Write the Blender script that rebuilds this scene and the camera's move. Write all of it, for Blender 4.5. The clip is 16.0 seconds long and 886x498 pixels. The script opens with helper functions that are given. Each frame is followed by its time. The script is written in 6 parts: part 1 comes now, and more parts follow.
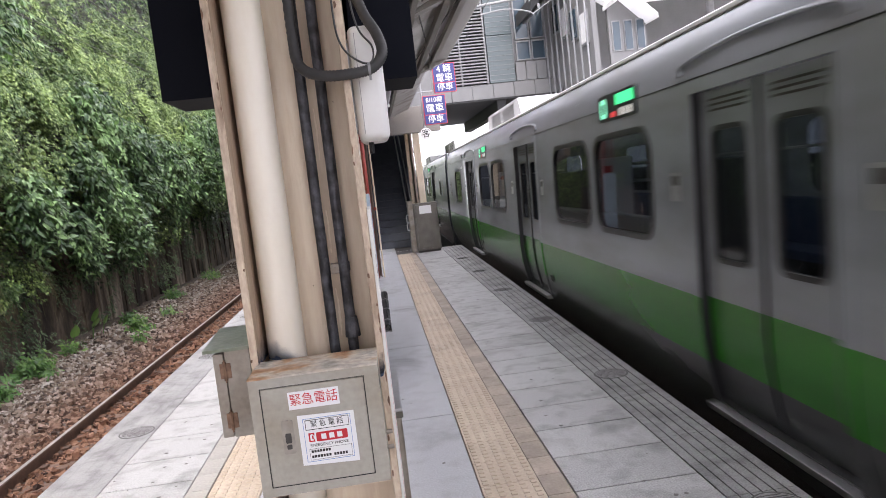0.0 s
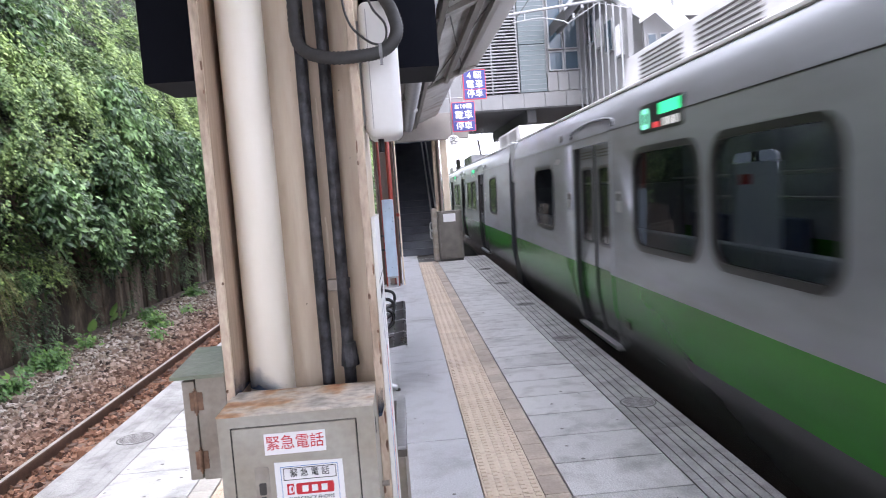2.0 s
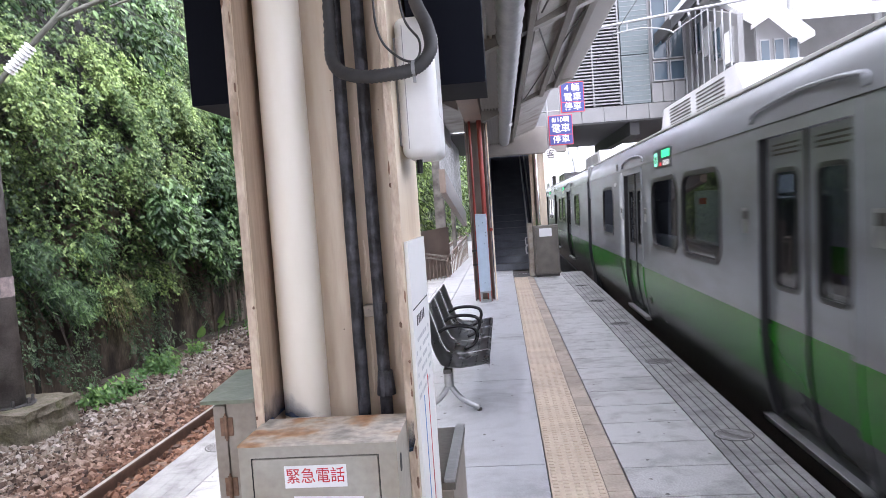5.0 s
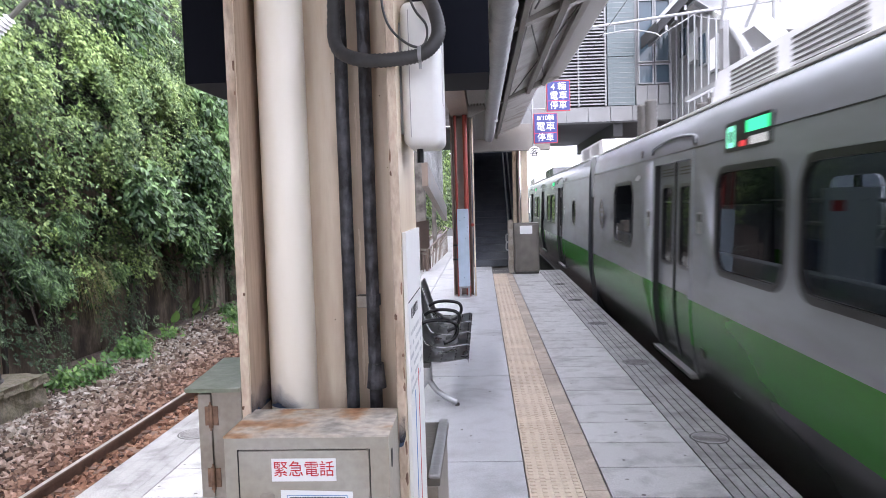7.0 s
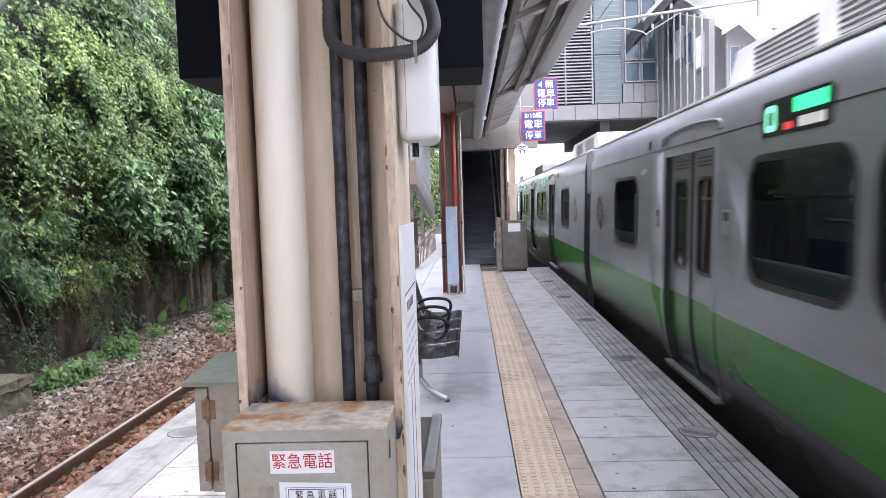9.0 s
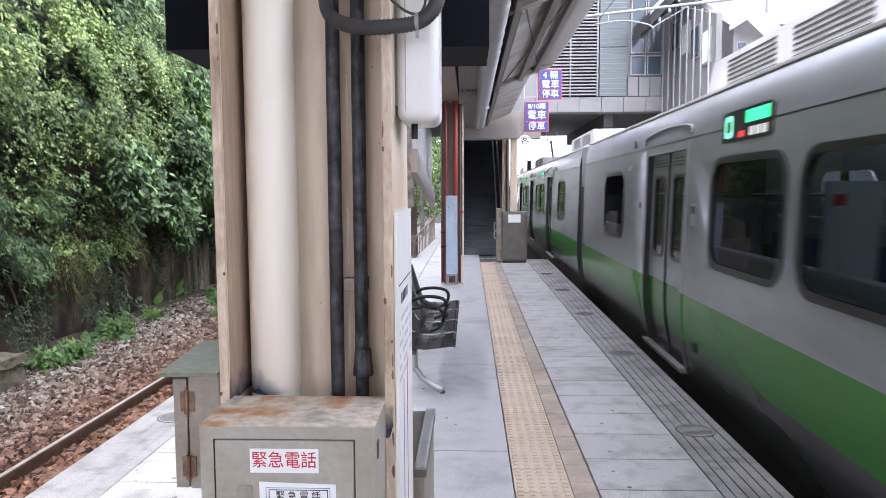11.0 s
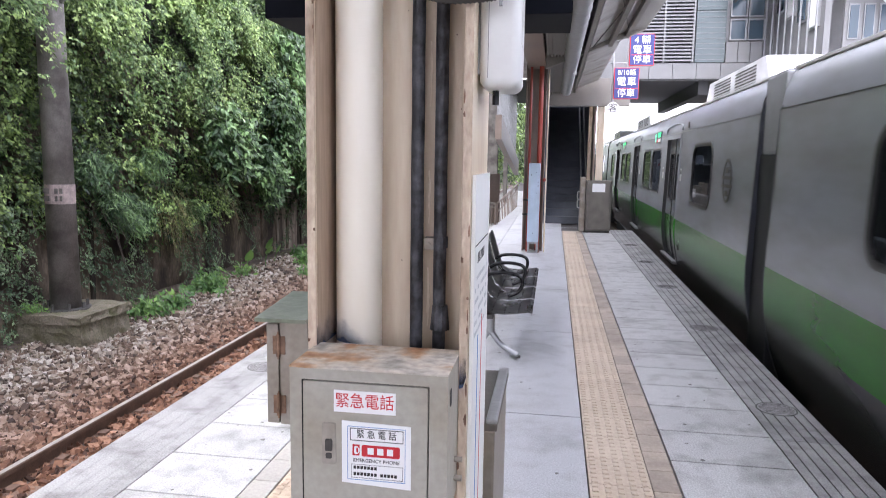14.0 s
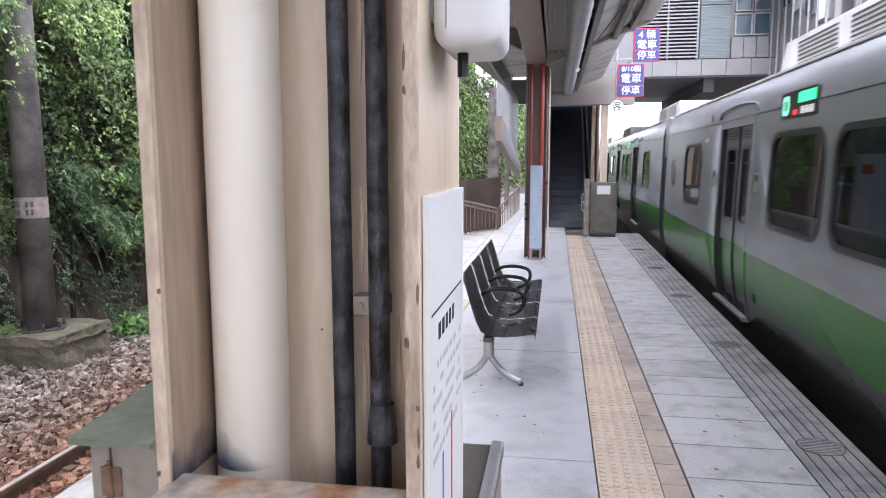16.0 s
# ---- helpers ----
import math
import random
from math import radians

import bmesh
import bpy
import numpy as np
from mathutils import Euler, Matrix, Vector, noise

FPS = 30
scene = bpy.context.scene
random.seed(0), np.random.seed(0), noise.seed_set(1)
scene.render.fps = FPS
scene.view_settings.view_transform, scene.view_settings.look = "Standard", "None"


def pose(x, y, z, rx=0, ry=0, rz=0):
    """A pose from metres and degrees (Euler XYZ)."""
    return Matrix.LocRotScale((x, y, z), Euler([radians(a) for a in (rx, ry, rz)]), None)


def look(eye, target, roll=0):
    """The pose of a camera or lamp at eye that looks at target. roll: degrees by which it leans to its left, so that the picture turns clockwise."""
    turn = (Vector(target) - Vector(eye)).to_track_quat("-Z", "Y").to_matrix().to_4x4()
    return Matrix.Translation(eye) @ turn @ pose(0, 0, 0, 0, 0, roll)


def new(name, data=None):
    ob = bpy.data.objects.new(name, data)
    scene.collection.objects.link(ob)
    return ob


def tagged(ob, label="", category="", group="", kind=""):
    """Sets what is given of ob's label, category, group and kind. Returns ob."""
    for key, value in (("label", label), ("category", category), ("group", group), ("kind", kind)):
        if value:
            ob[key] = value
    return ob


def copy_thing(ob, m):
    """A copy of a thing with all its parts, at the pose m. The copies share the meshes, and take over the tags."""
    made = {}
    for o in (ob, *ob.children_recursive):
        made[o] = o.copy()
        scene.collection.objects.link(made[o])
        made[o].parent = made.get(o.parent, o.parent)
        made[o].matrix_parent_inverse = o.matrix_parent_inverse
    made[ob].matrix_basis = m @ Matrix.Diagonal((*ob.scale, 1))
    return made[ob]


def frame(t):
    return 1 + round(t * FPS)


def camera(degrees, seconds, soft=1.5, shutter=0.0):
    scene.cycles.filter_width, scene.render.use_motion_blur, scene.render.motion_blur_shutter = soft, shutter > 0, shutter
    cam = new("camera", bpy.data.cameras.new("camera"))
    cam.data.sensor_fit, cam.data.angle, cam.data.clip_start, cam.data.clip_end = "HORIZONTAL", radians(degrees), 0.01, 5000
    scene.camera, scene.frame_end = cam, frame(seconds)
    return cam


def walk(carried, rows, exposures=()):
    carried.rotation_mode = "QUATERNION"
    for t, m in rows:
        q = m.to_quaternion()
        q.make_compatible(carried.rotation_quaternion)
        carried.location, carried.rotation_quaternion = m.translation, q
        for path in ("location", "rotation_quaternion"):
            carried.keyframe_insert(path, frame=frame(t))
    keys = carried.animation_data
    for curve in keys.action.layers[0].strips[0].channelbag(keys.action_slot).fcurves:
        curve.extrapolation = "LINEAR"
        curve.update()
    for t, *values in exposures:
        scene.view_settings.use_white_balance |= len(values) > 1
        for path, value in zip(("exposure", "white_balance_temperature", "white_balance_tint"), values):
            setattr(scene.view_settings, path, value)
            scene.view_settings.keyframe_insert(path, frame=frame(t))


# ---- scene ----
cam = camera(64.65, 16.0, soft=0.6, shutter=0.25)
# seconds, eye, pitch, roll, yaw
PATH = [
    (0, 0.365, 0.192, 1.565, -5.57, 6.49, -5.70),
    (0.5, 0.317, 0.219, 1.570, -6.74, 5.85, -6.86),
    (1, 0.216, 0.314, 1.573, -4.44, 4.80, -5.41),
    (1.5, 0.222, 0.413, 1.564, -6.26, 4.55, -7.72),
    (2, 0.408, 0.480, 1.560, -4.71, 4.17, -3.54),
    (2.5, 0.549, 0.501, 1.566, -3.30, 4.91, 0.68),
    (3, 0.538, 0.553, 1.561, -4.93, 4.97, 3.61),
    (3.5, 0.536, 0.575, 1.571, -3.12, 5.20, 4.16),
    (4, 0.580, 0.559, 1.572, -3.21, 5.69, 5.40),
    (6.5, 0.492, 0.598, 1.569, -2.66, 1.65, 2.85),
    (7, 0.504, 0.601, 1.568, -3.61, 1.68, 3.13),
    (7.5, 0.494, 0.592, 1.567, -3.15, 0.97, 4.06),
    (8, 0.497, 0.577, 1.569, -1.99, 1.48, 5.46),
    (8.5, 0.491, 0.581, 1.566, -2.35, 1.66, 3.50),
    (9, 0.487, 0.589, 1.559, -3.78, 1.83, 2.10),
    (9.5, 0.490, 0.612, 1.560, -3.77, 1.68, 3.03),
    (10, 0.490, 0.643, 1.558, -4.85, 0.34, 2.10),
    (12.5, 0.466, 0.686, 1.536, -4.22, -0.44, 2.97),
    (13, 0.458, 0.661, 1.531, -4.03, -2.57, 7.74),
    (13.5, 0.524, 0.621, 1.547, -1.89, -0.22, 8.63),
    (14, 0.502, 0.612, 1.547, -7.38, -0.88, 8.96),
    (14.5, 0.443, 0.641, 1.544, -8.68, 0.38, 7.81),
    (15, 0.387, 0.753, 1.533, -7.90, 0.98, 4.77),
    (15.5, 0.466, 0.948, 1.533, -6.22, 1.56, 6.00),
    (16, 0.494, 1.219, 1.554, -7.11, 0.13, 9.13),
]
walk(cam, [(t, pose(x, y, z, 90 + pitch, roll, yaw)) for t, x, y, z, pitch, roll, yaw in PATH],
     exposures=[(0, 1.42, 7050, 10), (0.5, 1.62, 6800, 10), (1.0, 1.80, 6550, 10), (1.5, 1.70, 6500, 10), (2.0, 1.77, 6500, 10), (16, 1.76, 6560, 10)])

# metres that the train has run, every half second
TRAVEL = [-19.83, -12.43, -5.07, 1.97, 8.99, 16.04, 22.78, 29.42, 36.22, 42.73, 48.97, 55.18, 61.16, 67.24, 73.47, 79.40, 84.91, 90.43, 95.87, 101.30, 106.38, 111.46, 116.54, 121.44, 126.15, 130.71, 135.16, 139.45, 143.49, 147.39, 151.13, 154.53, 157.90]
CAR = 21.5
SIDE, DRIFT = 2.228, 0.012

# ---- daylight: bright overcast ----
world = bpy.data.worlds.new("sky")
scene.world = world
world.use_nodes = True
wn = world.node_tree
sky = wn.nodes.new("ShaderNodeTexSky")
sky.sky_type, sky.sun_disc = "NISHITA", False
sky.sun_elevation, sky.sun_rotation = radians(60), radians(-140)
sky.air_density, sky.dust_density, sky.ozone_density = 1.0, 4.0, 1.0
cloud = wn.nodes.new("ShaderNodeMixRGB")
cloud.inputs[0].default_value = 0.8
cloud.inputs[2].default_value = (12.4, 12.5, 15.0, 1)
wn.links.new(sky.outputs[0], cloud.inputs[1])
wn.links.new(cloud.outputs[0], wn.nodes["Background"].inputs[0])
wn.nodes["Background"].inputs[1].default_value = 0.14
sun = new("sun", bpy.data.lights.new("sun", "SUN"))
sun.data.energy, sun.data.angle, sun.data.color = 0.6, radians(14), (1.0, 0.98, 0.95)
sun.matrix_world = look((0, 0, 0), (0.34, 0.38, -0.86))


# ---- materials ----
def nodes_of(name):
    m = bpy.data.materials.new(name)
    m.use_nodes = True
    return m, m.node_tree, m.node_tree.nodes["Principled BSDF"]


def mat(name, c, rough=0.6, metal=0.0, var=0.2, scale=3.0, fine=60.0, bump=0.15, other=None, amount=0.5, spec=0.5, stretch=(1, 1, 1), each=0.0, span=None, world_space=False, stain=None):
    """A paint, metal or stone: two scales of noise in colour, roughness and relief; other: a second colour in patches."""
    m, tree, b = nodes_of(name)
    n, l = tree.nodes.new, tree.links.new
    co = n("ShaderNodeTexCoord")
    mp = n("ShaderNodeMapping")
    mp.inputs["Scale"].default_value = stretch
    place = n("ShaderNodeNewGeometry").outputs["Position"] if world_space else co.outputs["Object"]
    l(place, mp.inputs[0])
    big, small = n("ShaderNodeTexNoise"), n("ShaderNodeTexNoise")
    big.inputs["Scale"].default_value, small.inputs["Scale"].default_value = scale, fine
    big.inputs["Detail"].default_value, small.inputs["Detail"].default_value = 6, 4
    for t in (big, small):
        l(mp.outputs[0], t.inputs["Vector"])
    ramp = n("ShaderNodeValToRGB")
    other = other or [v * (1 - 2 * var) for v in c]
    ramp.color_ramp.elements[0].position, ramp.color_ramp.elements[1].position = span or (0.5 - 0.25, 0.5 + 0.3 * amount)
    ramp.color_ramp.elements[0].color, ramp.color_ramp.elements[1].color = (*other, 1), (*c, 1)
    l(big.outputs[0], ramp.inputs[0])
    grain = n("ShaderNodeMixRGB")
    grain.blend_type = "OVERLAY"
    grain.inputs[0].default_value = min(1.0, var * 1.6)
    l(ramp.outputs[0], grain.inputs[1])
    l(small.outputs[0], grain.inputs[2])
    last = grain.outputs[0]
    if stain:
        # broad trodden or run-off stains: colour, scale, from, to
        sn, sr, sm = n("ShaderNodeTexNoise"), n("ShaderNodeMapRange"), n("ShaderNodeMixRGB")
        sn.inputs["Scale"].default_value, sn.inputs["Detail"].default_value, sn.inputs["Distortion"].default_value = stain[1], 7, 0.6
        sn.inputs["Roughness"].default_value = 0.62
        l(mp.outputs[0], sn.inputs["Vector"])
        sr.inputs["From Min"].default_value, sr.inputs["From Max"].default_value = stain[2], stain[3]
        l(sn.outputs[0], sr.inputs[0])
        sm.blend_type = "MULTIPLY"
        sm.inputs[2].default_value = (*stain[0], 1)
        l(sr.outputs[0], sm.inputs[0])
        l(last, sm.inputs[1])
        last = sm.outputs[0]
    if each:
        info, hsv, mr = n("ShaderNodeObjectInfo"), n("ShaderNodeHueSaturation"), n("ShaderNodeMapRange")
        mr.inputs["To Min"].default_value, mr.inputs["To Max"].default_value = 1 - each, 1 + each
        l(info.outputs["Random"], mr.inputs[0])
        l(mr.outputs[0], hsv.inputs["Value"])
        l(last, hsv.inputs["Color"])
        last = hsv.outputs[0]
    l(last, b.inputs["Base Color"])
    rr = n("ShaderNodeMapRange")
    rr.inputs["To Min"].default_value, rr.inputs["To Max"].default_value = max(0.03, rough - 0.12), min(1, rough + 0.12)
    l(big.outputs[0], rr.inputs[0])
    l(rr.outputs[0], b.inputs["Roughness"])
    b.inputs["Metallic"].default_value = metal
    b.inputs["Specular IOR Level"].default_value = spec
    if bump:
        bp = n("ShaderNodeBump")
        bp.inputs["Strength"].default_value, bp.inputs["Distance"].default_value = bump, 0.01
        l(small.outputs[0], bp.inputs["Height"])
        l(bp.outputs[0], b.inputs["Normal"])
    return m


def plain(name, c, rough=0.5, metal=0.0, glow=0.0):
    m, tree, b = nodes_of(name)
    b.inputs["Base Color"].default_value = (*c, 1)
    b.inputs["Roughness"].default_value, b.inputs["Metallic"].default_value = rough, metal
    if glow:
        b.inputs["Emission Color"].default_value = (*c, 1)
        b.inputs["Emission Strength"].default_value = glow
    return m


def glass(name, tint, clear):
    """Tinted window glass: part seen through, part mirror."""
    m, tree, b = nodes_of(name)
    tree.nodes.remove(b)
    n, l = tree.nodes.new, tree.links.new
    tr, gl, mx, fr = n("ShaderNodeBsdfTransparent"), n("ShaderNodeBsdfGlossy"), n("ShaderNodeMixShader"), n("ShaderNodeFresnel")
    tr.inputs[0].default_value = (*tint, 1)
    gl.inputs["Roughness"].default_value = 0.03
    fr.inputs["IOR"].default_value = clear
    l(fr.outputs[0], mx.inputs[0])
    l(tr.outputs[0], mx.inputs[1])
    l(gl.outputs[0], mx.inputs[2])
    l(mx.outputs[0], tree.nodes["Material Output"].inputs[0])
    return m


def livery():
    """Satin train side: grey above a green band, the grey darkened below it as painted shade, thin dust."""
    m, tree, b = nodes_of("train_livery")
    n, l = tree.nodes.new, tree.links.new
    co, sep = n("ShaderNodeTexCoord"), n("ShaderNodeSeparateXYZ")
    l(co.outputs["Object"], sep.inputs[0])
    lo, hi, both = n("ShaderNodeMath"), n("ShaderNodeMath"), n("ShaderNodeMath")
    lo.operation, hi.operation, both.operation = "GREATER_THAN", "LESS_THAN", "MULTIPLY"
    lo.inputs[1].default_value, hi.inputs[1].default_value = 0.31, 0.70
    l(sep.outputs[2], lo.inputs[0])
    l(sep.outputs[2], hi.inputs[0])
    l(lo.outputs[0], both.inputs[0])
    l(hi.outputs[0], both.inputs[1])
    mix = n("ShaderNodeMixRGB")
    two, below = n("ShaderNodeMixRGB"), n("ShaderNodeMath")
    below.operation = "LESS_THAN"
    below.inputs[1].default_value = 0.31
    # second grey stands in for the shade on the lower body
    two.inputs[1].default_value, two.inputs[2].default_value = (0.305, 0.325, 0.358, 1), (0.085, 0.09, 0.095, 1)
    l(sep.outputs[2], below.inputs[0])
    l(below.outputs[0], two.inputs[0])
    l(two.outputs[0], mix.inputs[1])
    mix.inputs[2].default_value = (0.022, 0.215, 0.012, 1)
    l(both.outputs[0], mix.inputs[0])
    mp, no = n("ShaderNodeMapping"), n("ShaderNodeTexNoise")
    mp.inputs["Scale"].default_value = (1, 0.5, 2.2)
    l(co.outputs["Object"], mp.inputs[0])
    l(mp.outputs[0], no.inputs["Vector"])
    no.inputs["Scale"].default_value, no.inputs["Detail"].default_value = 1.6, 3
    dirt, fade = n("ShaderNodeMixRGB"), n("ShaderNodeMapRange")
    dirt.blend_type = "MULTIPLY"
    dirt.inputs[2].default_value = (0.82, 0.80, 0.77, 1)
    fade.inputs["From Min"].default_value, fade.inputs["From Max"].default_value = 0.4, 0.7
    l(no.outputs[0], fade.inputs[0])
    l(fade.outputs[0], dirt.inputs[0])
    l(mix.outputs[0], dirt.inputs[1])
    l(dirt.outputs[0], b.inputs["Base Color"])
    rr = n("ShaderNodeMapRange")
    rr.inputs["To Min"].default_value, rr.inputs["To Max"].default_value = 0.2, 0.3
    l(no.outputs[0], rr.inputs[0])
    l(rr.outputs[0], b.inputs["Roughness"])
    b.inputs["Metallic"].default_value = 0.12
    b.inputs["Specular IOR Level"].default_value = 0.4
    return m


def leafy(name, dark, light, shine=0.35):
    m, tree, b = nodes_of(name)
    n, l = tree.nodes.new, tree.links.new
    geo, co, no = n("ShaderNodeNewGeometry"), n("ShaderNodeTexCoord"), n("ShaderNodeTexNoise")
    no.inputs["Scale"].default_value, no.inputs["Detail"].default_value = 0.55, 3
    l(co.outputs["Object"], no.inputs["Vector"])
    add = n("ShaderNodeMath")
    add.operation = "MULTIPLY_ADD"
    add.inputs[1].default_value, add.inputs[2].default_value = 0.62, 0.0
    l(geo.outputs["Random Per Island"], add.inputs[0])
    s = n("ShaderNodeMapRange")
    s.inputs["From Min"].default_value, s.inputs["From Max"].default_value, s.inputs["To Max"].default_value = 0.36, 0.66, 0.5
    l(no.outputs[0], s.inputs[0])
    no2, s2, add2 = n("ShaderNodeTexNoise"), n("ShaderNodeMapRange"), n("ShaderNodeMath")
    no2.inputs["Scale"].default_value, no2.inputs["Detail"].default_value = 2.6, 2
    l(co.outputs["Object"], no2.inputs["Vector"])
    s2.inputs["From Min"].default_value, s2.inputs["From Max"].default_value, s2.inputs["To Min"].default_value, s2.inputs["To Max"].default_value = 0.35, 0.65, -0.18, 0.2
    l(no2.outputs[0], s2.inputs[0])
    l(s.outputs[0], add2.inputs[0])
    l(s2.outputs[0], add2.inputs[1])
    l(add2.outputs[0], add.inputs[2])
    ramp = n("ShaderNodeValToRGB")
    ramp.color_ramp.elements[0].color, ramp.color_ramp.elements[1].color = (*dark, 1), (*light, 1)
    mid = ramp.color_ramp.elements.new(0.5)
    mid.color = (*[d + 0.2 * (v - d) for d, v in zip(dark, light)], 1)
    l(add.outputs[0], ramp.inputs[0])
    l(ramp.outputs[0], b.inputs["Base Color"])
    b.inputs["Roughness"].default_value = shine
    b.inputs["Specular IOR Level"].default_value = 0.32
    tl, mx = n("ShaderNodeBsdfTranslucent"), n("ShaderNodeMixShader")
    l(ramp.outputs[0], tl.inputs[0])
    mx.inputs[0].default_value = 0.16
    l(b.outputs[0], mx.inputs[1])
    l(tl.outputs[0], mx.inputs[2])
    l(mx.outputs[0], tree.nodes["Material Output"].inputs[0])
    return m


def rusty_top():
    """Grey enamel whose top has weathered to rust and chalk."""
    m, tree, b = nodes_of("rusted_enamel")
    n, l = tree.nodes.new, tree.links.new
    co, no, no2 = n("ShaderNodeTexCoord"), n("ShaderNodeTexNoise"), n("ShaderNodeTexNoise")
    no.inputs["Scale"].default_value, no.inputs["Detail"].default_value, no2.inputs["Scale"].default_value = 9, 5, 55
    l(co.outputs["Object"], no.inputs["Vector"])
    l(co.outputs["Object"], no2.inputs["Vector"])
    ramp = n("ShaderNodeValToRGB")
    e = ramp.color_ramp.elements
    e[0].position, e[0].color, e[1].position, e[1].color = 0.33, (0.26, 0.105, 0.045, 1), 0.66, (0.30, 0.28, 0.245, 1)
    for p, c in ((0.43, (0.42, 0.25, 0.14)), (0.50, (0.50, 0.42, 0.33)), (0.57, (0.54, 0.49, 0.42))):
        k = e.new(p)
        k.color = (*c, 1)
    l(no.outputs[0], ramp.inputs[0])
    ov = n("ShaderNodeMixRGB")
    ov.blend_type = "OVERLAY"
    ov.inputs[0].default_value = 0.5
    l(ramp.outputs[0], ov.inputs[1])
    l(no2.outputs[0], ov.inputs[2])
    l(ov.outputs[0], b.inputs["Base Color"])
    b.inputs["Roughness"].default_value = 0.75
    return m


def stony():
    """Ballast: every stone its own grey, brown or rust."""
    m, tree, b = nodes_of("ballast_stone")
    n, l = tree.nodes.new, tree.links.new
    geo, co, no, ramp, ov = n("ShaderNodeNewGeometry"), n("ShaderNodeTexCoord"), n("ShaderNodeTexNoise"), n("ShaderNodeValToRGB"), n("ShaderNodeMixRGB")
    e = ramp.color_ramp.elements
    e[0].color, e[1].color = (0.035, 0.025, 0.02, 1), (0.40, 0.365, 0.32, 1)
    for p, c in ((0.3, (0.15, 0.105, 0.075)), (0.55, (0.22, 0.178, 0.138)), (0.8, (0.31, 0.27, 0.225))):
        k = e.new(p)
        k.color = (*c, 1)
    l(geo.outputs["Random Per Island"], ramp.inputs[0])
    rust, sep, band = n("ShaderNodeMixRGB"), n("ShaderNodeSeparateXYZ"), n("ShaderNodeMapRange")
    rust.blend_type = "MULTIPLY"
    rust.inputs[2].default_value = (0.76, 0.46, 0.34, 1)
    l(co.outputs["Object"], sep.inputs[0])
    l(sep.outputs[0], band.inputs[0])
    band.inputs["From Min"].default_value, band.inputs["From Max"].default_value = -5.3, -3.9
    l(band.outputs[0], rust.inputs[0])
    l(ramp.outputs[0], rust.inputs[1])
    no.inputs["Scale"].default_value = 40
    l(co.outputs["Object"], no.inputs["Vector"])
    ov.blend_type = "OVERLAY"
    ov.inputs[0].default_value = 0.5
    l(rust.outputs[0], ov.inputs[1])
    l(no.outputs[0], ov.inputs[2])
    l(ov.outputs[0], b.inputs["Base Color"])
    b.inputs["Roughness"].default_value = 0.9
    return m


def smear():
    """Blue-black overspray that thins out upwards in ragged fingers."""
    m, tree, b = nodes_of("blue_overspray")
    n, l = tree.nodes.new, tree.links.new
    co, sep, no, add, ramp = n("ShaderNodeTexCoord"), n("ShaderNodeSeparateXYZ"), n("ShaderNodeTexNoise"), n("ShaderNodeMath"), n("ShaderNodeMapRange")
    l(co.outputs["Object"], sep.inputs[0])
    l(co.outputs["Object"], no.inputs["Vector"])
    no.inputs["Scale"].default_value, no.inputs["Detail"].default_value = 26, 5
    add.operation = "MULTIPLY_ADD"
    add.inputs[1].default_value = 0.07
    l(no.outputs[0], add.inputs[0])
    up = n("ShaderNodeMath")
    up.operation = "SUBTRACT"
    up.inputs[0].default_value = 1.158
    l(sep.outputs[2], up.inputs[1])
    off, less = n("ShaderNodeMapRange"), n("ShaderNodeMath")
    less.operation = "SUBTRACT"
    off.inputs["From Min"].default_value, off.inputs["From Max"].default_value, off.inputs["To Max"].default_value = 0.06, 0.125, 0.055
    l(sep.outputs[0], off.inputs[0])
    l(up.outputs[0], less.inputs[0])
    l(off.outputs[0], less.inputs[1])
    l(less.outputs[0], add.inputs[2])
    ramp.inputs["From Min"].default_value, ramp.inputs["From Max"].default_value, ramp.inputs["To Max"].default_value = 0.0, 0.06, 0.85
    l(add.outputs[0], ramp.inputs[0])
    l(ramp.outputs[0], b.inputs["Alpha"])
    b.inputs["Base Color"].default_value = (0.035, 0.06, 0.11, 1)
    b.inputs["Roughness"].default_value = 0.6
    return m


CREAM = mat("cream_paint", (0.81, 0.71, 0.55), 0.42, var=0.12, scale=3.5, fine=45, bump=0.1, other=(0.55, 0.42, 0.29), amount=0.2, stretch=(1, 1, 0.2))
CREAM_STAINED = mat("stained_cream_paint", (0.72, 0.60, 0.455), 0.5, var=0.15, scale=6, fine=70, bump=0.15, other=(0.50, 0.385, 0.27), stretch=(1, 1, 0.12), span=(0.30, 0.55))
PIPE_CREAM = mat("chalky_cream_pipe", (0.86, 0.80, 0.68), 0.42, var=0.08, scale=2.5, fine=45, bump=0.06, other=(0.72, 0.62, 0.49), amount=0.1, stretch=(1, 1, 0.25))
# brown of grime and of the recess shade together
GRIME_AND_SHADE = mat("grimy_shaded_cream_paint", (0.57, 0.45, 0.34), 0.6, var=0.2, scale=5, fine=70, bump=0.15, other=(0.25, 0.165, 0.105), stretch=(1, 1, 0.12), span=(0.32, 0.62))
CREAM_WORN = mat("worn_cream_paint", (0.62, 0.50, 0.38), 0.6, var=0.3, scale=9, fine=90, bump=0.4, other=(0.24, 0.15, 0.09), amount=0.1, stretch=(1, 1, 0.4))
BROWN = mat("brown_column_paint", (0.24, 0.185, 0.15), 0.5, var=0.12, scale=2, other=(0.16, 0.12, 0.1))
CABINET = mat("cabinet_steel", (0.17, 0.155, 0.135), 0.42, 0.5, var=0.15, scale=5, other=(0.11, 0.10, 0.088))
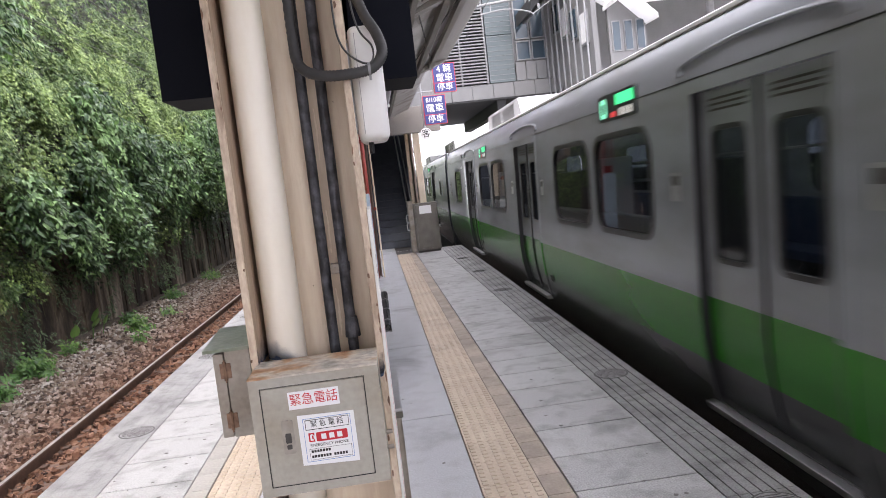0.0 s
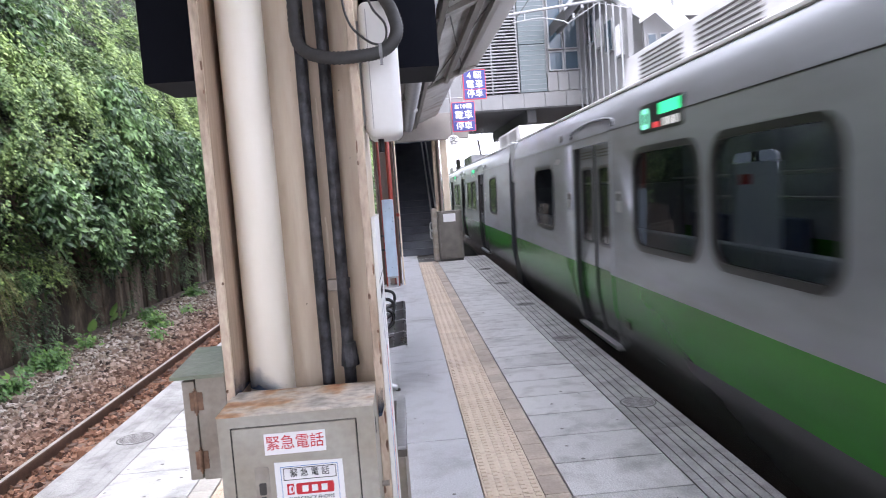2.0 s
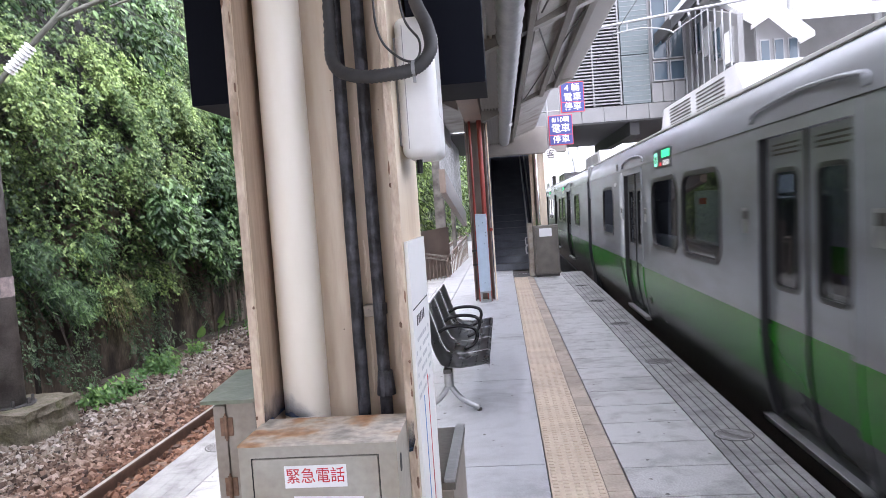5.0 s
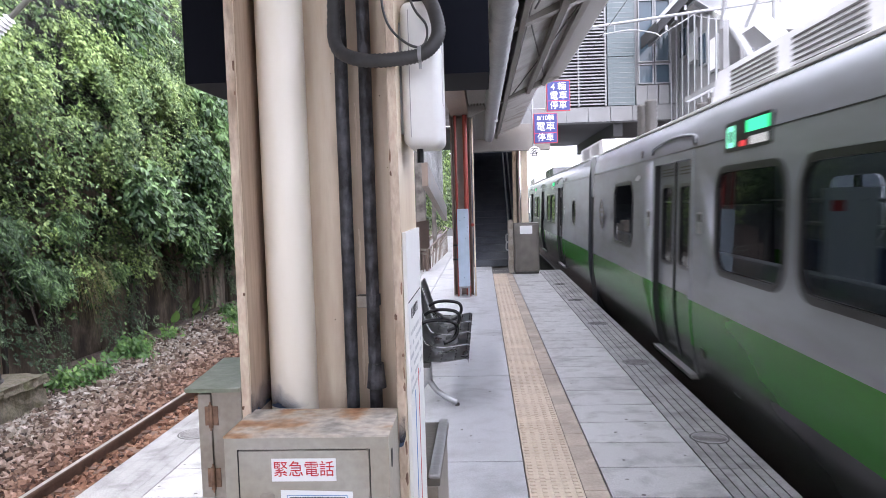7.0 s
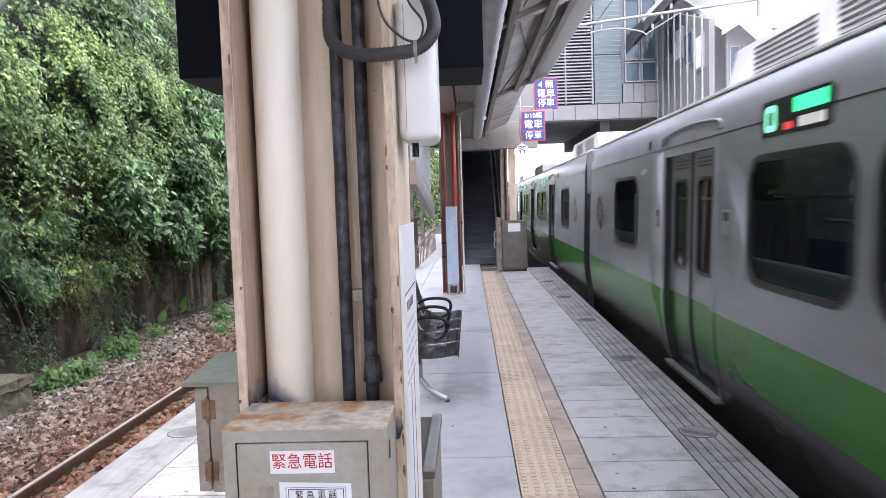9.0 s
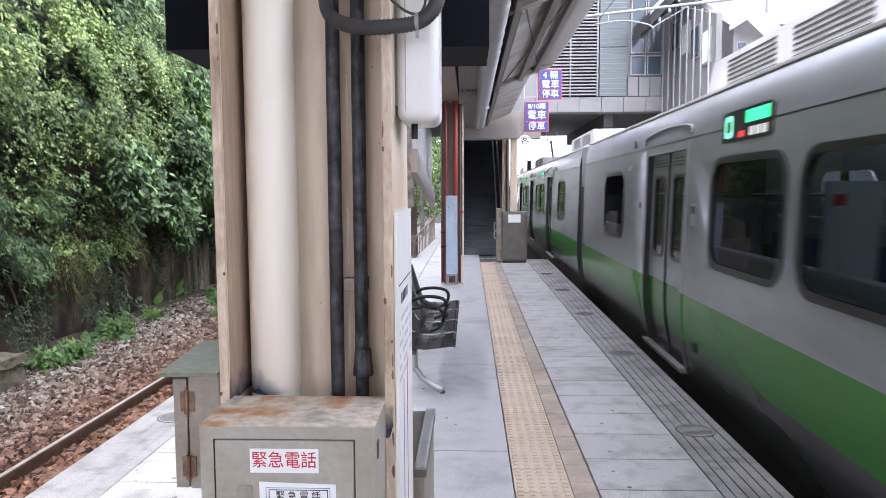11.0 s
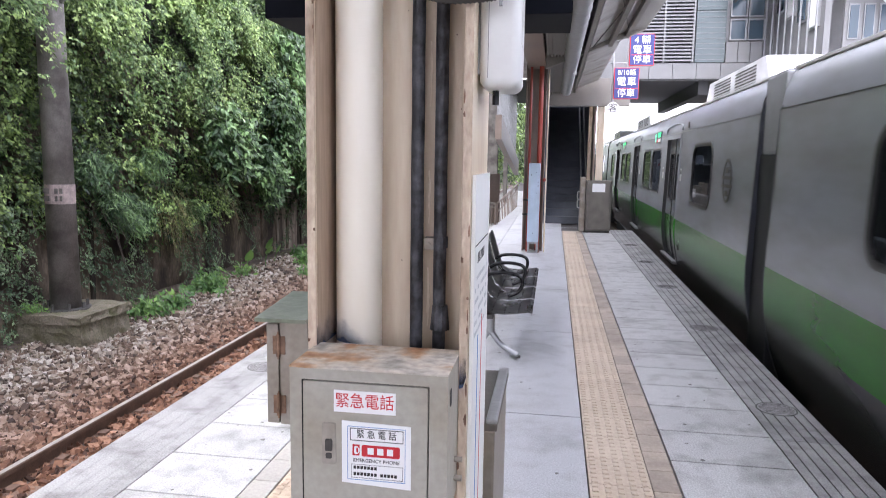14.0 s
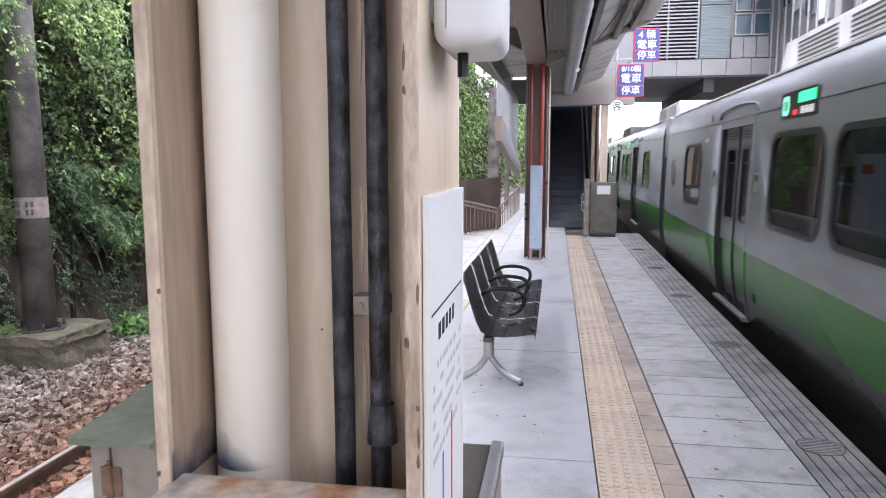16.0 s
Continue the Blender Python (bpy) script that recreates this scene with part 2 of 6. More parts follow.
ENAMEL = mat("grey_enamel", (0.37, 0.35, 0.30), 0.42, var=0.12, scale=6, fine=70, bump=0.06, other=(0.30, 0.26, 0.20), amount=0.1)
RUST = rusty_top()
STEEL = mat("brushed_steel", (0.34, 0.31, 0.27), 0.36, 0.8, var=0.15, scale=5, fine=40, bump=0.1, other=(0.30, 0.26, 0.21))
DULL = mat("dull_steel", (0.32, 0.29, 0.25), 0.5, 0.4, var=0.2, scale=7, fine=50, bump=0.15, other=(0.20, 0.16, 0.12), amount=0.3)
GALV = mat("galvanised_steel", (0.33, 0.335, 0.34), 0.5, 0.4, var=0.12, scale=4, fine=30, bump=0.1)
GREEN_LID = mat("mossy_lid", (0.13, 0.17, 0.11), 0.35, 0.1, var=0.2, scale=8, other=(0.22, 0.22, 0.17), amount=0.4)
PIPE_DARK = mat("dark_conduit", (0.085, 0.088, 0.10), 0.5, 0.0, var=0.35, scale=22, fine=70, bump=0.5, other=(0.014, 0.014, 0.017), span=(0.42, 0.66))
RUBBER = mat("grey_rubber_hose", (0.055, 0.055, 0.055), 0.6, var=0.15, scale=10)
BLACK = plain("black_plastic", (0.008, 0.009, 0.012), 0.35)
SCREEN_BACK = plain("black_screen_case", (0.003, 0.004, 0.008), 0.7)
SCREEN_BACK.node_tree.nodes["Principled BSDF"].inputs["Specular IOR Level"].default_value = 0.12
WHITE = mat("white_plastic", (0.72, 0.72, 0.70), 0.35, var=0.05, scale=4, bump=0.0)
BOARD = mat("white_board", (0.80, 0.80, 0.78), 0.4, var=0.04, scale=3, bump=0.0)
BLUE_SMEAR = smear()
CONCRETE = mat("platform_concrete", (0.47, 0.475, 0.49), 0.42, var=0.3, scale=5, fine=110, bump=0.2, other=(0.37, 0.37, 0.375), span=(0.28, 0.5), world_space=True, stain=((0.52, 0.51, 0.50), 1.3, 0.54, 0.76))
SLAB = mat("platform_slab", (0.48, 0.477, 0.47), 0.42, var=0.4, scale=6, fine=110, bump=0.22, other=(0.30, 0.295, 0.285), span=(0.28, 0.5), each=0.07, world_space=True, stain=((0.42, 0.41, 0.40), 1.9, 0.53, 0.76))
EDGE = mat("edge_strip_concrete", (0.35, 0.345, 0.34), 0.48, var=0.4, scale=8, fine=110, bump=0.25, other=(0.20, 0.195, 0.185), span=(0.28, 0.5), each=0.06, world_space=True, stain=((0.42, 0.41, 0.40), 2.2, 0.45, 0.72))
SPOT = mat("trodden_spot", (0.19, 0.18, 0.17), 0.7, var=0.2, scale=9)
JOINT = mat("dark_joint", (0.13, 0.125, 0.12), 0.8, var=0.2, scale=5)
PALE_BORDER = mat("pale_border_tile", (0.46, 0.44, 0.40), 0.6, var=0.16, scale=5, other=(0.36, 0.34, 0.31), each=0.06)
TACTILE = mat("ochre_tactile_tile", (0.60, 0.50, 0.395), 0.55, var=0.16, scale=4, fine=50, bump=0.2, other=(0.50, 0.40, 0.30), each=0.05, world_space=True, stain=((0.66, 0.62, 0.60), 1.7, 0.5, 0.78))
BORDER = mat("tan_border_tile", (0.49, 0.41, 0.34), 0.6, var=0.16, scale=5, other=(0.34, 0.28, 0.22), each=0.12, world_space=True, stain=((0.55, 0.52, 0.50), 2.1, 0.48, 0.75))
RAIL_TOP = mat("polished_rail", (0.50, 0.46, 0.42), 0.35, 0.4, var=0.1, scale=4)
CHIP = mat("chipped_primer", (0.24, 0.14, 0.09), 0.8, var=0.25, scale=30)
RAIL_SIDE = mat("rusty_rail", (0.13, 0.075, 0.05), 0.8, var=0.25, scale=8, fine=80, bump=0.3)
SLEEPER = mat("rust_stained_sleeper", (0.17, 0.105, 0.072), 0.85, var=0.3, scale=6, bump=0.4, other=(0.085, 0.05, 0.036))
BALLAST = mat("ballast_bed", (0.13, 0.10, 0.08), 0.95, var=0.35, scale=14, fine=40, bump=1.0, other=(0.035, 0.025, 0.02))
STONE = stony()
ROOT = mat("dry_root", (0.07, 0.055, 0.04), 0.9, var=0.3, scale=4)
RIB = mat("black_streaked_wall", (0.06, 0.048, 0.038), 0.9, var=0.4, scale=4, fine=30, bump=0.6, other=(0.02, 0.016, 0.012), stretch=(1, 1, 0.2))
WALL = mat("stained_retaining_wall", (0.19, 0.15, 0.11), 0.9, var=0.4, scale=1.6, fine=22, bump=0.6, other=(0.045, 0.032, 0.022), stretch=(1, 1, 0.5), span=(0.40, 0.64), stain=((0.16, 0.13, 0.10), 1.1, 0.42, 0.60))
PALE_WALL = mat("pale_streaked_wall", (0.34, 0.285, 0.23), 0.9, var=0.4, scale=2.2, fine=26, bump=0.5, other=(0.09, 0.068, 0.05), stretch=(1.6, 1.6, 0.3), span=(0.36, 0.62), stain=((0.15, 0.12, 0.10), 0.9, 0.49, 0.63))
# near black: the shade between the leaves is part of this colour
EARTH = mat("shade_dark_earth", (0.018, 0.016, 0.010), 0.95, var=0.3, scale=2, bump=0.6)
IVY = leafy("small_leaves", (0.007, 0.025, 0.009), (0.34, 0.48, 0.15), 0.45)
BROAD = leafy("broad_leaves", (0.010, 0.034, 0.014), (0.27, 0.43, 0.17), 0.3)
# broad leaves darkened: shade of gaps and upper slope is in their colour
DARKENED_LEAF = leafy("shade_dark_broad_leaves", (0.005, 0.016, 0.007), (0.10, 0.18, 0.055), 0.35)
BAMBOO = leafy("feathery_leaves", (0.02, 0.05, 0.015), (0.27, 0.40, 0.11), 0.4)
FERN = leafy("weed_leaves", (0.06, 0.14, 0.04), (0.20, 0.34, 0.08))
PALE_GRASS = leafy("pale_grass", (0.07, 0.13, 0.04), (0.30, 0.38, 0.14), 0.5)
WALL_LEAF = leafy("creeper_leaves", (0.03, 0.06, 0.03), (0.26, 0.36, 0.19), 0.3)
# lighter leaf copy: daylight on the bulges is painted into it
LIT_TONED_LEAF = leafy("light_painted_leaves", (0.035, 0.085, 0.025), (0.42, 0.55, 0.20), 0.45)
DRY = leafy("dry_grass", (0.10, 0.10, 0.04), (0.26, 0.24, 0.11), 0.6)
POLE = mat("weathered_concrete_pole", (0.20, 0.185, 0.17), 0.75, var=0.25, scale=3, fine=60, bump=0.25, other=(0.075, 0.066, 0.06), span=(0.35, 0.62))
PLINTH = mat("mossy_plinth", (0.17, 0.145, 0.11), 0.95, var=0.35, scale=5, fine=40, bump=0.6, other=(0.075, 0.075, 0.03), amount=0.5)
ROOFING = mat("canopy_sheet", (0.40, 0.39, 0.37), 0.5, 0.1, var=0.15, scale=2, other=(0.22, 0.205, 0.18), stain=((0.42, 0.36, 0.30), 1.2, 0.50, 0.66))
CANOPY_STEEL = mat("canopy_steel", (0.20, 0.185, 0.165), 0.5, 0.15, var=0.15, scale=3, other=(0.16, 0.145, 0.13))
DARK_STEEL = mat("dark_steel", (0.075, 0.07, 0.065), 0.6, 0.2, var=0.2, scale=4)
RED_PIPE = mat("red_pipe", (0.31, 0.045, 0.03), 0.4, var=0.12, scale=5)
PALE_BLUE = mat("pale_blue_steel", (0.42, 0.52, 0.62), 0.45, var=0.08, scale=5)
# steps and lining carry the stairwell's dim blue shade as their colour
DARK_STAIR = mat("dark_stair", (0.10, 0.11, 0.135), 0.7, var=0.2, scale=3)
STAIR_WALL = plain("shade_dark_lining", (0.065, 0.075, 0.10), 0.8)
TILE = mat("pale_wall_tile", (0.21, 0.21, 0.21), 0.4, var=0.08, scale=2)
LOUVRE = mat("louvre_metal", (0.26, 0.265, 0.27), 0.5, 0.3, var=0.12, scale=3)
BLUEGLASS = mat("pale_blue_panel", (0.105, 0.135, 0.14), 0.22, var=0.15, scale=1, stretch=(1, 1, 9), other=(0.075, 0.10, 0.105))
SHEET = leafy("milky_roof_sheet", (0.8, 0.8, 0.8), (0.85, 0.85, 0.85), 0.5)
SHEET.node_tree.nodes["Mix Shader"].inputs[0].default_value = 0.6
PANE = plain("office_pane", (0.055, 0.085, 0.11), 0.08)
# near black: the shade below the bridge is put into this colour
UNDER = mat("shade_dark_soffit", (0.04, 0.04, 0.042), 0.8, var=0.2, scale=1)
LIVERY = livery()
TRAIN_ROOF = mat("train_roof", (0.68, 0.68, 0.69), 0.45, 0.1, var=0.12, scale=1.5, other=(0.46, 0.46, 0.47))
TRAIN_DARK = mat("train_gangway", (0.014, 0.015, 0.02), 0.6, var=0.2, scale=3)
TRAIN_TRIM = plain("black_rubber_trim", (0.012, 0.012, 0.014), 0.4)
TRAIN_GLASS = glass("tinted_train_glass", (0.30, 0.33, 0.36), 1.3)
REAR_GLASS = glass("dark_rear_glass", (0.035, 0.04, 0.045), 1.3)
CAR_END = mat("navy_car_end", (0.022, 0.026, 0.038), 0.5, var=0.2, scale=3)
TRAIN_IN = mat("train_interior", (0.10, 0.105, 0.115), 0.6, var=0.1, scale=2)
TRAIN_PANEL = plain("pale_interior_panel", (0.58, 0.63, 0.70), 0.5)
SEAT_BLUE = plain("blue_seat", (0.035, 0.055, 0.11), 0.7)
LED_GREEN = plain("green_led", (0.03, 0.62, 0.22), 0.5, glow=0.75)
LED_CYAN = plain("pale_green_led", (0.20, 0.75, 0.50), 0.5, glow=0.5)
LED_RED = plain("red_led", (0.65, 0.05, 0.06), 0.5, glow=0.35)
# glow added to lift the dark car interior, no known lamp
INTERIOR_GLOW = plain("ceiling_tube", (0.9, 0.95, 1.0), 0.5, glow=1.5)
LED_WHITE = plain("white_led", (0.65, 0.65, 0.65), 0.5, glow=0.25)
NAVY = plain("navy_sign", (0.025, 0.032, 0.16), 0.4)
SIGN_RED = plain("sign_red", (0.55, 0.03, 0.05), 0.4)
SIGN_WHITE = plain("sign_white", (0.80, 0.80, 0.80), 0.5)
INK = plain("black_ink", (0.015, 0.015, 0.015), 0.6)
RED_INK = plain("red_ink", (0.55, 0.02, 0.03), 0.6)
FAINT = plain("faint_grey_ink", (0.52, 0.53, 0.54), 0.6)
BLUE_INK = plain("blue_ink", (0.03, 0.20, 0.50), 0.6)
BENCH = mat("black_perforated_steel", (0.018, 0.018, 0.020), 0.3, 0.3, var=0.1, scale=6, bump=0.02)
CHROME = mat("cast_aluminium", (0.45, 0.455, 0.46), 0.42, 0.7, var=0.12, scale=6)
ARM = mat("weathered_arm", (0.17, 0.17, 0.145), 0.6, 0.2, var=0.2, scale=6)
CLAY = plain("brick_red_insulator", (0.33, 0.20, 0.18), 0.35)
PORCELAIN = plain("pale_insulator", (0.68, 0.68, 0.66), 0.3)


# ---- building helpers ----
def bx(bm, x0, x1, y0, y1, z0, z1, bevel=0.0):
    c = Vector(((x0 + x1) / 2, (y0 + y1) / 2, (z0 + z1) / 2))
    made = bmesh.ops.create_cube(bm, size=1, matrix=Matrix.LocRotScale(c, None, (x1 - x0, y1 - y0, z1 - z0)))
    if bevel:
        es = list({e for v in made["verts"] for e in v.link_edges})
        bmesh.ops.bevel(bm, geom=es, offset=bevel, segments=2, profile=0.6, affect="EDGES")
    return bm


def tube(bm, p, q, r, n=12, r2=None):
    p, q = Vector(p), Vector(q)
    d = q - p
    m = Matrix.Translation((p + q) / 2) @ d.to_track_quat("Z", "Y").to_matrix().to_4x4()
    bmesh.ops.create_cone(bm, cap_ends=True, segments=n, radius1=r, radius2=r if r2 is None else r2, depth=d.length, matrix=m)
    return bm


def sweep(bm, pts, radius, n=10, ribs=False):
    """A round hose along points; ribs: corrugated."""
    pts = [Vector(p) for p in pts]
    rings = []
    side = None
    for i, p in enumerate(pts):
        d = (pts[min(i + 1, len(pts) - 1)] - pts[max(i - 1, 0)]).normalized()
        side = d.orthogonal() if side is None else side - d * side.dot(d)
        side.normalize()
        q = Matrix((side, d.cross(side), d)).transposed()
        r = radius * (1.0 if not ribs or i % 2 else 0.86)
        rings.append([bm.verts.new(p + q @ Vector((r * math.cos(a), r * math.sin(a), 0))) for a in (math.tau * k / n for k in range(n))])
    for a, b in zip(rings, rings[1:]):
        for k in range(n):
            f = bm.faces.new((a[k], a[(k + 1) % n], b[(k + 1) % n], b[k]))
            f.smooth = True
    bm.faces.new(rings[0][::-1])
    bm.faces.new(rings[-1])
    return bm


def bend(pts, steps):
    """A smooth line through points (Catmull-Rom)."""
    p = [Vector(a) for a in pts]
    p = [2 * p[0] - p[1]] + p + [2 * p[-1] - p[-2]]
    out = []
    for i in range(1, len(p) - 2):
        for k in range(steps):
            t = k / steps
            a, b, c, d = p[i - 1:i + 3]
            out.append(0.5 * ((2 * b) + (c - a) * t + (2 * a - 5 * b + 4 * c - d) * t * t + (3 * b - a - 3 * c + d) * t ** 3))
    return out + [p[-2]]


def shape(bm, loop, holes, at):
    """A flat plate with holes: loops of (a, b), which at() lays into the world."""
    edges = []
    for pts in (loop, *holes):
        vs = [bm.verts.new(at(a, b)) for a, b in pts]
        edges += [bm.edges.new((vs[i], vs[(i + 1) % len(vs)])) for i in range(len(vs))]
    bmesh.ops.triangle_fill(bm, use_beauty=True, use_dissolve=False, edges=edges)
    return bm


def rounded(a0, a1, b0, b1, r, n=5):
    out = []
    for ca, cb, s in ((a1 - r, b1 - r, 0), (a0 + r, b1 - r, 1), (a0 + r, b0 + r, 2), (a1 - r, b0 + r, 3)):
        out += [(ca + r * math.cos((s + k / n) * math.pi / 2), cb + r * math.sin((s + k / n) * math.pi / 2)) for k in range(n + 1)]
    return out


def prism(bm, loop, at, h0, h1):
    """An extruded outline: at(a, b, h)."""
    lo = [bm.verts.new(at(a, b, h0)) for a, b in loop]
    hi = [bm.verts.new(at(a, b, h1)) for a, b in loop]
    n = len(loop)
    for k in range(n):
        bm.faces.new((lo[k], lo[(k + 1) % n], hi[(k + 1) % n], hi[k]))
    bm.faces.new(lo[::-1])
    bm.faces.new(hi)
    return bm


def ring(bm, outer, inner, at, h0, h1):
    """A flat frame between two outlines of as many points."""
    n = len(outer)
    vs = [[bm.verts.new(at(a, b, h)) for a, b in loop] for loop, h in ((outer, h0), (outer, h1), (inner, h1), (inner, h0))]
    for s in range(4):
        u, w = vs[s], vs[(s + 1) % 4]
        for k in range(n):
            bm.faces.new((u[k], u[(k + 1) % n], w[(k + 1) % n], w[k]))
    return bm


def mesh_of(name, bm, material):
    bmesh.ops.recalc_face_normals(bm, faces=bm.faces)
    me = bpy.data.meshes.new(name)
    bm.to_mesh(me)
    bm.free()
    me.materials.append(material)
    return me


def part(name, bm, material, parent, label="", smooth=False):
    me = mesh_of(name, bm, material)
    if smooth:
        for p in me.polygons:
            p.use_smooth = True
    ob = new(name, me)
    ob.parent = parent
    if label:
        ob["label"] = label
    return ob


def whole(name, bm, material, label, category, group="", kind=""):
    return tagged(new(name, mesh_of(name, bm, material)), label, category, group, kind)


def thing(name, label, category, group="", kind="", at=(0, 0, 0)):
    ob = tagged(new(name), label, category, group, kind)
    ob.location = at
    ob.empty_display_size = 0.2
    return ob


B = bmesh.new


def words(name, text, size, material, parent, m, squeeze=1.0, label=""):
    """Flat lettering of the built-in font as a mesh; m: its pose in the parent's space."""
    cu = bpy.data.curves.new(name, "FONT")
    cu.body, cu.size, cu.align_x, cu.align_y, cu.extrude = text, size, "CENTER", "CENTER", 0.0004
    tmp = bpy.data.objects.new(name, cu)
    scene.collection.objects.link(tmp)
    bpy.context.view_layer.update()
    me = bpy.data.meshes.new_from_object(tmp.evaluated_get(bpy.context.evaluated_depsgraph_get()))
    bpy.data.objects.remove(tmp)
    me.transform(m @ Matrix.Diagonal((squeeze, 1, 1, 1)))
    me.materials.clear()
    me.materials.append(material)
    ob = new(name, me)
    ob.parent = parent
    if label:
        ob["label"] = label
    return ob


FRONT = pose(0, 0, 0, 90, 0, 0)          # lettering that faces -y
RIGHT = pose(0, 0, 0, 90, 0, 90)         # lettering that faces +x


# ---- the ground, tracks and hillside ----
def ground():
    bm = B()
    bx(bm, -90, 90, -60, 260, -1.75, -1.45)
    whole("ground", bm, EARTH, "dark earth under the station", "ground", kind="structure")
    bm = B()
    # ballast bed: a heaped sheet, rising to the wall's foot
    xs = [-6.9, -6.3, -5.6, -5.0, -4.6, -4.2, -3.8, -3.4, -3.0, -2.6, -2.2, -1.9]
    zs = [-0.95, -0.98, -1.03, -1.08, -1.12, -1.155, -1.21, -1.23, -1.24, -1.24, -1.26, -1.28]
    ys = [-14 + 0.4 * k for k in range(260)]
    vs = [[bm.verts.new((x, y, z + 0.05 * noise.noise(Vector((x * 2.1, y * 2.1, 0))) + 0.03 * noise.noise(Vector((x * 6, y * 6, 3))))) for x, z in zip(xs, zs)] for y in ys]
    for a, b in zip(vs, vs[1:]):
        for k in range(len(xs) - 1):
            bm.faces.new((a[k], a[k + 1], b[k + 1], b[k]))
    whole("ballast_bed", bm, BALLAST, "rust-stained ballast bed beside the platform", "ballast", kind="structure")
    bm = B()
    bx(bm, 1.9, 16, -20, 120, -1.45, -1.25)
    whole("ballast_bed", bm, BALLAST, "dark ballast bed under the train", "ballast", kind="structure")


def stones():
    """Loose ballast: squashed, broken little lumps."""
    rng = random.Random(4)
    base = []
    for k in range(9):
        bm = B()
        bmesh.ops.create_cube(bm, size=1.5)
        for v in bm.verts:
            v.co *= rng.uniform(0.5, 1.15)
        bm.verts.index_update()
        base.append(([v.co.copy() for v in bm.verts], [[v.index for v in f.verts] for f in bm.faces]))
        bm.free()
    verts, faces = [], []
    n = 0
    for i in range(80000):
        y = 2.5 + 34 * rng.random() ** 1.9
        x = rng.uniform(-6.2, -2.2)
        bed = (-0.97 - 0.20 * min(1, max(0, (x + 6.3) / 2.3))) if x < -3.9 else -1.215
        size = rng.choice((0.018, 0.024, 0.03, 0.038, 0.046)) * rng.uniform(0.8, 1.2) * (1 + 0.012 * y)
        m = Matrix.LocRotScale((x, y, bed + rng.uniform(-0.012, 0.022)), Euler((rng.random() * 6, rng.random() * 6, rng.random() * 6)), (size * rng.uniform(0.8, 1.5), size, size * rng.uniform(0.6, 1)))
        vs, fs = base[i % 9]
        verts += [m @ v for v in vs]
        faces += [[a + n for a in f] for f in fs]
        n += len(vs)
    me = bpy.data.meshes.new("ballast_stones")
    me.from_pydata(verts, [], faces)
    me.materials.append(STONE)
    tagged(new("ballast_stones", me), "loose grey and rust-brown ballast stones", "ballast", kind="stuff")


def rail_line(x, y0, y1, label):
    ob = thing("rail", label, "rail", "rails", "structure")
    bm = B()
    bx(bm, x - 0.065, x + 0.065, y0, y1, -1.25, -1.22)
    bx(bm, x - 0.012, x + 0.012, y0, y1, -1.22, -1.07)
    bx(bm, x - 0.036, x + 0.036, y0, y1, -1.085, -1.041, 0.008)
    part("rail_web", bm, RAIL_SIDE, ob, "rust-brown rail web and foot")
    bm = B()
    bx(bm, x - 0.022, x + 0.022, y0, y1, -1.042, -1.038)
    part("rail_head", bm, RAIL_TOP, ob, "polished rail head")
    return ob


def tracks():
    for x in (-3.85, -2.78):
        rail_line(x, -14, 90, "rusty steel rail with a bright running surface")
    for x in (3.17, 4.24):
        rail_line(x, -16, 118, "steel rail under the train")
    bm = B()
    bx(bm, -4.45, -2.2, -0.11, 0.11, -1.36, -1.18, 0.02)
    me = mesh_of("sleeper", bm, SLEEPER)
    holder = thing("sleepers", "rust-stained concrete sleepers of the empty track", "sleepers", kind="structure")
    for k in range(100):
        ob = new("sleeper", me)
        ob.parent, ob.location = holder, (0, 0.6 * k - 12, 0)
    bm = B()
    for x in (-3.85,):
        for k in range(75):
            y = 3 + 0.6 * k
            bx(bm, x - 0.13, x - 0.05, y - 0.05, y + 0.05, -1.2, -1.155)
            bx(bm, x + 0.05, x + 0.13, y - 0.05, y + 0.05, -1.2, -1.155)
    tagged(part("rail_clip", bm, RAIL_SIDE, holder), kind="stuff")


def wall_x(y, z):
    """The face of the hillside's growth above the wall."""
    lean = max(0.0, z - 3.4) * 0.42
    near = min(1.0, abs(y - 9.6) / 3.0)
    return -6.48 - lean + (0.5 * near + 0.05) * abs(noise.noise(Vector((y * 0.25, z * 0.35, 7)))) + 0.4 * near * abs(noise.noise(Vector((y * 0.7, z * 0.8, 2))))


def foliage_foot(y):
    base = 0.32 + 1.35 * min(1, max(0, (y - 21) / 14)) - 0.5 * math.exp(-((y - 12.2) / 1.0) ** 2)
    return base + 0.5 * noise.noise(Vector((y * 0.45, 5, 0))) + 0.4 * noise.noise(Vector((y * 1.6, 9, 0)))


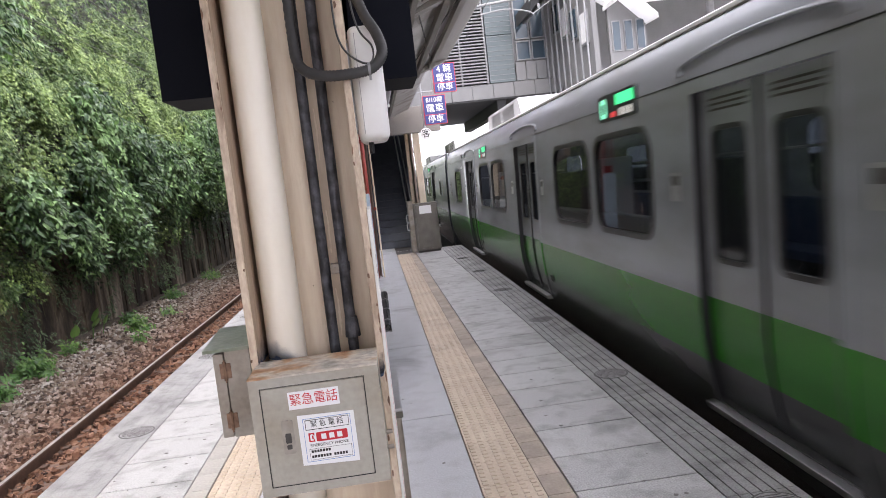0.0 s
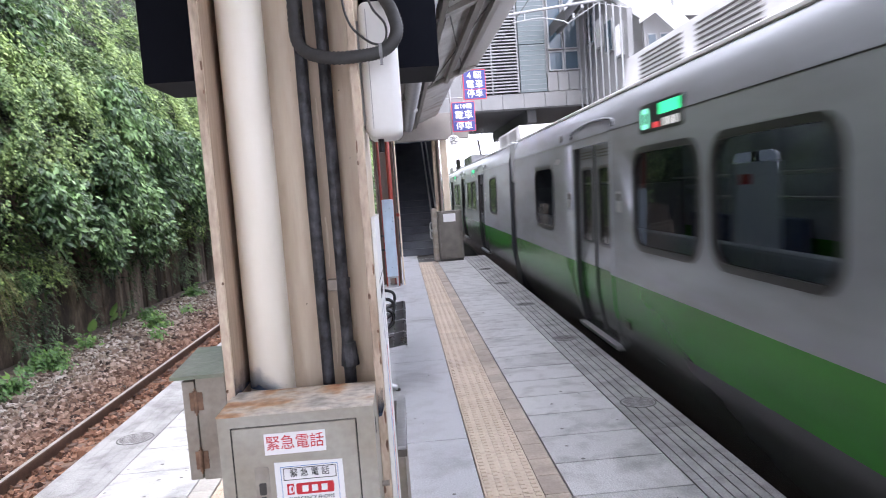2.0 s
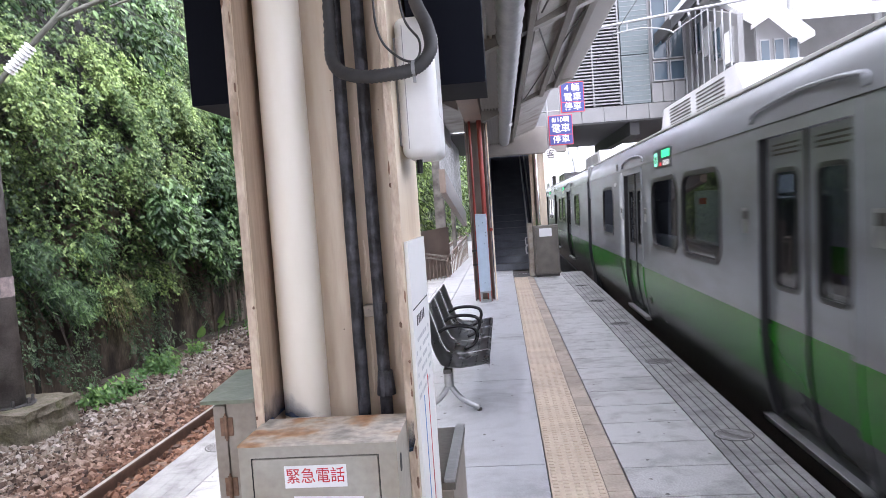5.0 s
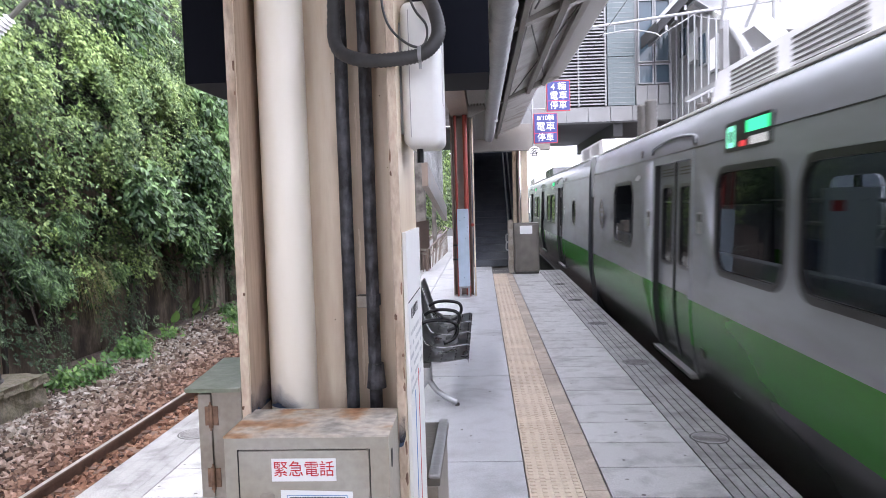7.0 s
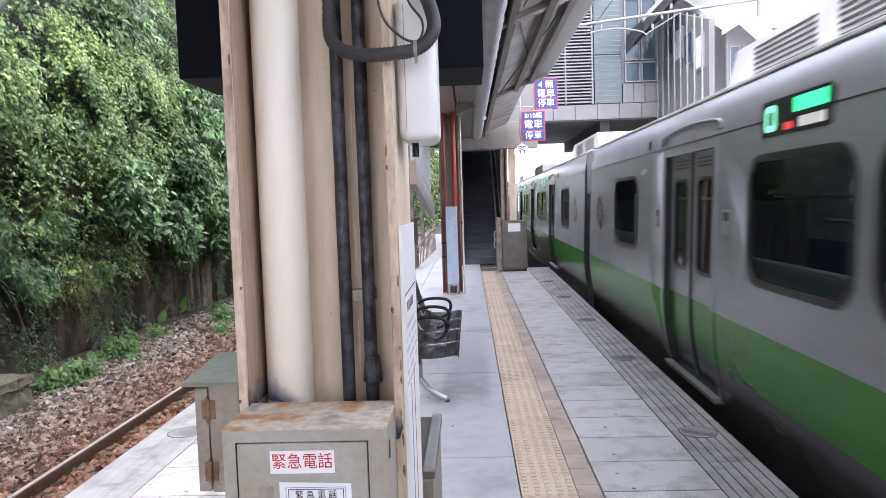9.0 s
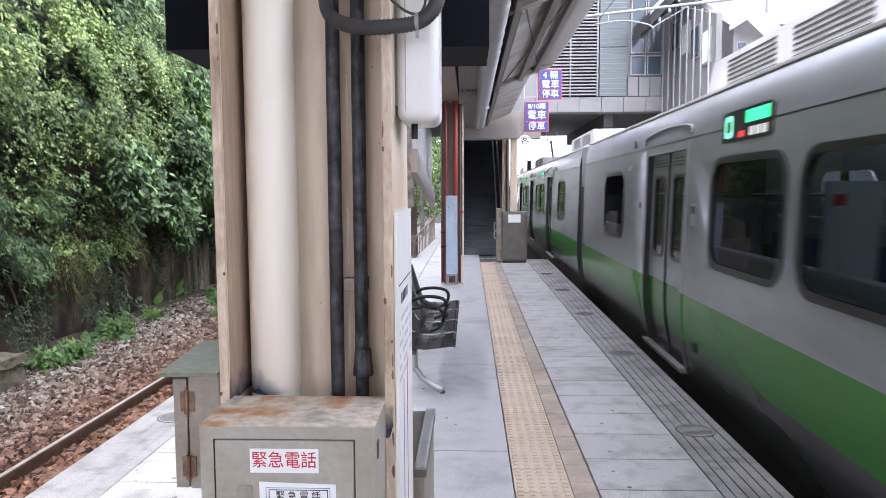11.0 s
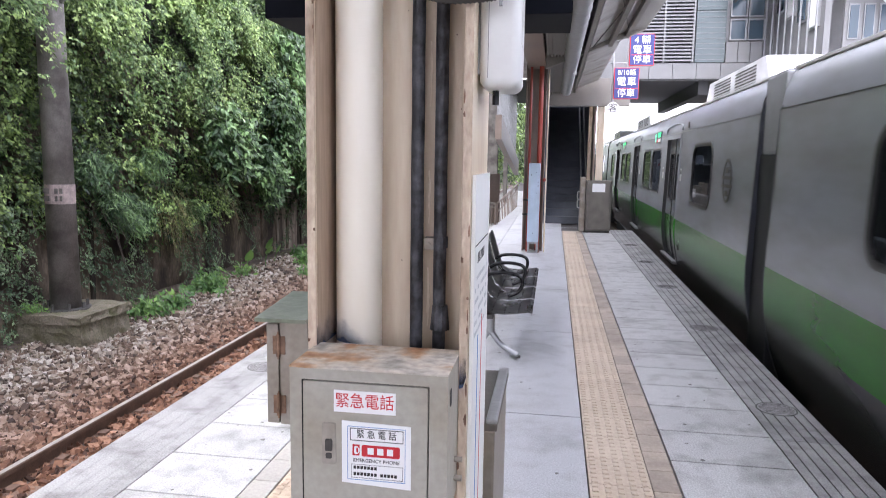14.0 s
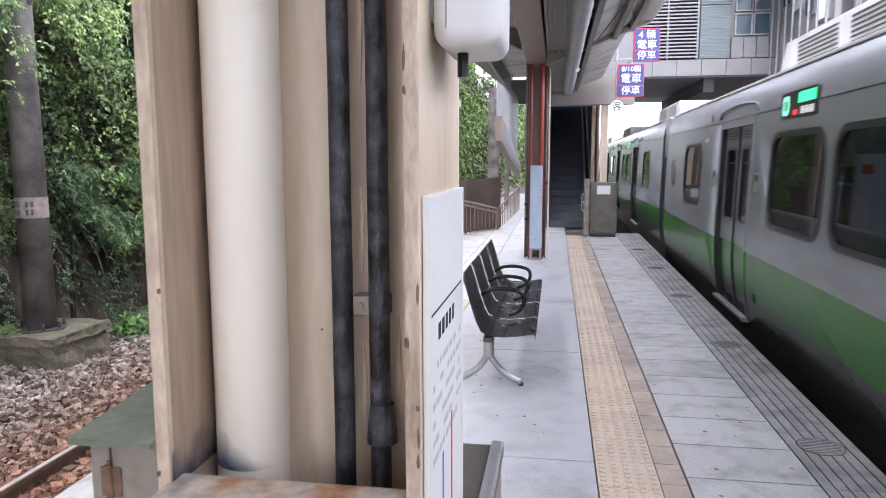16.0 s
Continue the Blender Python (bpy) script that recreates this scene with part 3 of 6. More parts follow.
def hillside():
    bm = B()
    ys = [-16 + 0.5 * k for k in range(240)]
    zs = [-1.2 + 0.45 * k for k in range(11)]
    vs = [[bm.verts.new((-6.66 - 0.01 * z + 0.05 * noise.noise(Vector((y * 0.5, z * 0.7, 0))), y, z)) for z in zs] for y in ys]
    for a, b in zip(vs, vs[1:]):
        for k in range(len(zs) - 1):
            bm.faces.new((a[k], a[k + 1], b[k + 1], b[k])).smooth = True
    wall = whole("retaining_wall", bm, WALL, "dark, water-stained concrete retaining wall with dry roots", "wall", kind="structure")
    rng = random.Random(21)
    y = 4.0
    while y < 62:
        bm = B()
        w, top = rng.uniform(0.05, 0.16), rng.uniform(0.2, 2.6)
        prism(bm, [(y, -1.15), (y + w, -1.15), (y + w * rng.uniform(0.5, 0.9) + 0.06 * rng.uniform(-1, 1), top), (y + 0.1 * w, top)], lambda a, b, h: (h + 0.02 * noise.noise(Vector((a, b, 3))), a, b), -6.7, -6.61 + 0.03 * rng.random())
        part("wall_rib", bm, rng.choice((WALL, WALL, RIB)), wall, "dark ragged rib of the wall")
        y += rng.uniform(1.2, 4.5)
    y = 17.0
    while y < 60:
        # weathered pilasters between the drains
        bm = B()
        w, top = rng.uniform(0.35, 0.8), rng.uniform(1.2, 2.9)
        lean = 0.05 * rng.uniform(-1, 1)
        prism(bm, [(y, -1.15), (y + w, -1.15), (y + w + lean, top), (y + 0.04 + lean, top)], lambda a, b, h: (h + 0.015 * noise.noise(Vector((a * 2, b * 2, 3))), a, b), -6.7, -6.60)
        part("wall_pilaster", bm, rng.choice((WALL, WALL, PALE_WALL)), wall, "pale streaked pilaster of the wall")
        y += w + rng.uniform(0.15, 0.5)
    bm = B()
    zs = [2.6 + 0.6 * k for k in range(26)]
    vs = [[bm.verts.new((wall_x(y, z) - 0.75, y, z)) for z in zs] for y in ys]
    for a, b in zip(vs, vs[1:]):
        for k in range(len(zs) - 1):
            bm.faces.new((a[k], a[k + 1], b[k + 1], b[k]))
    whole("hillside", bm, EARTH, "steep hillside above the wall, coloured as dark as shade", "hillside", kind="structure")


def leaf_mass(name, count, size, material, place, label, seed, droop=0.5, width=0.42, per=8, full=False):
    """Shoots of single leaves, each leaf bent along its rib; place(rng) gives a shoot's root and a size factor, or None."""
    rng = random.Random(seed)
    verts, faces = [], []
    n = 0
    for _ in range(count // per):
        at = place(rng)
        if at is None:
            continue
        p0, s = at
        run = Vector((rng.uniform(0.1, 1.0), rng.uniform(-0.9, 0.9), rng.uniform(-0.9, 0.7) - droop * 0.4)).normalized()
        reach = size * s * rng.uniform(1.6, 3.4)
        for k in range(per):
            t = (k + 0.5) / per
            p = p0 + run * reach * t + Vector((0, 0, -droop * reach * 0.5 * t * t))
            L = size * s * rng.uniform(0.65, 1.3)
            w = L * width
            turn = (1 if k % 2 else -1) * rng.uniform(0.5, 1.2)
            up = Vector((rng.uniform(0.2, 1.0), rng.uniform(-0.7, 0.7), rng.uniform(0.1, 1.0))).normalized()
            flat = run.cross(up)
            d = run * 0.6 + flat * turn + Vector((0, 0, rng.uniform(-0.7, 0.2) - droop * 0.4))
            d = (d - up * d.dot(up)).normalized()
            side = up.cross(d)
            if full:
                # an oval blade folded along its rib
                verts.append(p)
                for f, g, e in ((0.22, 0.40, 0.02), (0.55, 0.5, 0.05)):
                    verts += [p + d * L * f + side * w * g + up * w * 0.12 - up * L * e, p + d * L * f - up * L * e, p + d * L * f - side * w * g + up * w * 0.12 - up * L * e]
                verts.append(p + d * L - up * L * 0.22)
                faces += [(n, n + 1, n + 2), (n, n + 2, n + 3), (n + 1, n + 4, n + 5, n + 2), (n + 2, n + 5, n + 6, n + 3), (n + 4, n + 7, n + 5), (n + 5, n + 7, n + 6)]
                n += 8
                continue
            verts += [p, p + d * L * 0.45 + side * w * 0.5 - up * L * 0.04, p + d * L - up * L * 0.18, p + d * L * 0.45 - side * w * 0.5 - up * L * 0.04]
            faces += [(n, n + 1, n + 2), (n, n + 2, n + 3)]
            n += 4
    me = bpy.data.meshes.new(name)
    me.from_pydata(verts, [], faces)
    me.materials.append(material)
    return tagged(new(name, me), label, "foliage", kind="stuff")


def far_y(rng):
    return 2.0 + 66 * rng.random() ** 1.7


def mounds():
    """Cushions of growth that stand proud of the slope, with shade between and under them."""
    rng = random.Random(77)
    out = []
    for k in range(1300):
        y = far_y(rng)
        foot = foliage_foot(y)
        z = foot + 0.15 + (4.9 + 0.32 * max(0, y - 17) - foot) * rng.random()
        r = rng.uniform(0.2, 0.5) * (1 + 0.014 * y)
        if k % 9 == 0 and z > 1.2:
            r *= rng.uniform(1.7, 2.4)
        near = min(1, max(0.3, abs(y - 9.4) / 2.6))
        out.append((Vector((wall_x(y, z) - 0.12, y, z)), r, near * rng.uniform(0.5, 1.15)))
    return out


MOUNDS = mounds()


def on_hill(rng):
    c, r, proud = rng.choice(MOUNDS)
    d = Vector((abs(rng.gauss(0, 1)), rng.gauss(0, 1), rng.gauss(0.25, 1))).normalized()
    # few leaves on the undersides
    if d.z < 0.0 and rng.random() < 0.9:
        return None
    k = r * rng.uniform(0.82, 1.04)
    p = c + Vector((d.x * k * proud, d.y * k, d.z * k))
    if p.z < foliage_foot(p.y) - 0.25:
        return None
    return p, (0.7 + 0.015 * p.y) * rng.uniform(0.7, 1.15)


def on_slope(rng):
    """The thin layer behind the cushions, coloured dark for the shade in the gaps."""
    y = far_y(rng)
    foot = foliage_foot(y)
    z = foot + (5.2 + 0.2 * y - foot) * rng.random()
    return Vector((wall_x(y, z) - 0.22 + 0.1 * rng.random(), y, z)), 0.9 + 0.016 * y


def on_wall(rng):
    y = 6.5 + 30 * rng.random() ** 1.5
    z = foliage_foot(y) + 1.0 - 2.1 * rng.random() ** 1.3
    if noise.noise(Vector((y * 1.1, z * 0.8, 41))) < -0.02 or z < -0.9:
        return None
    return Vector((-6.55 + 0.1 * rng.random(), y, z)), rng.uniform(0.7, 1.3) + 0.014 * y


def on_fern(rng):
    y0, z0, r = rng.choice(((11.1, 0.62, 0.4), (10.7, 0.85, 0.35), (11.7, 1.5, 0.4), (13.0, 0.6, 0.25), (10.2, 1.4, 0.4)))
    a, d = rng.uniform(0, math.tau), r * math.sqrt(rng.random())
    return Vector((-6.45 + 0.25 * rng.random(), y0 + d * math.cos(a), z0 + 0.5 * d * math.sin(a))), rng.uniform(0.7, 1.2)


def litter(rng):
    """Dry stalks and blades along the foot of the wall."""
    y = 4 + 30 * rng.random() ** 1.4
    x = -6.4 + 1.5 * rng.random() ** 1.6
    return Vector((x, y, -0.97 - 0.085 * (x + 6.3))), rng.uniform(0.08, 0.3), 0.95


def on_bush(rng):
    """Broad-leaved shrubs that hang over the wall in a few places."""
    y0, z0, r = rng.choice(BUSHES)
    a = Vector((rng.gauss(0, 1), rng.gauss(0, 1), rng.gauss(0, 1))).normalized() * r * rng.uniform(0.55, 1.0)
    p = Vector((wall_x(y0, z0) + 0.25 + 0.6 * abs(a.x), y0 + 1.2 * a.y, z0 + a.z))
    if noise.noise(p * 1.7) < -0.15:
        return None
    return p, 1.0 + 0.012 * y0


BUSHES = [(16.5, 2.5, 1.1), (18.0, 1.6, 0.9), (19.5, 3.0, 1.2), (17.6, 3.8, 1.1), (15.6, 1.3, 0.6), (22.0, 2.7, 1.2), (13.4, 2.0, 0.6), (26, 3.4, 1.6), (31, 4.2, 1.9), (14.5, 5.8, 1.3), (11, 6.2, 1.2), (36, 5.5, 2.2), (43, 6, 2.6), (6.0, 2.4, 0.9)]


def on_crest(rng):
    """Feathery grass, and creepers painted brighter, where the slope leans back into the light."""
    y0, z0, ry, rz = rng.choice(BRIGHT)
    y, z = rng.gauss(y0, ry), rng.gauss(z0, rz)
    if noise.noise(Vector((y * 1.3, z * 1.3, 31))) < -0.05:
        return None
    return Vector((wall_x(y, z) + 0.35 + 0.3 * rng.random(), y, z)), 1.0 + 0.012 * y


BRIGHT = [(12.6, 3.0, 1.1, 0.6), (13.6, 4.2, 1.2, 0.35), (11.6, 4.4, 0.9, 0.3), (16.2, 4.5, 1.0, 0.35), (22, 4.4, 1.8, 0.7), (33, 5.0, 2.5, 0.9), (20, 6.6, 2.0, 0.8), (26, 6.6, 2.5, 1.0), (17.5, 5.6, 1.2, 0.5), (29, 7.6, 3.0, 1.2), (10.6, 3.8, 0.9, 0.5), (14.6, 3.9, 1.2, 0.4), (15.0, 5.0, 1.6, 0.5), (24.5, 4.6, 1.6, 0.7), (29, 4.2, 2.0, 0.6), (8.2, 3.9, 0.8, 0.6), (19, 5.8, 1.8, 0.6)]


def on_top(rng):
    y = far_y(rng)
    z = 5.2 + 0.2 * y + 3.6 * rng.random()
    c = noise.noise(Vector((y * 0.6, z * 0.7, 21)))
    return Vector((wall_x(y, z) + 0.9 * max(0, c) - 0.3 * rng.random(), y, z)), 1.0 + 0.02 * y


def blades(name, count, place, material, label, seed):
    """Long arching blades and hanging roots."""
    rng = random.Random(seed)
    verts, faces = [], []
    n = 0
    for _ in range(count):
        p, L, fall = place(rng)
        d = Vector((rng.uniform(0.1, 0.8), rng.uniform(-0.6, 0.6), rng.uniform(0.2, 0.8)))
        w = 0.006 + 0.004 * rng.random()
        pts = [p + d * L * t + Vector((0, 0, -fall * L * t * t)) for t in (0, 0.33, 0.66, 1)]
        for k, q in enumerate(pts):
            ww = w * (1 - 0.28 * k)
            verts += [q + Vector((0, ww, 0)), q - Vector((0, ww, 0))]
        for k in range(3):
            i = n + 2 * k
            faces.append((i, i + 1, i + 3, i + 2))
        n += 8
    me = bpy.data.meshes.new(name)
    me.from_pydata(verts, [], faces)
    me.materials.append(material)
    return tagged(new(name, me), label, "grass", kind="stuff")


def tuft(rng):
    y0, z0 = rng.choice(((12.3, 0.75), (11.9, 0.6), (12.1, 0.9), (14.2, 0.9), (20.5, 0.8)))
    y = rng.gauss(y0, 0.16)
    return Vector((-6.35 + rng.uniform(-0.05, 0.15), y, z0 + rng.gauss(0, 0.1))), rng.uniform(0.4, 0.8), 1.9


def crest(rng):
    y = 6 + 26 * rng.random()
    z = 4.6 + 0.13 * y + rng.gauss(0, 0.4)
    return Vector((wall_x(y, z) + 0.1, y, z)), rng.uniform(0.4, 1.0), 0.7


def root(rng):
    y = far_y(rng)
    return Vector((-6.5, y, foliage_foot(y) + 0.2)), rng.uniform(0.5, 1.3), 2.0


def weed(x, y, z, r, count, seed, material=None, big=0.11):
    """A low ferny weed: stems with leaves in pairs."""
    rng = random.Random(seed)

    def place(g):
        a, h = g.uniform(0, math.tau), g.random()
        d = r * (0.25 + 0.75 * h) * g.uniform(0.4, 1)
        return Vector((x + d * math.cos(a), y + d * math.sin(a), z + r * 0.75 * (1 - (d / r) ** 2) * g.uniform(0.3, 1))), 1.0

    ob = leaf_mass("weed", count, big, material or FERN, place, "low green ferny weed on the ballast", seed, droop=0.1)
    ob["category"], ob["kind"] = "weed", "stuff"
    return ob


def backdrop():
    """Wooded hills far along the line, on both sides."""
    bm = B()
    for x0, y0, w, h, d in ((-16, 95, 15, 14, 10), (-34, 80, 24, 22, 30)):
        cols = 24
        vs = [[bm.verts.new((x0 + w * i / cols, y0 + d * (j / 3) ** 2 * 0.6 + noise.noise(Vector((i, j, x0))), -1.4 + h * j / 3 * (0.75 + 0.35 * noise.noise(Vector((i * 0.35, 2, x0)))))) for j in range(4)] for i in range(cols + 1)]
        for a, b in zip(vs, vs[1:]):
            for j in range(3):
                bm.faces.new((a[j], a[j + 1], b[j + 1], b[j]))
    whole("far_hills", bm, mat("far_woods", (0.11, 0.16, 0.07), 0.9, var=0.35, scale=0.5, fine=3, other=(0.03, 0.055, 0.02)), "wooded hills far along the line", "hills", kind="structure")

    def place(rng):
        y = 26 + 30 * rng.random()
        return Vector((-5.2 + 0.1 * y - 2.4 * rng.random(), y, 0.5 + 5 * rng.random())), 1.8
    leaf_mass("trackside_foliage", 30000, 0.12, IVY, place, "trees and creepers beside the track beyond the stairs", 8)


def giant_leaf(x, y, z, size, tilt, turn):
    """One heart-shaped taro leaf on its stalk."""
    ob = thing("taro_plant", "broad heart-shaped taro leaf on a thin stalk", "plant", "taro plants", at=(x, y, z))
    bm = B()
    sweep(bm, bend([(0, 0, 0), (0.02, 0.01, size), (0.08, 0.0, size * 1.7)], 4), 0.008, 6)
    part("stalk", bm, FERN, ob)
    bm = B()
    m = pose(0.08, 0, size * 1.7, 0, tilt, turn)
    pts = [(0.25, 0), (0.2, 0.35), (-0.1, 0.52), (-0.55, 0.42), (-1.0, 0.0), (-0.55, -0.42), (-0.1, -0.52), (0.2, -0.35)]
    c = bm.verts.new(m @ Vector((-0.2 * size, 0, -0.03 * size)))
    vs = [bm.verts.new(m @ Vector((a * size, b * size, 0.06 * size * abs(b)))) for a, b in pts]
    for k in range(8):
        bm.faces.new((c, vs[k], vs[(k + 1) % 8]))
    part("leaf", bm, FERN, ob, "bright green heart-shaped leaf")
    return ob


def greenery():
    leaf_mass("shaded_creepers", 70000, 0.10, DARKENED_LEAF, on_slope, "creepers coloured dark to read as shade behind the growth", 15, width=0.45)
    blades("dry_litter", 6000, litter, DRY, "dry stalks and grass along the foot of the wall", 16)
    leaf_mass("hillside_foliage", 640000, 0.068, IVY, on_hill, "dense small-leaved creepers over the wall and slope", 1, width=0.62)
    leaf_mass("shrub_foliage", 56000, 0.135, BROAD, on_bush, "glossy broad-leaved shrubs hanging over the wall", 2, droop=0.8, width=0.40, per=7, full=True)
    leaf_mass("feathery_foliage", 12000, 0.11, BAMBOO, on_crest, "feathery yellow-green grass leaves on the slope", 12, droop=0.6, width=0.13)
    leaf_mass("bright_creepers", 150000, 0.058, LIT_TONED_LEAF, on_crest, "small-leaved creepers painted brighter for the light on the bulges", 22, droop=0.5, width=0.55)
    leaf_mass("upper_foliage", 70000, 0.13, DARKENED_LEAF, on_top, "broad tree leaves on the slope, coloured dark like shade", 3, width=0.40, full=True)
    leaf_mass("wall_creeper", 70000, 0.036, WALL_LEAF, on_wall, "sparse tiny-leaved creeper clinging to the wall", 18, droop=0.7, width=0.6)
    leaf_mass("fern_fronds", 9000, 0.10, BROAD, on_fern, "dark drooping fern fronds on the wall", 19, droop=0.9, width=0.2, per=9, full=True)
    blades("hanging_grass", 170, tuft, DRY, "arching grass blades hanging from the wall", 4)
    blades("crest_grass", 1500, crest, PALE_GRASS, "tall grass on the slope above the creepers", 5)
    blades("dry_roots", 420, root, ROOT, "dry roots and stems against the wall", 6)
    backdrop()
    for k, (x, y, r, c) in enumerate([(-5.86, 10.6, 0.3, 420), (-5.76, 11.2, 0.28, 420), (-5.93, 12.7, 0.4, 800), (-6.05, 13.2, 0.3, 420), (-5.37, 16.6, 0.3, 350), (-4.9, 15.2, 0.16, 90), (-5.25, 18.4, 0.22, 140), (-5.9, 17.6, 0.35, 420), (-5.95, 21.4, 0.4, 420), (-5.25, 31, 0.4, 300), (-5.9, 26, 0.45, 400), (-6.0, 14.4, 0.25, 250)]):
        weed(x, y, -1.0, r, c, 30 + k)
    for x, y, s, tilt, turn in ((-5.97, 14.7, 0.26, 55, 200), (-5.9, 14.5, 0.22, 70, 150), (-6.1, 16.0, 0.26, 60, 230), (-6.02, 15.8, 0.2, 50, 160), (-6.0, 16.3, 0.18, 60, 220)):
        giant_leaf(x, y, -1.0, s, tilt, turn)
    for y, z, s, tilt, turn in ((15.6, 4.35, 0.36, 70, 190), (16.0, 4.3, 0.32, 60, 150), (16.3, 4.2, 0.26, 75, 210), (14.6, 4.2, 0.30, 65, 170)):
        giant_leaf(wall_x(y, z) + 0.12, y, z, s, tilt, turn)


# ---- the platform ----
def platform():
    bm = B()
    bx(bm, -1.78, 2.05, -14, 17.0, -1.6, -0.03)
    bx(bm, -1.78, 1.15, 17.0, 60, -1.6, -0.03)
    bx(bm, 1.15, 1.85, 17.0, 17.6, -1.6, -0.03)
    whole("platform_core", bm, JOINT, "concrete body of the island platform", "platform", kind="structure")


def slab_piece(name, x0, x1, y0, y1, z0=-0.03, gap=0.005, drop=0.002):
    gap = {"edge_strip": 0.0005, "border_tile": 0.0022}.get(name, gap)
    bm = B()
    bx(bm, x0 + gap, x1 - gap, y0 + gap, y1 - gap, z0, 0.0, drop)
    return bm


def tactile_mesh():
    """One 0.30 m tactile tile with five raised bars broken into studs."""
    bm = B()
    bx(bm, 0.003, 0.297, 0.003, 0.297, -0.03, 0.0)
    for i in range(5):
        for k in range(6):
            cx, cy = 0.03 + 0.06 * i, 0.025 + 0.05 * k
            prism(bm, [(cx - 0.016, cy - 0.016), (cx + 0.016, cy - 0.016), (cx + 0.016, cy + 0.016), (cx - 0.016, cy + 0.016)], lambda a, b, h, cx=cx, cy=cy: Vector((cx + (a - cx) * (1 - 30 * h), cy + (b - cy) * (1 - 30 * h), h)), -0.001, 0.005)
    return mesh_of("tactile_tile", bm, TACTILE)


def paving():
    """The surface: slabs, grooved edge strips, tactile bands and their borders, all separate pieces."""
    fl = thing("platform_paving", "worn grey concrete platform paving with tan tactile bands", "paving", kind="structure")
    # middle slabs under the canopy
    meshes = {}

    def lay(name, x0, x1, y0, y1, material):
        key = (name, round(x1 - x0, 3), round(y1 - y0, 3), material.name)
        if key not in meshes:
            meshes[key] = mesh_of(name, slab_piece(name, 0, x1 - x0, 0, y1 - y0), material)
        ob = new(name, meshes[key])
        ob.parent, ob.location = fl, (x0, y0, 0)

    y = -8.0
    while y < 42:
        lay("slab", -0.44, 0.72, y, y + 2.13, CONCRETE)
        y += 2.13
    # bands of tactile tiles and their tan borders
    tile = tactile_mesh()
    for x0, y1 in ((0.72, 16.2), (-0.74, 9.0)):
        k = 0
        while 0.3 * k < y1 + 6.0:
            ob = new("tactile_tile", tile)
            ob.parent, ob.location = fl, (x0, 0.3 * k - 6.0, 0)
            k += 1
    for x0, x1, y1 in ((1.02, 1.15, 16.2), (-0.875, -0.745, 9.0)):
        k = 0
        while 0.235 * k < y1 + 6.0:
            lay("border_tile", x0, x1, 0.235 * k - 6.0, 0.235 * (k + 1) - 6.0, BORDER if x0 > 0 else PALE_BORDER)
            k += 1
    for k in range(15):
        lay("slab", -0.875, -0.44, 9.0 + 2.13 * k, 9.0 + 2.13 * (k + 1), CONCRETE)
    # cross slabs between band and edge strip, and the edge strip itself
    edge = lambda y: 2.13 + 0.0125 * (y - 4)
    for k in range(100):
        y = 3.43 + 0.425 * (k - 24)
        lay("edge_slab", -1.42, -0.875, y, y + 0.425, SLAB)
    for k in range(53):
        y = 4.246 + 0.425 * (k - 23)
        lay("edge_slab", 1.153, 1.78, y, y + 0.425, SLAB)
    for k in range(30):
        ya, yb = -6 + 0.76 * k + 0.002, -6 + 0.76 * (k + 1) - 0.002
        for j in range(6):
            u, w = j / 6, (j + 1) / 6
            xs = [1.78 + (edge(y) - 1.78) * f + g for y, f, g in ((ya, u, 0.004), (ya, w, -0.004), (yb, w, -0.004), (yb, u, 0.004))]
            part("edge_strip", prism(B(), [(xs[0], ya), (xs[1], ya), (xs[2], yb), (xs[3], yb)], lambda a, b, h: (a, b, h), -0.03, 0.0), EDGE, fl)
    for y in [-6 + 0.76 * k for k in range(58)]:
        for j in range(5):
            lay("edge_strip", round(-1.80 + j * 0.076, 3), round(-1.80 + (j + 1) * 0.076, 3), y, y + 0.76, EDGE)
    def disc(x, y, r, n=24):
        return [(x + r * math.cos(math.tau * a / n), y + r * math.sin(math.tau * a / n)) for a in range(n)]

    for x, y in [(1.95, 2.98 + 2.19 * k) for k in range(6)] + [(-1.56, 5.37 + 2.35 * k) for k in range(6)]:
        cover = part("drain_cover", prism(B(), disc(x, y, 0.113), lambda a, b, h: (a, b, h), -0.002, 0.003), EDGE, fl, "round chequered drain cover")
        part("cover_rim", ring(B(), disc(x, y, 0.124), disc(x, y, 0.115), lambda a, b, h: (a, b, h), 0.0, 0.002), JOINT, cover)
        bm = B()
        for i in range(-4, 5):
            h = math.sqrt(0.105 ** 2 - (0.022 * i) ** 2)
            bx(bm, x - h, x + h, y + 0.022 * i - 0.003, y + 0.022 * i + 0.003, 0.003, 0.0045)
        part("cover_rib", bm, JOINT, cover)
    rng = random.Random(17)
    bm = B()
    for _ in range(240):
        x = rng.choice((rng.uniform(1.18, 1.76), rng.uniform(-0.4, 0.7), rng.uniform(-1.4, -0.9)))
        y, r = 1.5 + 13 * rng.random() ** 1.4, rng.uniform(0.006, 0.017)
        bm.faces.new([bm.verts.new((x + r * rng.uniform(0.6, 1.1) * math.cos(math.tau * k / 7), y + r * rng.uniform(0.6, 1.1) * math.sin(math.tau * k / 7), 0.0012)) for k in range(7)])
    tagged(part("dirt_spot", bm, SPOT, fl, "dark trodden spots on the paving"), kind="stuff")
    bm = B()
    for k in range(26):
        bx(bm, 0.36 + 0.035 * k, 0.375 + 0.035 * k, 16.95, 16.97, 0.0, 0.006)
    part("stair_nosing", bm, SIGN_WHITE, fl, "white dotted line before the stairs")


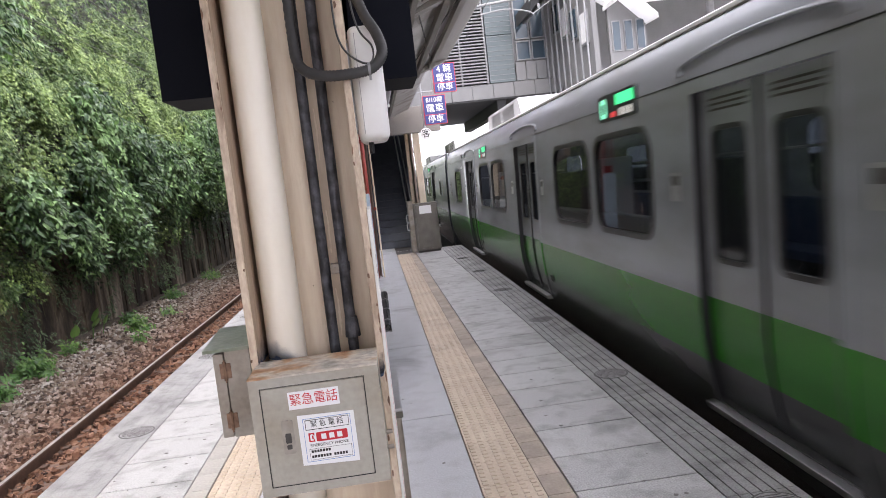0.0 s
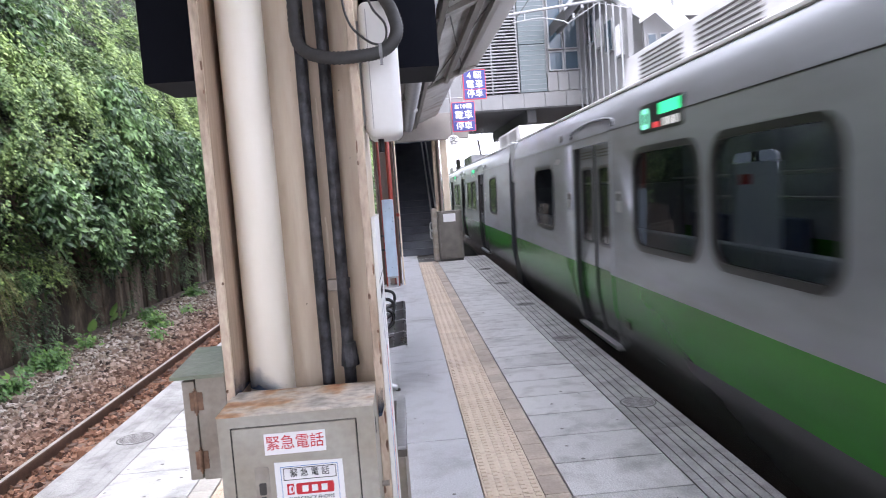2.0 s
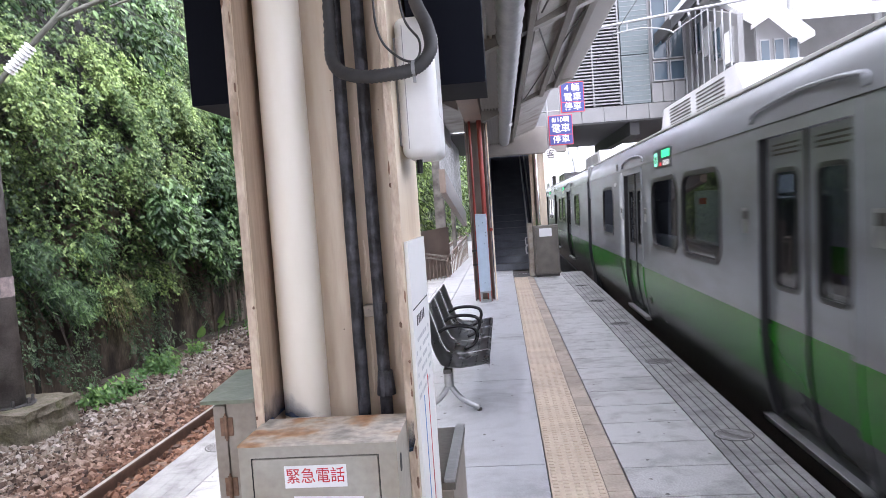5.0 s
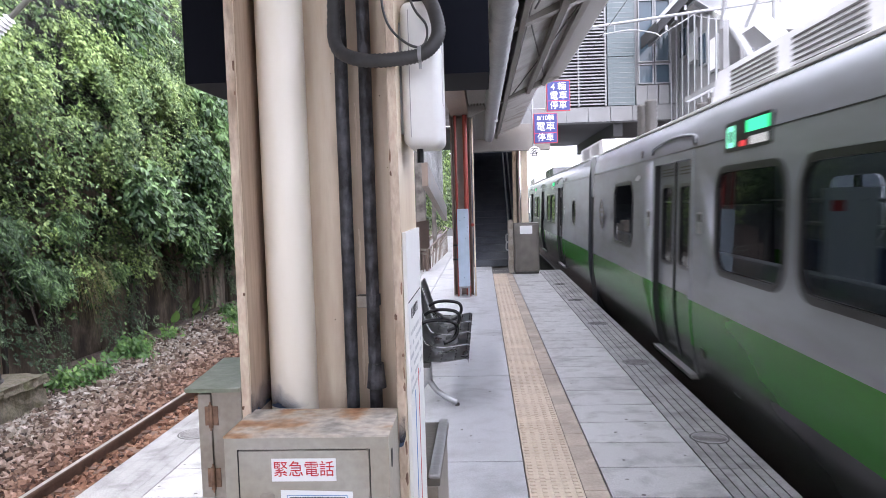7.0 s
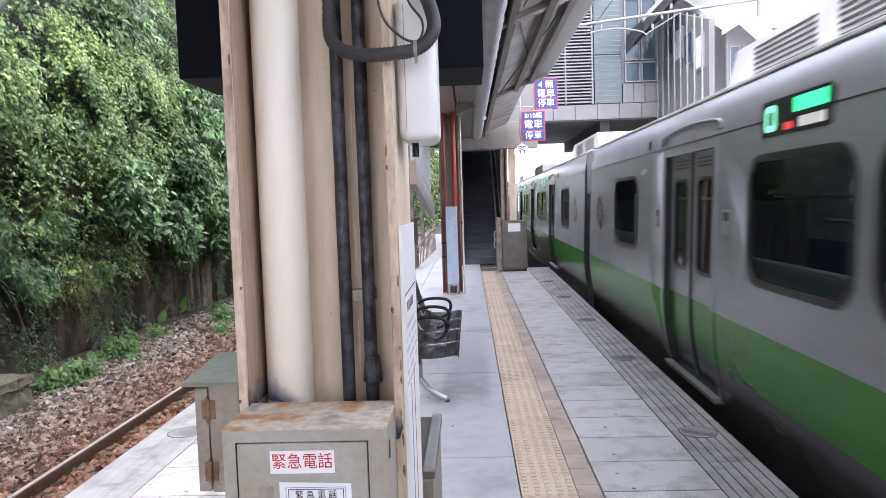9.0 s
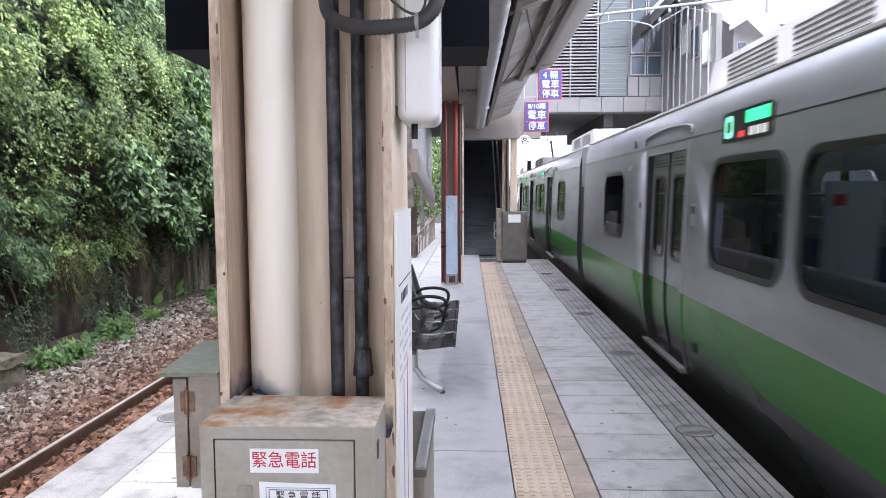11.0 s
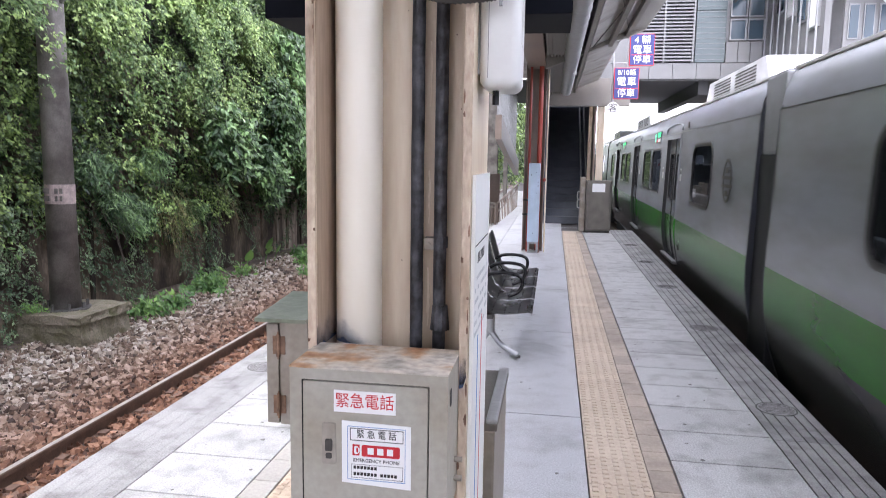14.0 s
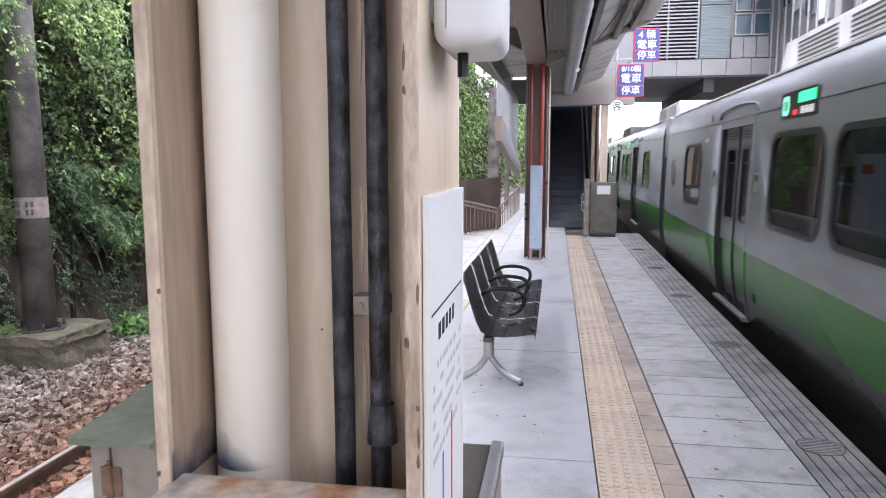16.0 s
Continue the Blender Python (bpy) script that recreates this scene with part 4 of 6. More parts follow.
# ---- canopy, columns, stairs, bridge ----
def h_column(x, y, top, paint, name="canopy_column", label="cream-painted steel H column with chipped edges"):
    ob = thing(name, label, "column", "canopy columns", "structure", at=(x, y, 0))
    w = 0.34
    bm = B()
    bx(bm, 0.0, 0.017, 0.0, w, 0.0, top)
    # stained paint also darkens this flange for the shade in its recess
    part("flange", bm, CREAM_STAINED if paint == CREAM else paint, ob)
    bm = B()
    bx(bm, w - 0.017, w, 0.0, w, 0.0, top)
    part("flange", bm, paint, ob)
    bm = B()
    bx(bm, 0.017, w - 0.017, w / 2 - 0.006, w / 2 + 0.006, 0.0, top)
    part("web", bm, CREAM_STAINED if paint == CREAM else paint, ob)
    return ob


def canopy():
    roof = thing("platform_canopy", "grey steel canopy with sheet soffit, beams and cable trays", "canopy", kind="structure")
    bm = B()
    for s in (1, -1):
        x0, x1, up = (0.95, 1.47, 3.37) if s > 0 else (-0.6, -1.75, 4.02)
        pts = [(x0, 3.12), (x1, up), (x1, up + 0.06), (x0, 3.2)]
        prism(bm, pts, lambda a, b, h: (a, h, b), -10, 11.1 if s > 0 else 16.6)
    prism(bm, [(0.95, 3.12), (1.40, 3.30), (1.40, 3.36), (0.95, 3.2)], lambda a, b, h: (a, h, b), 11.1, 16.6)
    part("roof_sheet", bm, ROOFING, roof, "pale sheet-metal soffit")
    bm = B()
    bx(bm, -0.6, 0.95, -10, 16.6, 3.34, 3.44)
    part("valley_sheet", bm, ROOFING, roof)
    for x in (0.86, -0.55):
        bm = B()
        bx(bm, x, x + 0.05, -10, 16.6, 3.02, 3.34, 0.006)
        part("fascia", bm, CANOPY_STEEL, roof, "long pale fascia")
    # longitudinal ribs of the tray cover
    for j in range(6):
        bm = B()
        bx(bm, 0.36 + 0.045 * j, 0.382 + 0.045 * j, -10, 16.6, 3.0, 3.03)
        part("tray_rib", bm, CANOPY_STEEL, roof)
    bm = B()
    sweep(bm, [(0.70 + 0.006 * math.sin(k), 2.6 + 0.07 * k, 2.99) for k in range(190)], 0.105, 14, True)
    part("flexible_duct", bm, GALV, roof, "silver corrugated duct", smooth=True)
    bm = B()
    bx(bm, 0.35, 0.60, -10, 16.6, 3.03, 3.12)
    part("cable_tray", bm, CANOPY_STEEL, roof)
    bm = B()
    bx(bm, 0.02, 0.32, -10, 16.6, 3.06, 3.34, 0.01)
    part("ridge_beam", bm, BROWN, roof, "brown longitudinal beam")
    for y in (2.0 - 10.4, 2.0, 6.5, 10.85):
        for s in (1, -1):
            bm = B()
            a, b = ((0.34, 2.84), (1.68, 3.36)) if s > 0 else ((0.0, 3.05), (-1.7, 3.94))
            prism(bm, [a, b, (b[0], b[1] + 0.05), (a[0], a[1] + 0.24)], lambda p, q, h, y=y: (p, y + h, q), 0.10, 0.24)
            part("cantilever_beam", bm, CANOPY_STEEL, roof, "tapered cantilever beam")
    for x, z in ((1.20, 3.16), (1.42, 3.27), (-1.2, 3.66)):
        bm = B()
        bx(bm, x, x + 0.06, -10, 11.1 if x > 0 else 16.6, z, z + 0.08)
        part("purlin", bm, CANOPY_STEEL, roof)
    bm = B()
    for y in (2.2, 6.75):
        tube(bm, (0.97, y, 3.1), (1.46, y + 4.1, 3.33), 0.008, 6)
        tube(bm, (1.46, y, 3.33), (0.97, y + 4.1, 3.1), 0.008, 6)
    part("brace_rod", bm, DARK_STEEL, roof)
    bm = B()
    prism(bm, [(1.45, 3.345), (1.70, 3.385), (1.72, 3.40), (1.72, 3.52), (1.45, 3.48)], lambda a, b, h: (a, h, b), -10, 11.1)
    part("edge_gutter", bm, CANOPY_STEEL, roof, "broad brown-grey box gutter along the roof edge")
    cam_ob = thing("security_camera", "small pale dome camera under the canopy", "camera", at=(0.78, 12.2, 2.93))
    bm = B()
    tube(bm, (0, 0, 0), (0, -0.14, -0.02), 0.035, 12)
    part("barrel", bm, WHITE, cam_ob)
    bm = B()
    tube(bm, (0, 0, 0), (0, 0, 0.12), 0.012, 8)
    part("bracket", bm, GALV, cam_ob)


def stairs():
    ob = thing("station_stairs", "dark enclosed stairs climbing to the bridge", "stairs", kind="structure")
    for k in range(22):
        bm = B()
        bx(bm, 0.30, 1.30, 18.0 + 0.27 * k, 18.0 + 0.27 * (k + 1) + 0.02, 0.17 * k - (0.6 if k > 3 else 0), 0.17 * (k + 1), 0.004)
        part("step", bm, DARK_STAIR, ob)
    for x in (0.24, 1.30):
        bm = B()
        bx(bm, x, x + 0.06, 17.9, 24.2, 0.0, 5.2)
        part("side_wall", bm, STAIR_WALL, ob, "side wall coloured dark for the stairwell's shade")
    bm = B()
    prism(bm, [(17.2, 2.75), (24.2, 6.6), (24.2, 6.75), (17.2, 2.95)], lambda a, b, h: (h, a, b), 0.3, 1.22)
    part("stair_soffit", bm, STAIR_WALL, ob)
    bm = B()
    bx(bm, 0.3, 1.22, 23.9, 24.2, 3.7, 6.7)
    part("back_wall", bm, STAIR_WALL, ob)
    for x in (1.16, 1.28):
        bm = B()
        sweep(bm, bend([(x, 17.2, 0.0), (x, 17.2, 0.9), (x, 18.0, 1.05), (x, 22.5, 3.85)], 5), 0.022, 8)
        part("handrail", bm, CHROME, ob, "steel handrail")
    bm = B()
    bx(bm, 0.25, 2.1, 16.7, 16.95, 2.75, 3.35, 0.01)
    part("lintel", bm, CANOPY_STEEL, ob, "pale steel lintel over the stairs")
    bm = B()
    prism(bm, [(17.0, 0.0), (17.3, 0.0), (18.6, 2.9), (17.0, 2.9)], lambda a, b, h: (h, a, b), 1.37, 1.41)
    part("side_screen", bm, BROWN, ob, "brown steel screen beside the stairs")
    for x0, x1, y, mat_ in ((1.44, 1.60, 17.1, CREAM), (1.26, 1.34, 17.3, CREAM_WORN)):
        bm = B()
        bx(bm, x0, x1, y, y + 0.18, 0.0, 3.3, 0.008)
        part("stair_post", bm, mat_, ob, "cream steel post beside the stairs")


def bridge():
    ob = thing("station_bridge", "grey station bridge over the tracks with louvres, panels and windows", "building", kind="structure")
    y = 24.0
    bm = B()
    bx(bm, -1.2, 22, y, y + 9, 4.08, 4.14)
    part("soffit", bm, UNDER, ob, "underside coloured dark for its shade")
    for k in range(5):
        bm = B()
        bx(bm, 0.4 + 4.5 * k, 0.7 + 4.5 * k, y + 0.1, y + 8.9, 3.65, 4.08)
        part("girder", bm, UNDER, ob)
    bm = B()
    bx(bm, 0.2, 22, y + 0.14, y + 9, 4.14, 12)
    part("wall", bm, TILE, ob)
    for k in range(30):
        bm = B()
        bx(bm, 1.2 + 0.72 * k, 1.2 + 0.72 * (k + 1) - 0.012, y, y + 0.14, 4.12, 4.62, 0.006)
        part("fascia_panel", bm, TILE, ob)
    # louvre field
    for k in range(34):
        bm = B()
        bx(bm, 2.9, 4.66, y - 0.04, y + 0.1, 4.68 + 0.105 * k, 4.725 + 0.105 * k)
        part("louvre_blade", bm, LOUVRE, ob)
    for x in (2.9, 3.75, 4.62):
        bm = B()
        bx(bm, x, x + 0.05, y - 0.06, y + 0.1, 4.64, 8.3)
        part("louvre_post", bm, LOUVRE, ob)
    # dark sheet stands in for the shade behind the blades
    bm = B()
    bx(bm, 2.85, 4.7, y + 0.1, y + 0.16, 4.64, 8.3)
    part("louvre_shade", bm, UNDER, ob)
    for i, (x0, x1, z0, z1) in enumerate([(4.72, 5.6, 4.64, 6.2), (4.72, 5.6, 6.22, 8.3)]):
        bm = B()
        bx(bm, x0, x1, y - 0.01, y + 0.12, z0, z1, 0.006)
        part("blue_panel", bm, BLUEGLASS, ob, "pale blue cladding panel")
    for k in range(4):
        bm = B()
        bx(bm, 5.64 + 0.36 * k, 5.98 + 0.36 * k, y + 0.0, y + 0.13, 4.64, 5.25, 0.005)
        part("wall_tile", bm, TILE, ob)
    for x0, z0, z1 in ((5.72, 5.3, 5.95), (5.72, 6.0, 8.0), (6.25, 5.3, 5.95), (6.25, 6.0, 8.0)):
        w = part("window", ring(B(), [(x0, z0), (x0 + 0.5, z0), (x0 + 0.5, z1), (x0, z1)], [(x0 + 0.04, z0 + 0.04), (x0 + 0.46, z0 + 0.04), (x0 + 0.46, z1 - 0.04), (x0 + 0.04, z1 - 0.04)], lambda a, b, h: (a, y + h, b), 0.02, 0.14), GALV, ob)
        bm = B()
        bx(bm, x0 + 0.04, x0 + 0.46, y + 0.10, y + 0.12, z0 + 0.04, z1 - 0.04)
        part("pane", bm, PANE, w)
    # horizontal joints of the blue cladding
    bm = B()
    for k in range(22):
        bx(bm, 4.73, 5.59, y - 0.016, y - 0.009, 4.72 + 0.16 * k, 4.735 + 0.16 * k)
    part("cladding_joint", bm, LOUVRE, ob)
    # wing that comes nearer along the far track
    bm = B()
    bx(bm, 6.9, 13, 19.8, y, 2.4, 2.6)
    part("wing_floor", bm, UNDER, ob)
    bm = B()
    prism(bm, [(19.8, 2.6), (y, 2.6), (y, 7.5), (19.8, 6.2)], lambda a, b, h: (h, a, b), 7.0, 7.15)
    part("wing_wall", bm, TILE, ob)
    for k in range(4):
        ya = 20.1 + 0.95 * k
        top = 5.95 + 0.31 * k
        bm = B()
        bx(bm, 6.95, 7.02, ya, ya + 0.7, top - 0.95, top)
        w = part("window", bm, GALV, ob)
        bm = B()
        bx(bm, 6.93, 6.97, ya + 0.06, ya + 0.64, top - 0.89, top - 0.06)
        part("pane", bm, PANE if k % 2 else SIGN_WHITE, w)
    for k in range(8):
        bm = B()
        ya = 19.6 + 0.62 * k
        tube(bm, (6.75, ya, 2.5), (6.75, ya, 6.25 + 0.20 * k), 0.03, 8)
        part("fence_bar", bm, GALV, ob)
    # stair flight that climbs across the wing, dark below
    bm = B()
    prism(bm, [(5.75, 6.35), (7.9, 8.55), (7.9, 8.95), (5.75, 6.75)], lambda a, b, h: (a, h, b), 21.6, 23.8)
    part("stair_flight", bm, UNDER, ob, "underside of a stair flight, coloured dark for its shade")
    bm = B()
    prism(bm, [(5.70, 6.62), (7.9, 8.87), (7.9, 9.02), (5.70, 6.77)], lambda a, b, h: (a, h, b), 21.5, 21.6)
    part("flight_edge", bm, GALV, ob, "pale edge of the stair flight")
    for k in range(7):
        bm = B()
        x = 5.95 + 0.27 * k
        bx(bm, x, x + 0.07, 21.55, 23.7, 6.42 + 0.276 * k, 6.56 + 0.276 * k)
        part("flight_rib", bm, LOUVRE, ob)
    # white sheet roof behind the train, sloping towards the platform
    bm = B()
    prism(bm, [(24.0, 7.95), (19.9, 6.03), (19.9, 5.93), (24.0, 7.85)], lambda a, b, h: (h, a, b), 7.55, 16)
    part("sheet_roof", bm, SHEET, ob, "white sheet roof")
    bm = B()
    prism(bm, [(24.0, 7.97), (19.85, 6.04), (19.85, 5.86), (24.0, 7.78)], lambda a, b, h: (h, a, b), 7.45, 7.55)
    part("barge_board", bm, SIGN_WHITE, ob)
    # small gable in front of it
    bm = B()
    prism(bm, [(7.35, 5.88), (7.74, 6.15), (8.55, 5.40), (8.55, 5.28), (7.74, 6.02), (7.35, 5.76)], lambda a, b, h: (a, h, b), 18.9, 19.85)
    part("gable_roof", bm, SHEET, ob, "small white gable roof")
    bm = B()
    prism(bm, [(7.42, 5.80), (7.74, 6.02), (8.5, 5.30), (8.5, 2.6), (7.42, 2.6)], lambda a, b, h: (a, h, b), 19.7, 19.8)
    part("gable_wall", bm, TILE, ob)
    for x in (7.5, 7.85, 8.2):
        bm = B()
        bx(bm, x, x + 0.25, 19.66, 19.7, 4.6, 5.45)
        w = part("window", bm, GALV, ob)
        bm = B()
        bx(bm, x + 0.03, x + 0.22, 19.64, 19.66, 4.64, 5.41)
        part("pane", bm, PANE, w)


# ---- things on the near column ----
def near_column():
    col = h_column(0.0, 2.0, 3.2, CREAM)
    bm = B()
    tube(bm, (0.079, 0.115, 0.0), (0.079, 0.115, 3.2), 0.051, 28)
    part("downpipe", bm, PIPE_CREAM, col, "round cream downpipe in the column's recess", smooth=True)
    for x, r in ((0.206, 0.0145), (0.258, 0.0145)):
        bm = B()
        sweep(bm, [(x + 0.0015 * math.sin(3.1 * k), 0.135, 1.05 + 0.12 * k) for k in range(19)], r, 14)
        part("conduit", bm, PIPE_DARK, col, "dark weathered conduit")
    bm = B()
    tube(bm, (0.260, 0.135, 1.35), (0.260, 0.135, 1.375), 0.0155, 14)
    tube(bm, (0.260, 0.135, 1.165), (0.260, 0.135, 1.22), 0.022, 14, 0.017)
    part("coupling", bm, PIPE_DARK, col)
    bm = B()
    bx(bm, 0.222, 0.245, 0.13, 0.16, 1.345, 1.372, 0.002)
    tube(bm, (0.233, 0.126, 1.358), (0.233, 0.14, 1.358), 0.005, 8)
    part("pipe_clamp", bm, DULL, col)
    # inner faces of both flanges: grime, with the recess shade painted in
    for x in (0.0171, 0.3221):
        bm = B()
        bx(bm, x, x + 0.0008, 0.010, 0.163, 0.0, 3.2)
        part("inner_face", bm, GRIME_AND_SHADE, col, "rust-browned paint inside the flange, recess shade painted in")
    # peeled strips beside the conduits
    rng = random.Random(12)
    for x0, z0, z1, w in ((0.226, 1.165, 1.30, 0.005), (0.227, 1.40, 1.52, 0.003), (0.278, 1.2, 1.34, 0.003), (0.228, 1.66, 1.80, 0.003)):
        bm = B()
        n = 12
        left = [(x0 + 0.0015 * rng.uniform(-1, 1), z0 + (z1 - z0) * k / n) for k in range(n + 1)]
        right = [(x0 + w * math.sin(math.pi * (k + 0.3) / (n + 0.6)) * rng.uniform(0.5, 1.0) + 0.0016, z0 + (z1 - z0) * k / n) for k in range(n + 1)]
        prism(bm, left + right[::-1], lambda a, b, h: (a, h, b), 0.1595, 0.1625)
        part("peeled_paint", bm, CREAM, col, "pale strip of peeled paint")
    # chipped front edges
    for x in (-0.0006, 0.3224):
        bm = B()
        bx(bm, x, x + 0.0182, -0.0012, 0.004, 0.0, 3.2, 0.002)
        part("worn_edge", bm, CREAM_WORN, col, "chipped paint along the flange edge")
    bm = B()
    for k in range(20):
        a0, a1 = math.pi * (1.05 + 0.9 * k / 20), math.pi * (1.05 + 0.9 * (k + 1) / 20)
        bm.faces.new([bm.verts.new((0.079 + 0.0518 * math.cos(t), 0.115 + 0.0518 * math.sin(t), z)) for t, z in ((a0, 1.14), (a1, 1.14), (a1, 1.21), (a0, 1.21))])
    part("paint_smear", bm, BLUE_SMEAR, col, "smear of blue-black paint")
    bm = B()
    bx(bm, 0.0175, 0.0180, 0.004, 0.16, 1.14, 1.22)
    part("paint_smear", bm, BLUE_SMEAR, col)
    bm = B()
    rs = random.Random(3)
    prism(bm, [(0.3232 + 0.002 * rs.random(), 1.075 + 0.012 * k) for k in range(7)] + [(0.3395 - 0.005 * rs.random() - (0.004 if k in (0, 6) else 0), 1.075 + 0.012 * k + 0.004 * rs.random()) for k in range(6, -1, -1)], lambda a, b, h: (a, h, b), -0.0022, -0.0016)
    part("paint_smear", bm, BLUE_SMEAR, col)
    # flaked paint along both front edges
    rng = random.Random(9)
    for _ in range(34):
        x0, z0 = rng.choice((0.0, 0.323)), rng.uniform(0.1, 2.6)
        w, h = rng.uniform(0.002, 0.006), rng.uniform(0.004, 0.022)
        cx = x0 + rng.choice((0.0015, 0.0155))
        bm = B()
        pts = [(min(max(cx + w * rng.uniform(0.5, 1) * math.cos(math.tau * k / 8), x0 - 0.0005), x0 + 0.0172), z0 + h * rng.uniform(0.5, 1) * math.sin(math.tau * k / 8)) for k in range(8)]
        prism(bm, pts, lambda a, b, q: (a, q, b), -0.0018, -0.0008)
        part("paint_chip", bm, CHIP, col, "brown chip in the paint")
    bm = B()
    for _ in range(12):
        x, z = rng.uniform(0.13, 0.31), rng.uniform(1.2, 2.0)
        bx(bm, x, x + rng.uniform(0.001, 0.0025), 0.1615, 0.1635, z, z + rng.uniform(0.001, 0.003))
    part("rust_spot", bm, RAIL_SIDE, col)


def phone_box():
    ob = thing("emergency_phone_box", "grey enamelled emergency phone box with a rusty top", "phone box", at=(0, 0, 0))
    x0, x1, y0, y1, z0, z1 = 0.013, 0.322, 1.857, 2.03, 0.855, 1.149
    bm = B()
    shape(bm, [(x0, z0), (x1, z0), (x1, z1), (x0, z1)], [[(0.037, 0.877), (0.287, 0.877), (0.287, 1.123), (0.037, 1.123)]], lambda a, b: (a, y0, b))
    part("box_front", bm, ENAMEL, ob)
    for a in ((x0, x0 + 0.002, y0 + 0.0005, y1, z0, z1 - 0.004), (x1 - 0.002, x1, y0 + 0.0005, y1, z0, z1 - 0.004), (x0 + 0.002, x1 - 0.002, y0 + 0.0005, y1, z0, z0 + 0.002), (x0 + 0.002, x1 - 0.002, y1 - 0.002, y1, z0 + 0.002, z1 - 0.004)):
        bm = B()
        bx(bm, *a)
        part("box_panel", bm, ENAMEL, ob)
    bm = B()
    bx(bm, x0 - 0.001, x1 + 0.001, y0 - 0.002, y1, z1 - 0.004, z1, 0.0012)
    part("box_top", bm, RUST, ob, "rust-stained sheet top")
    bm = B()
    bx(bm, 0.030, 0.294, y0 + 0.006, y0 + 0.01, 0.870, 1.130)
    part("box_rebate", bm, INK, ob)
    bm = B()
    bx(bm, 0.0395, 0.2845, y0 - 0.0015, y0 + 0.008, 0.8795, 1.1205, 0.002)
    door = part("box_door", bm, ENAMEL, ob, "flush grey door")
    bm = B()
    prism(bm, rounded(0.078, 0.106, 0.957, 1.040, 0.005), lambda a, b, h: (a, h, b), y0 - 0.0035, y0)
    part("latch_plate", bm, DULL, door, "flush steel latch")
    bm = B()
    prism(bm, rounded(0.085, 0.099, 0.984, 1.008, 0.003), lambda a, b, h: (a, h, b), y0 - 0.0055, y0 - 0.003)
    prism(bm, rounded(0.086, 0.098, 0.969, 0.980, 0.003), lambda a, b, h: (a, h, b), y0 - 0.0055, y0 - 0.003)
    part("latch_lever", bm, DARK_STEEL, door)
    bm = B()
    bx(bm, 0.102, 0.223, y0 - 0.0030, y0 - 0.0012, 1.0635, 1.1065)
    st = part("red_title_label", bm, SIGN_WHITE, door, "white label with red lettering")
    words("title_lettering", "緊急電話", 0.0315, RED_INK, st, pose(0.1625, y0 - 0.0034, 1.085) @ FRONT, 0.92)
    bm = B()
    prism(bm, [(0.1175, 1.047), (0.2525, 1.043), (0.2535, 0.917), (0.118, 0.923)], lambda a, b, h: (a, h, b), y0 - 0.0030, y0 - 0.0012)
    lab = part("instruction_label", bm, SIGN_WHITE, door, "white paper label in a plastic sleeve")
    y = y0 - 0.0034

    def frame_line(a0, a1, b0, b1, w, material):
        part("label_line", ring(B(), [(a0, b0), (a1, b0), (a1, b1), (a0, b1)], [(a0 + w, b0 + w), (a1 - w, b0 + w), (a1 - w, b1 - w), (a0 + w, b1 - w)], lambda a, b, h: (a, y + h, b), 0, 0.0004), material, lab)

    frame_line(0.129, 0.2425, 0.930, 1.037, 0.0009, BLUE_INK)
    frame_line(0.134, 0.2385, 1.0085, 1.0335, 0.0013, INK)
    words("label_lettering", "緊 急 電 話", 0.0178, INK, lab, pose(0.186, y, 1.0215) @ FRONT, 0.92)
    bm = B()
    prism(bm, rounded(0.157, 0.232, 0.978, 1.001, 0.004), lambda a, b, h: (a, y + h, b), 0, 0.0004)
    part("red_plate", bm, RED_INK, lab)
    bm = B()
    for k in range(3):
        bx(bm, 0.169 + 0.019 * k, 0.181 + 0.019 * k, y - 0.0007, y - 0.0002, 0.983, 0.996)
    part("number_bar", bm, SIGN_WHITE, lab)
    bm = B()
    bx(bm, 0.139, 0.153, y, y + 0.0004, 0.979, 1.001)
    part("red_plate", bm, RED_INK, lab)
    bm = B()
    ring(bm, rounded(0.1425, 0.1505, 0.982, 0.998, 0.003), rounded(0.1465, 0.153, 0.985, 0.995, 0.003), lambda a, b, h: (a, y + h, b), -0.0006, -0.0002)
    part("handset_icon", bm, SIGN_WHITE, lab)
    words("label_lettering", "EMERGENCY PHONE", 0.0098, INK, lab, pose(0.186, y, 0.9695) @ FRONT, 1.0)
    frame_line(0.137, 0.238, 0.934, 0.9615, 0.0006, INK)
    bm = B()
    for a0, a1, b0 in ((0.141, 0.182, 0.952), (0.141, 0.186, 0.939), (0.194, 0.228, 0.939)):
        k = a0
        while k < a1:
            bx(bm, k, k + 0.0052, y, y + 0.0004, b0, b0 + 0.0062)
            k += 0.0068
    part("small_print_bar", bm, INK, lab)
    bm = B()
    for z in (0.90, 0.94):
        tube(bm, (x1, 1.96, z), (x1 + 0.016, 1.96, z), 0.006, 10)
    bx(bm, 0.02, 0.31, 2.0, 2.02, 0.83, 0.86)
    part("mounting_bolt", bm, DULL, ob)
    bm = B()
    prism(bm, rounded(1.885, 1.905, 1.075, 1.11, 0.008), lambda a, b, h: (h, a, b), x1, x1 + 0.0008)
    part("cable_hole", bm, INK, ob)


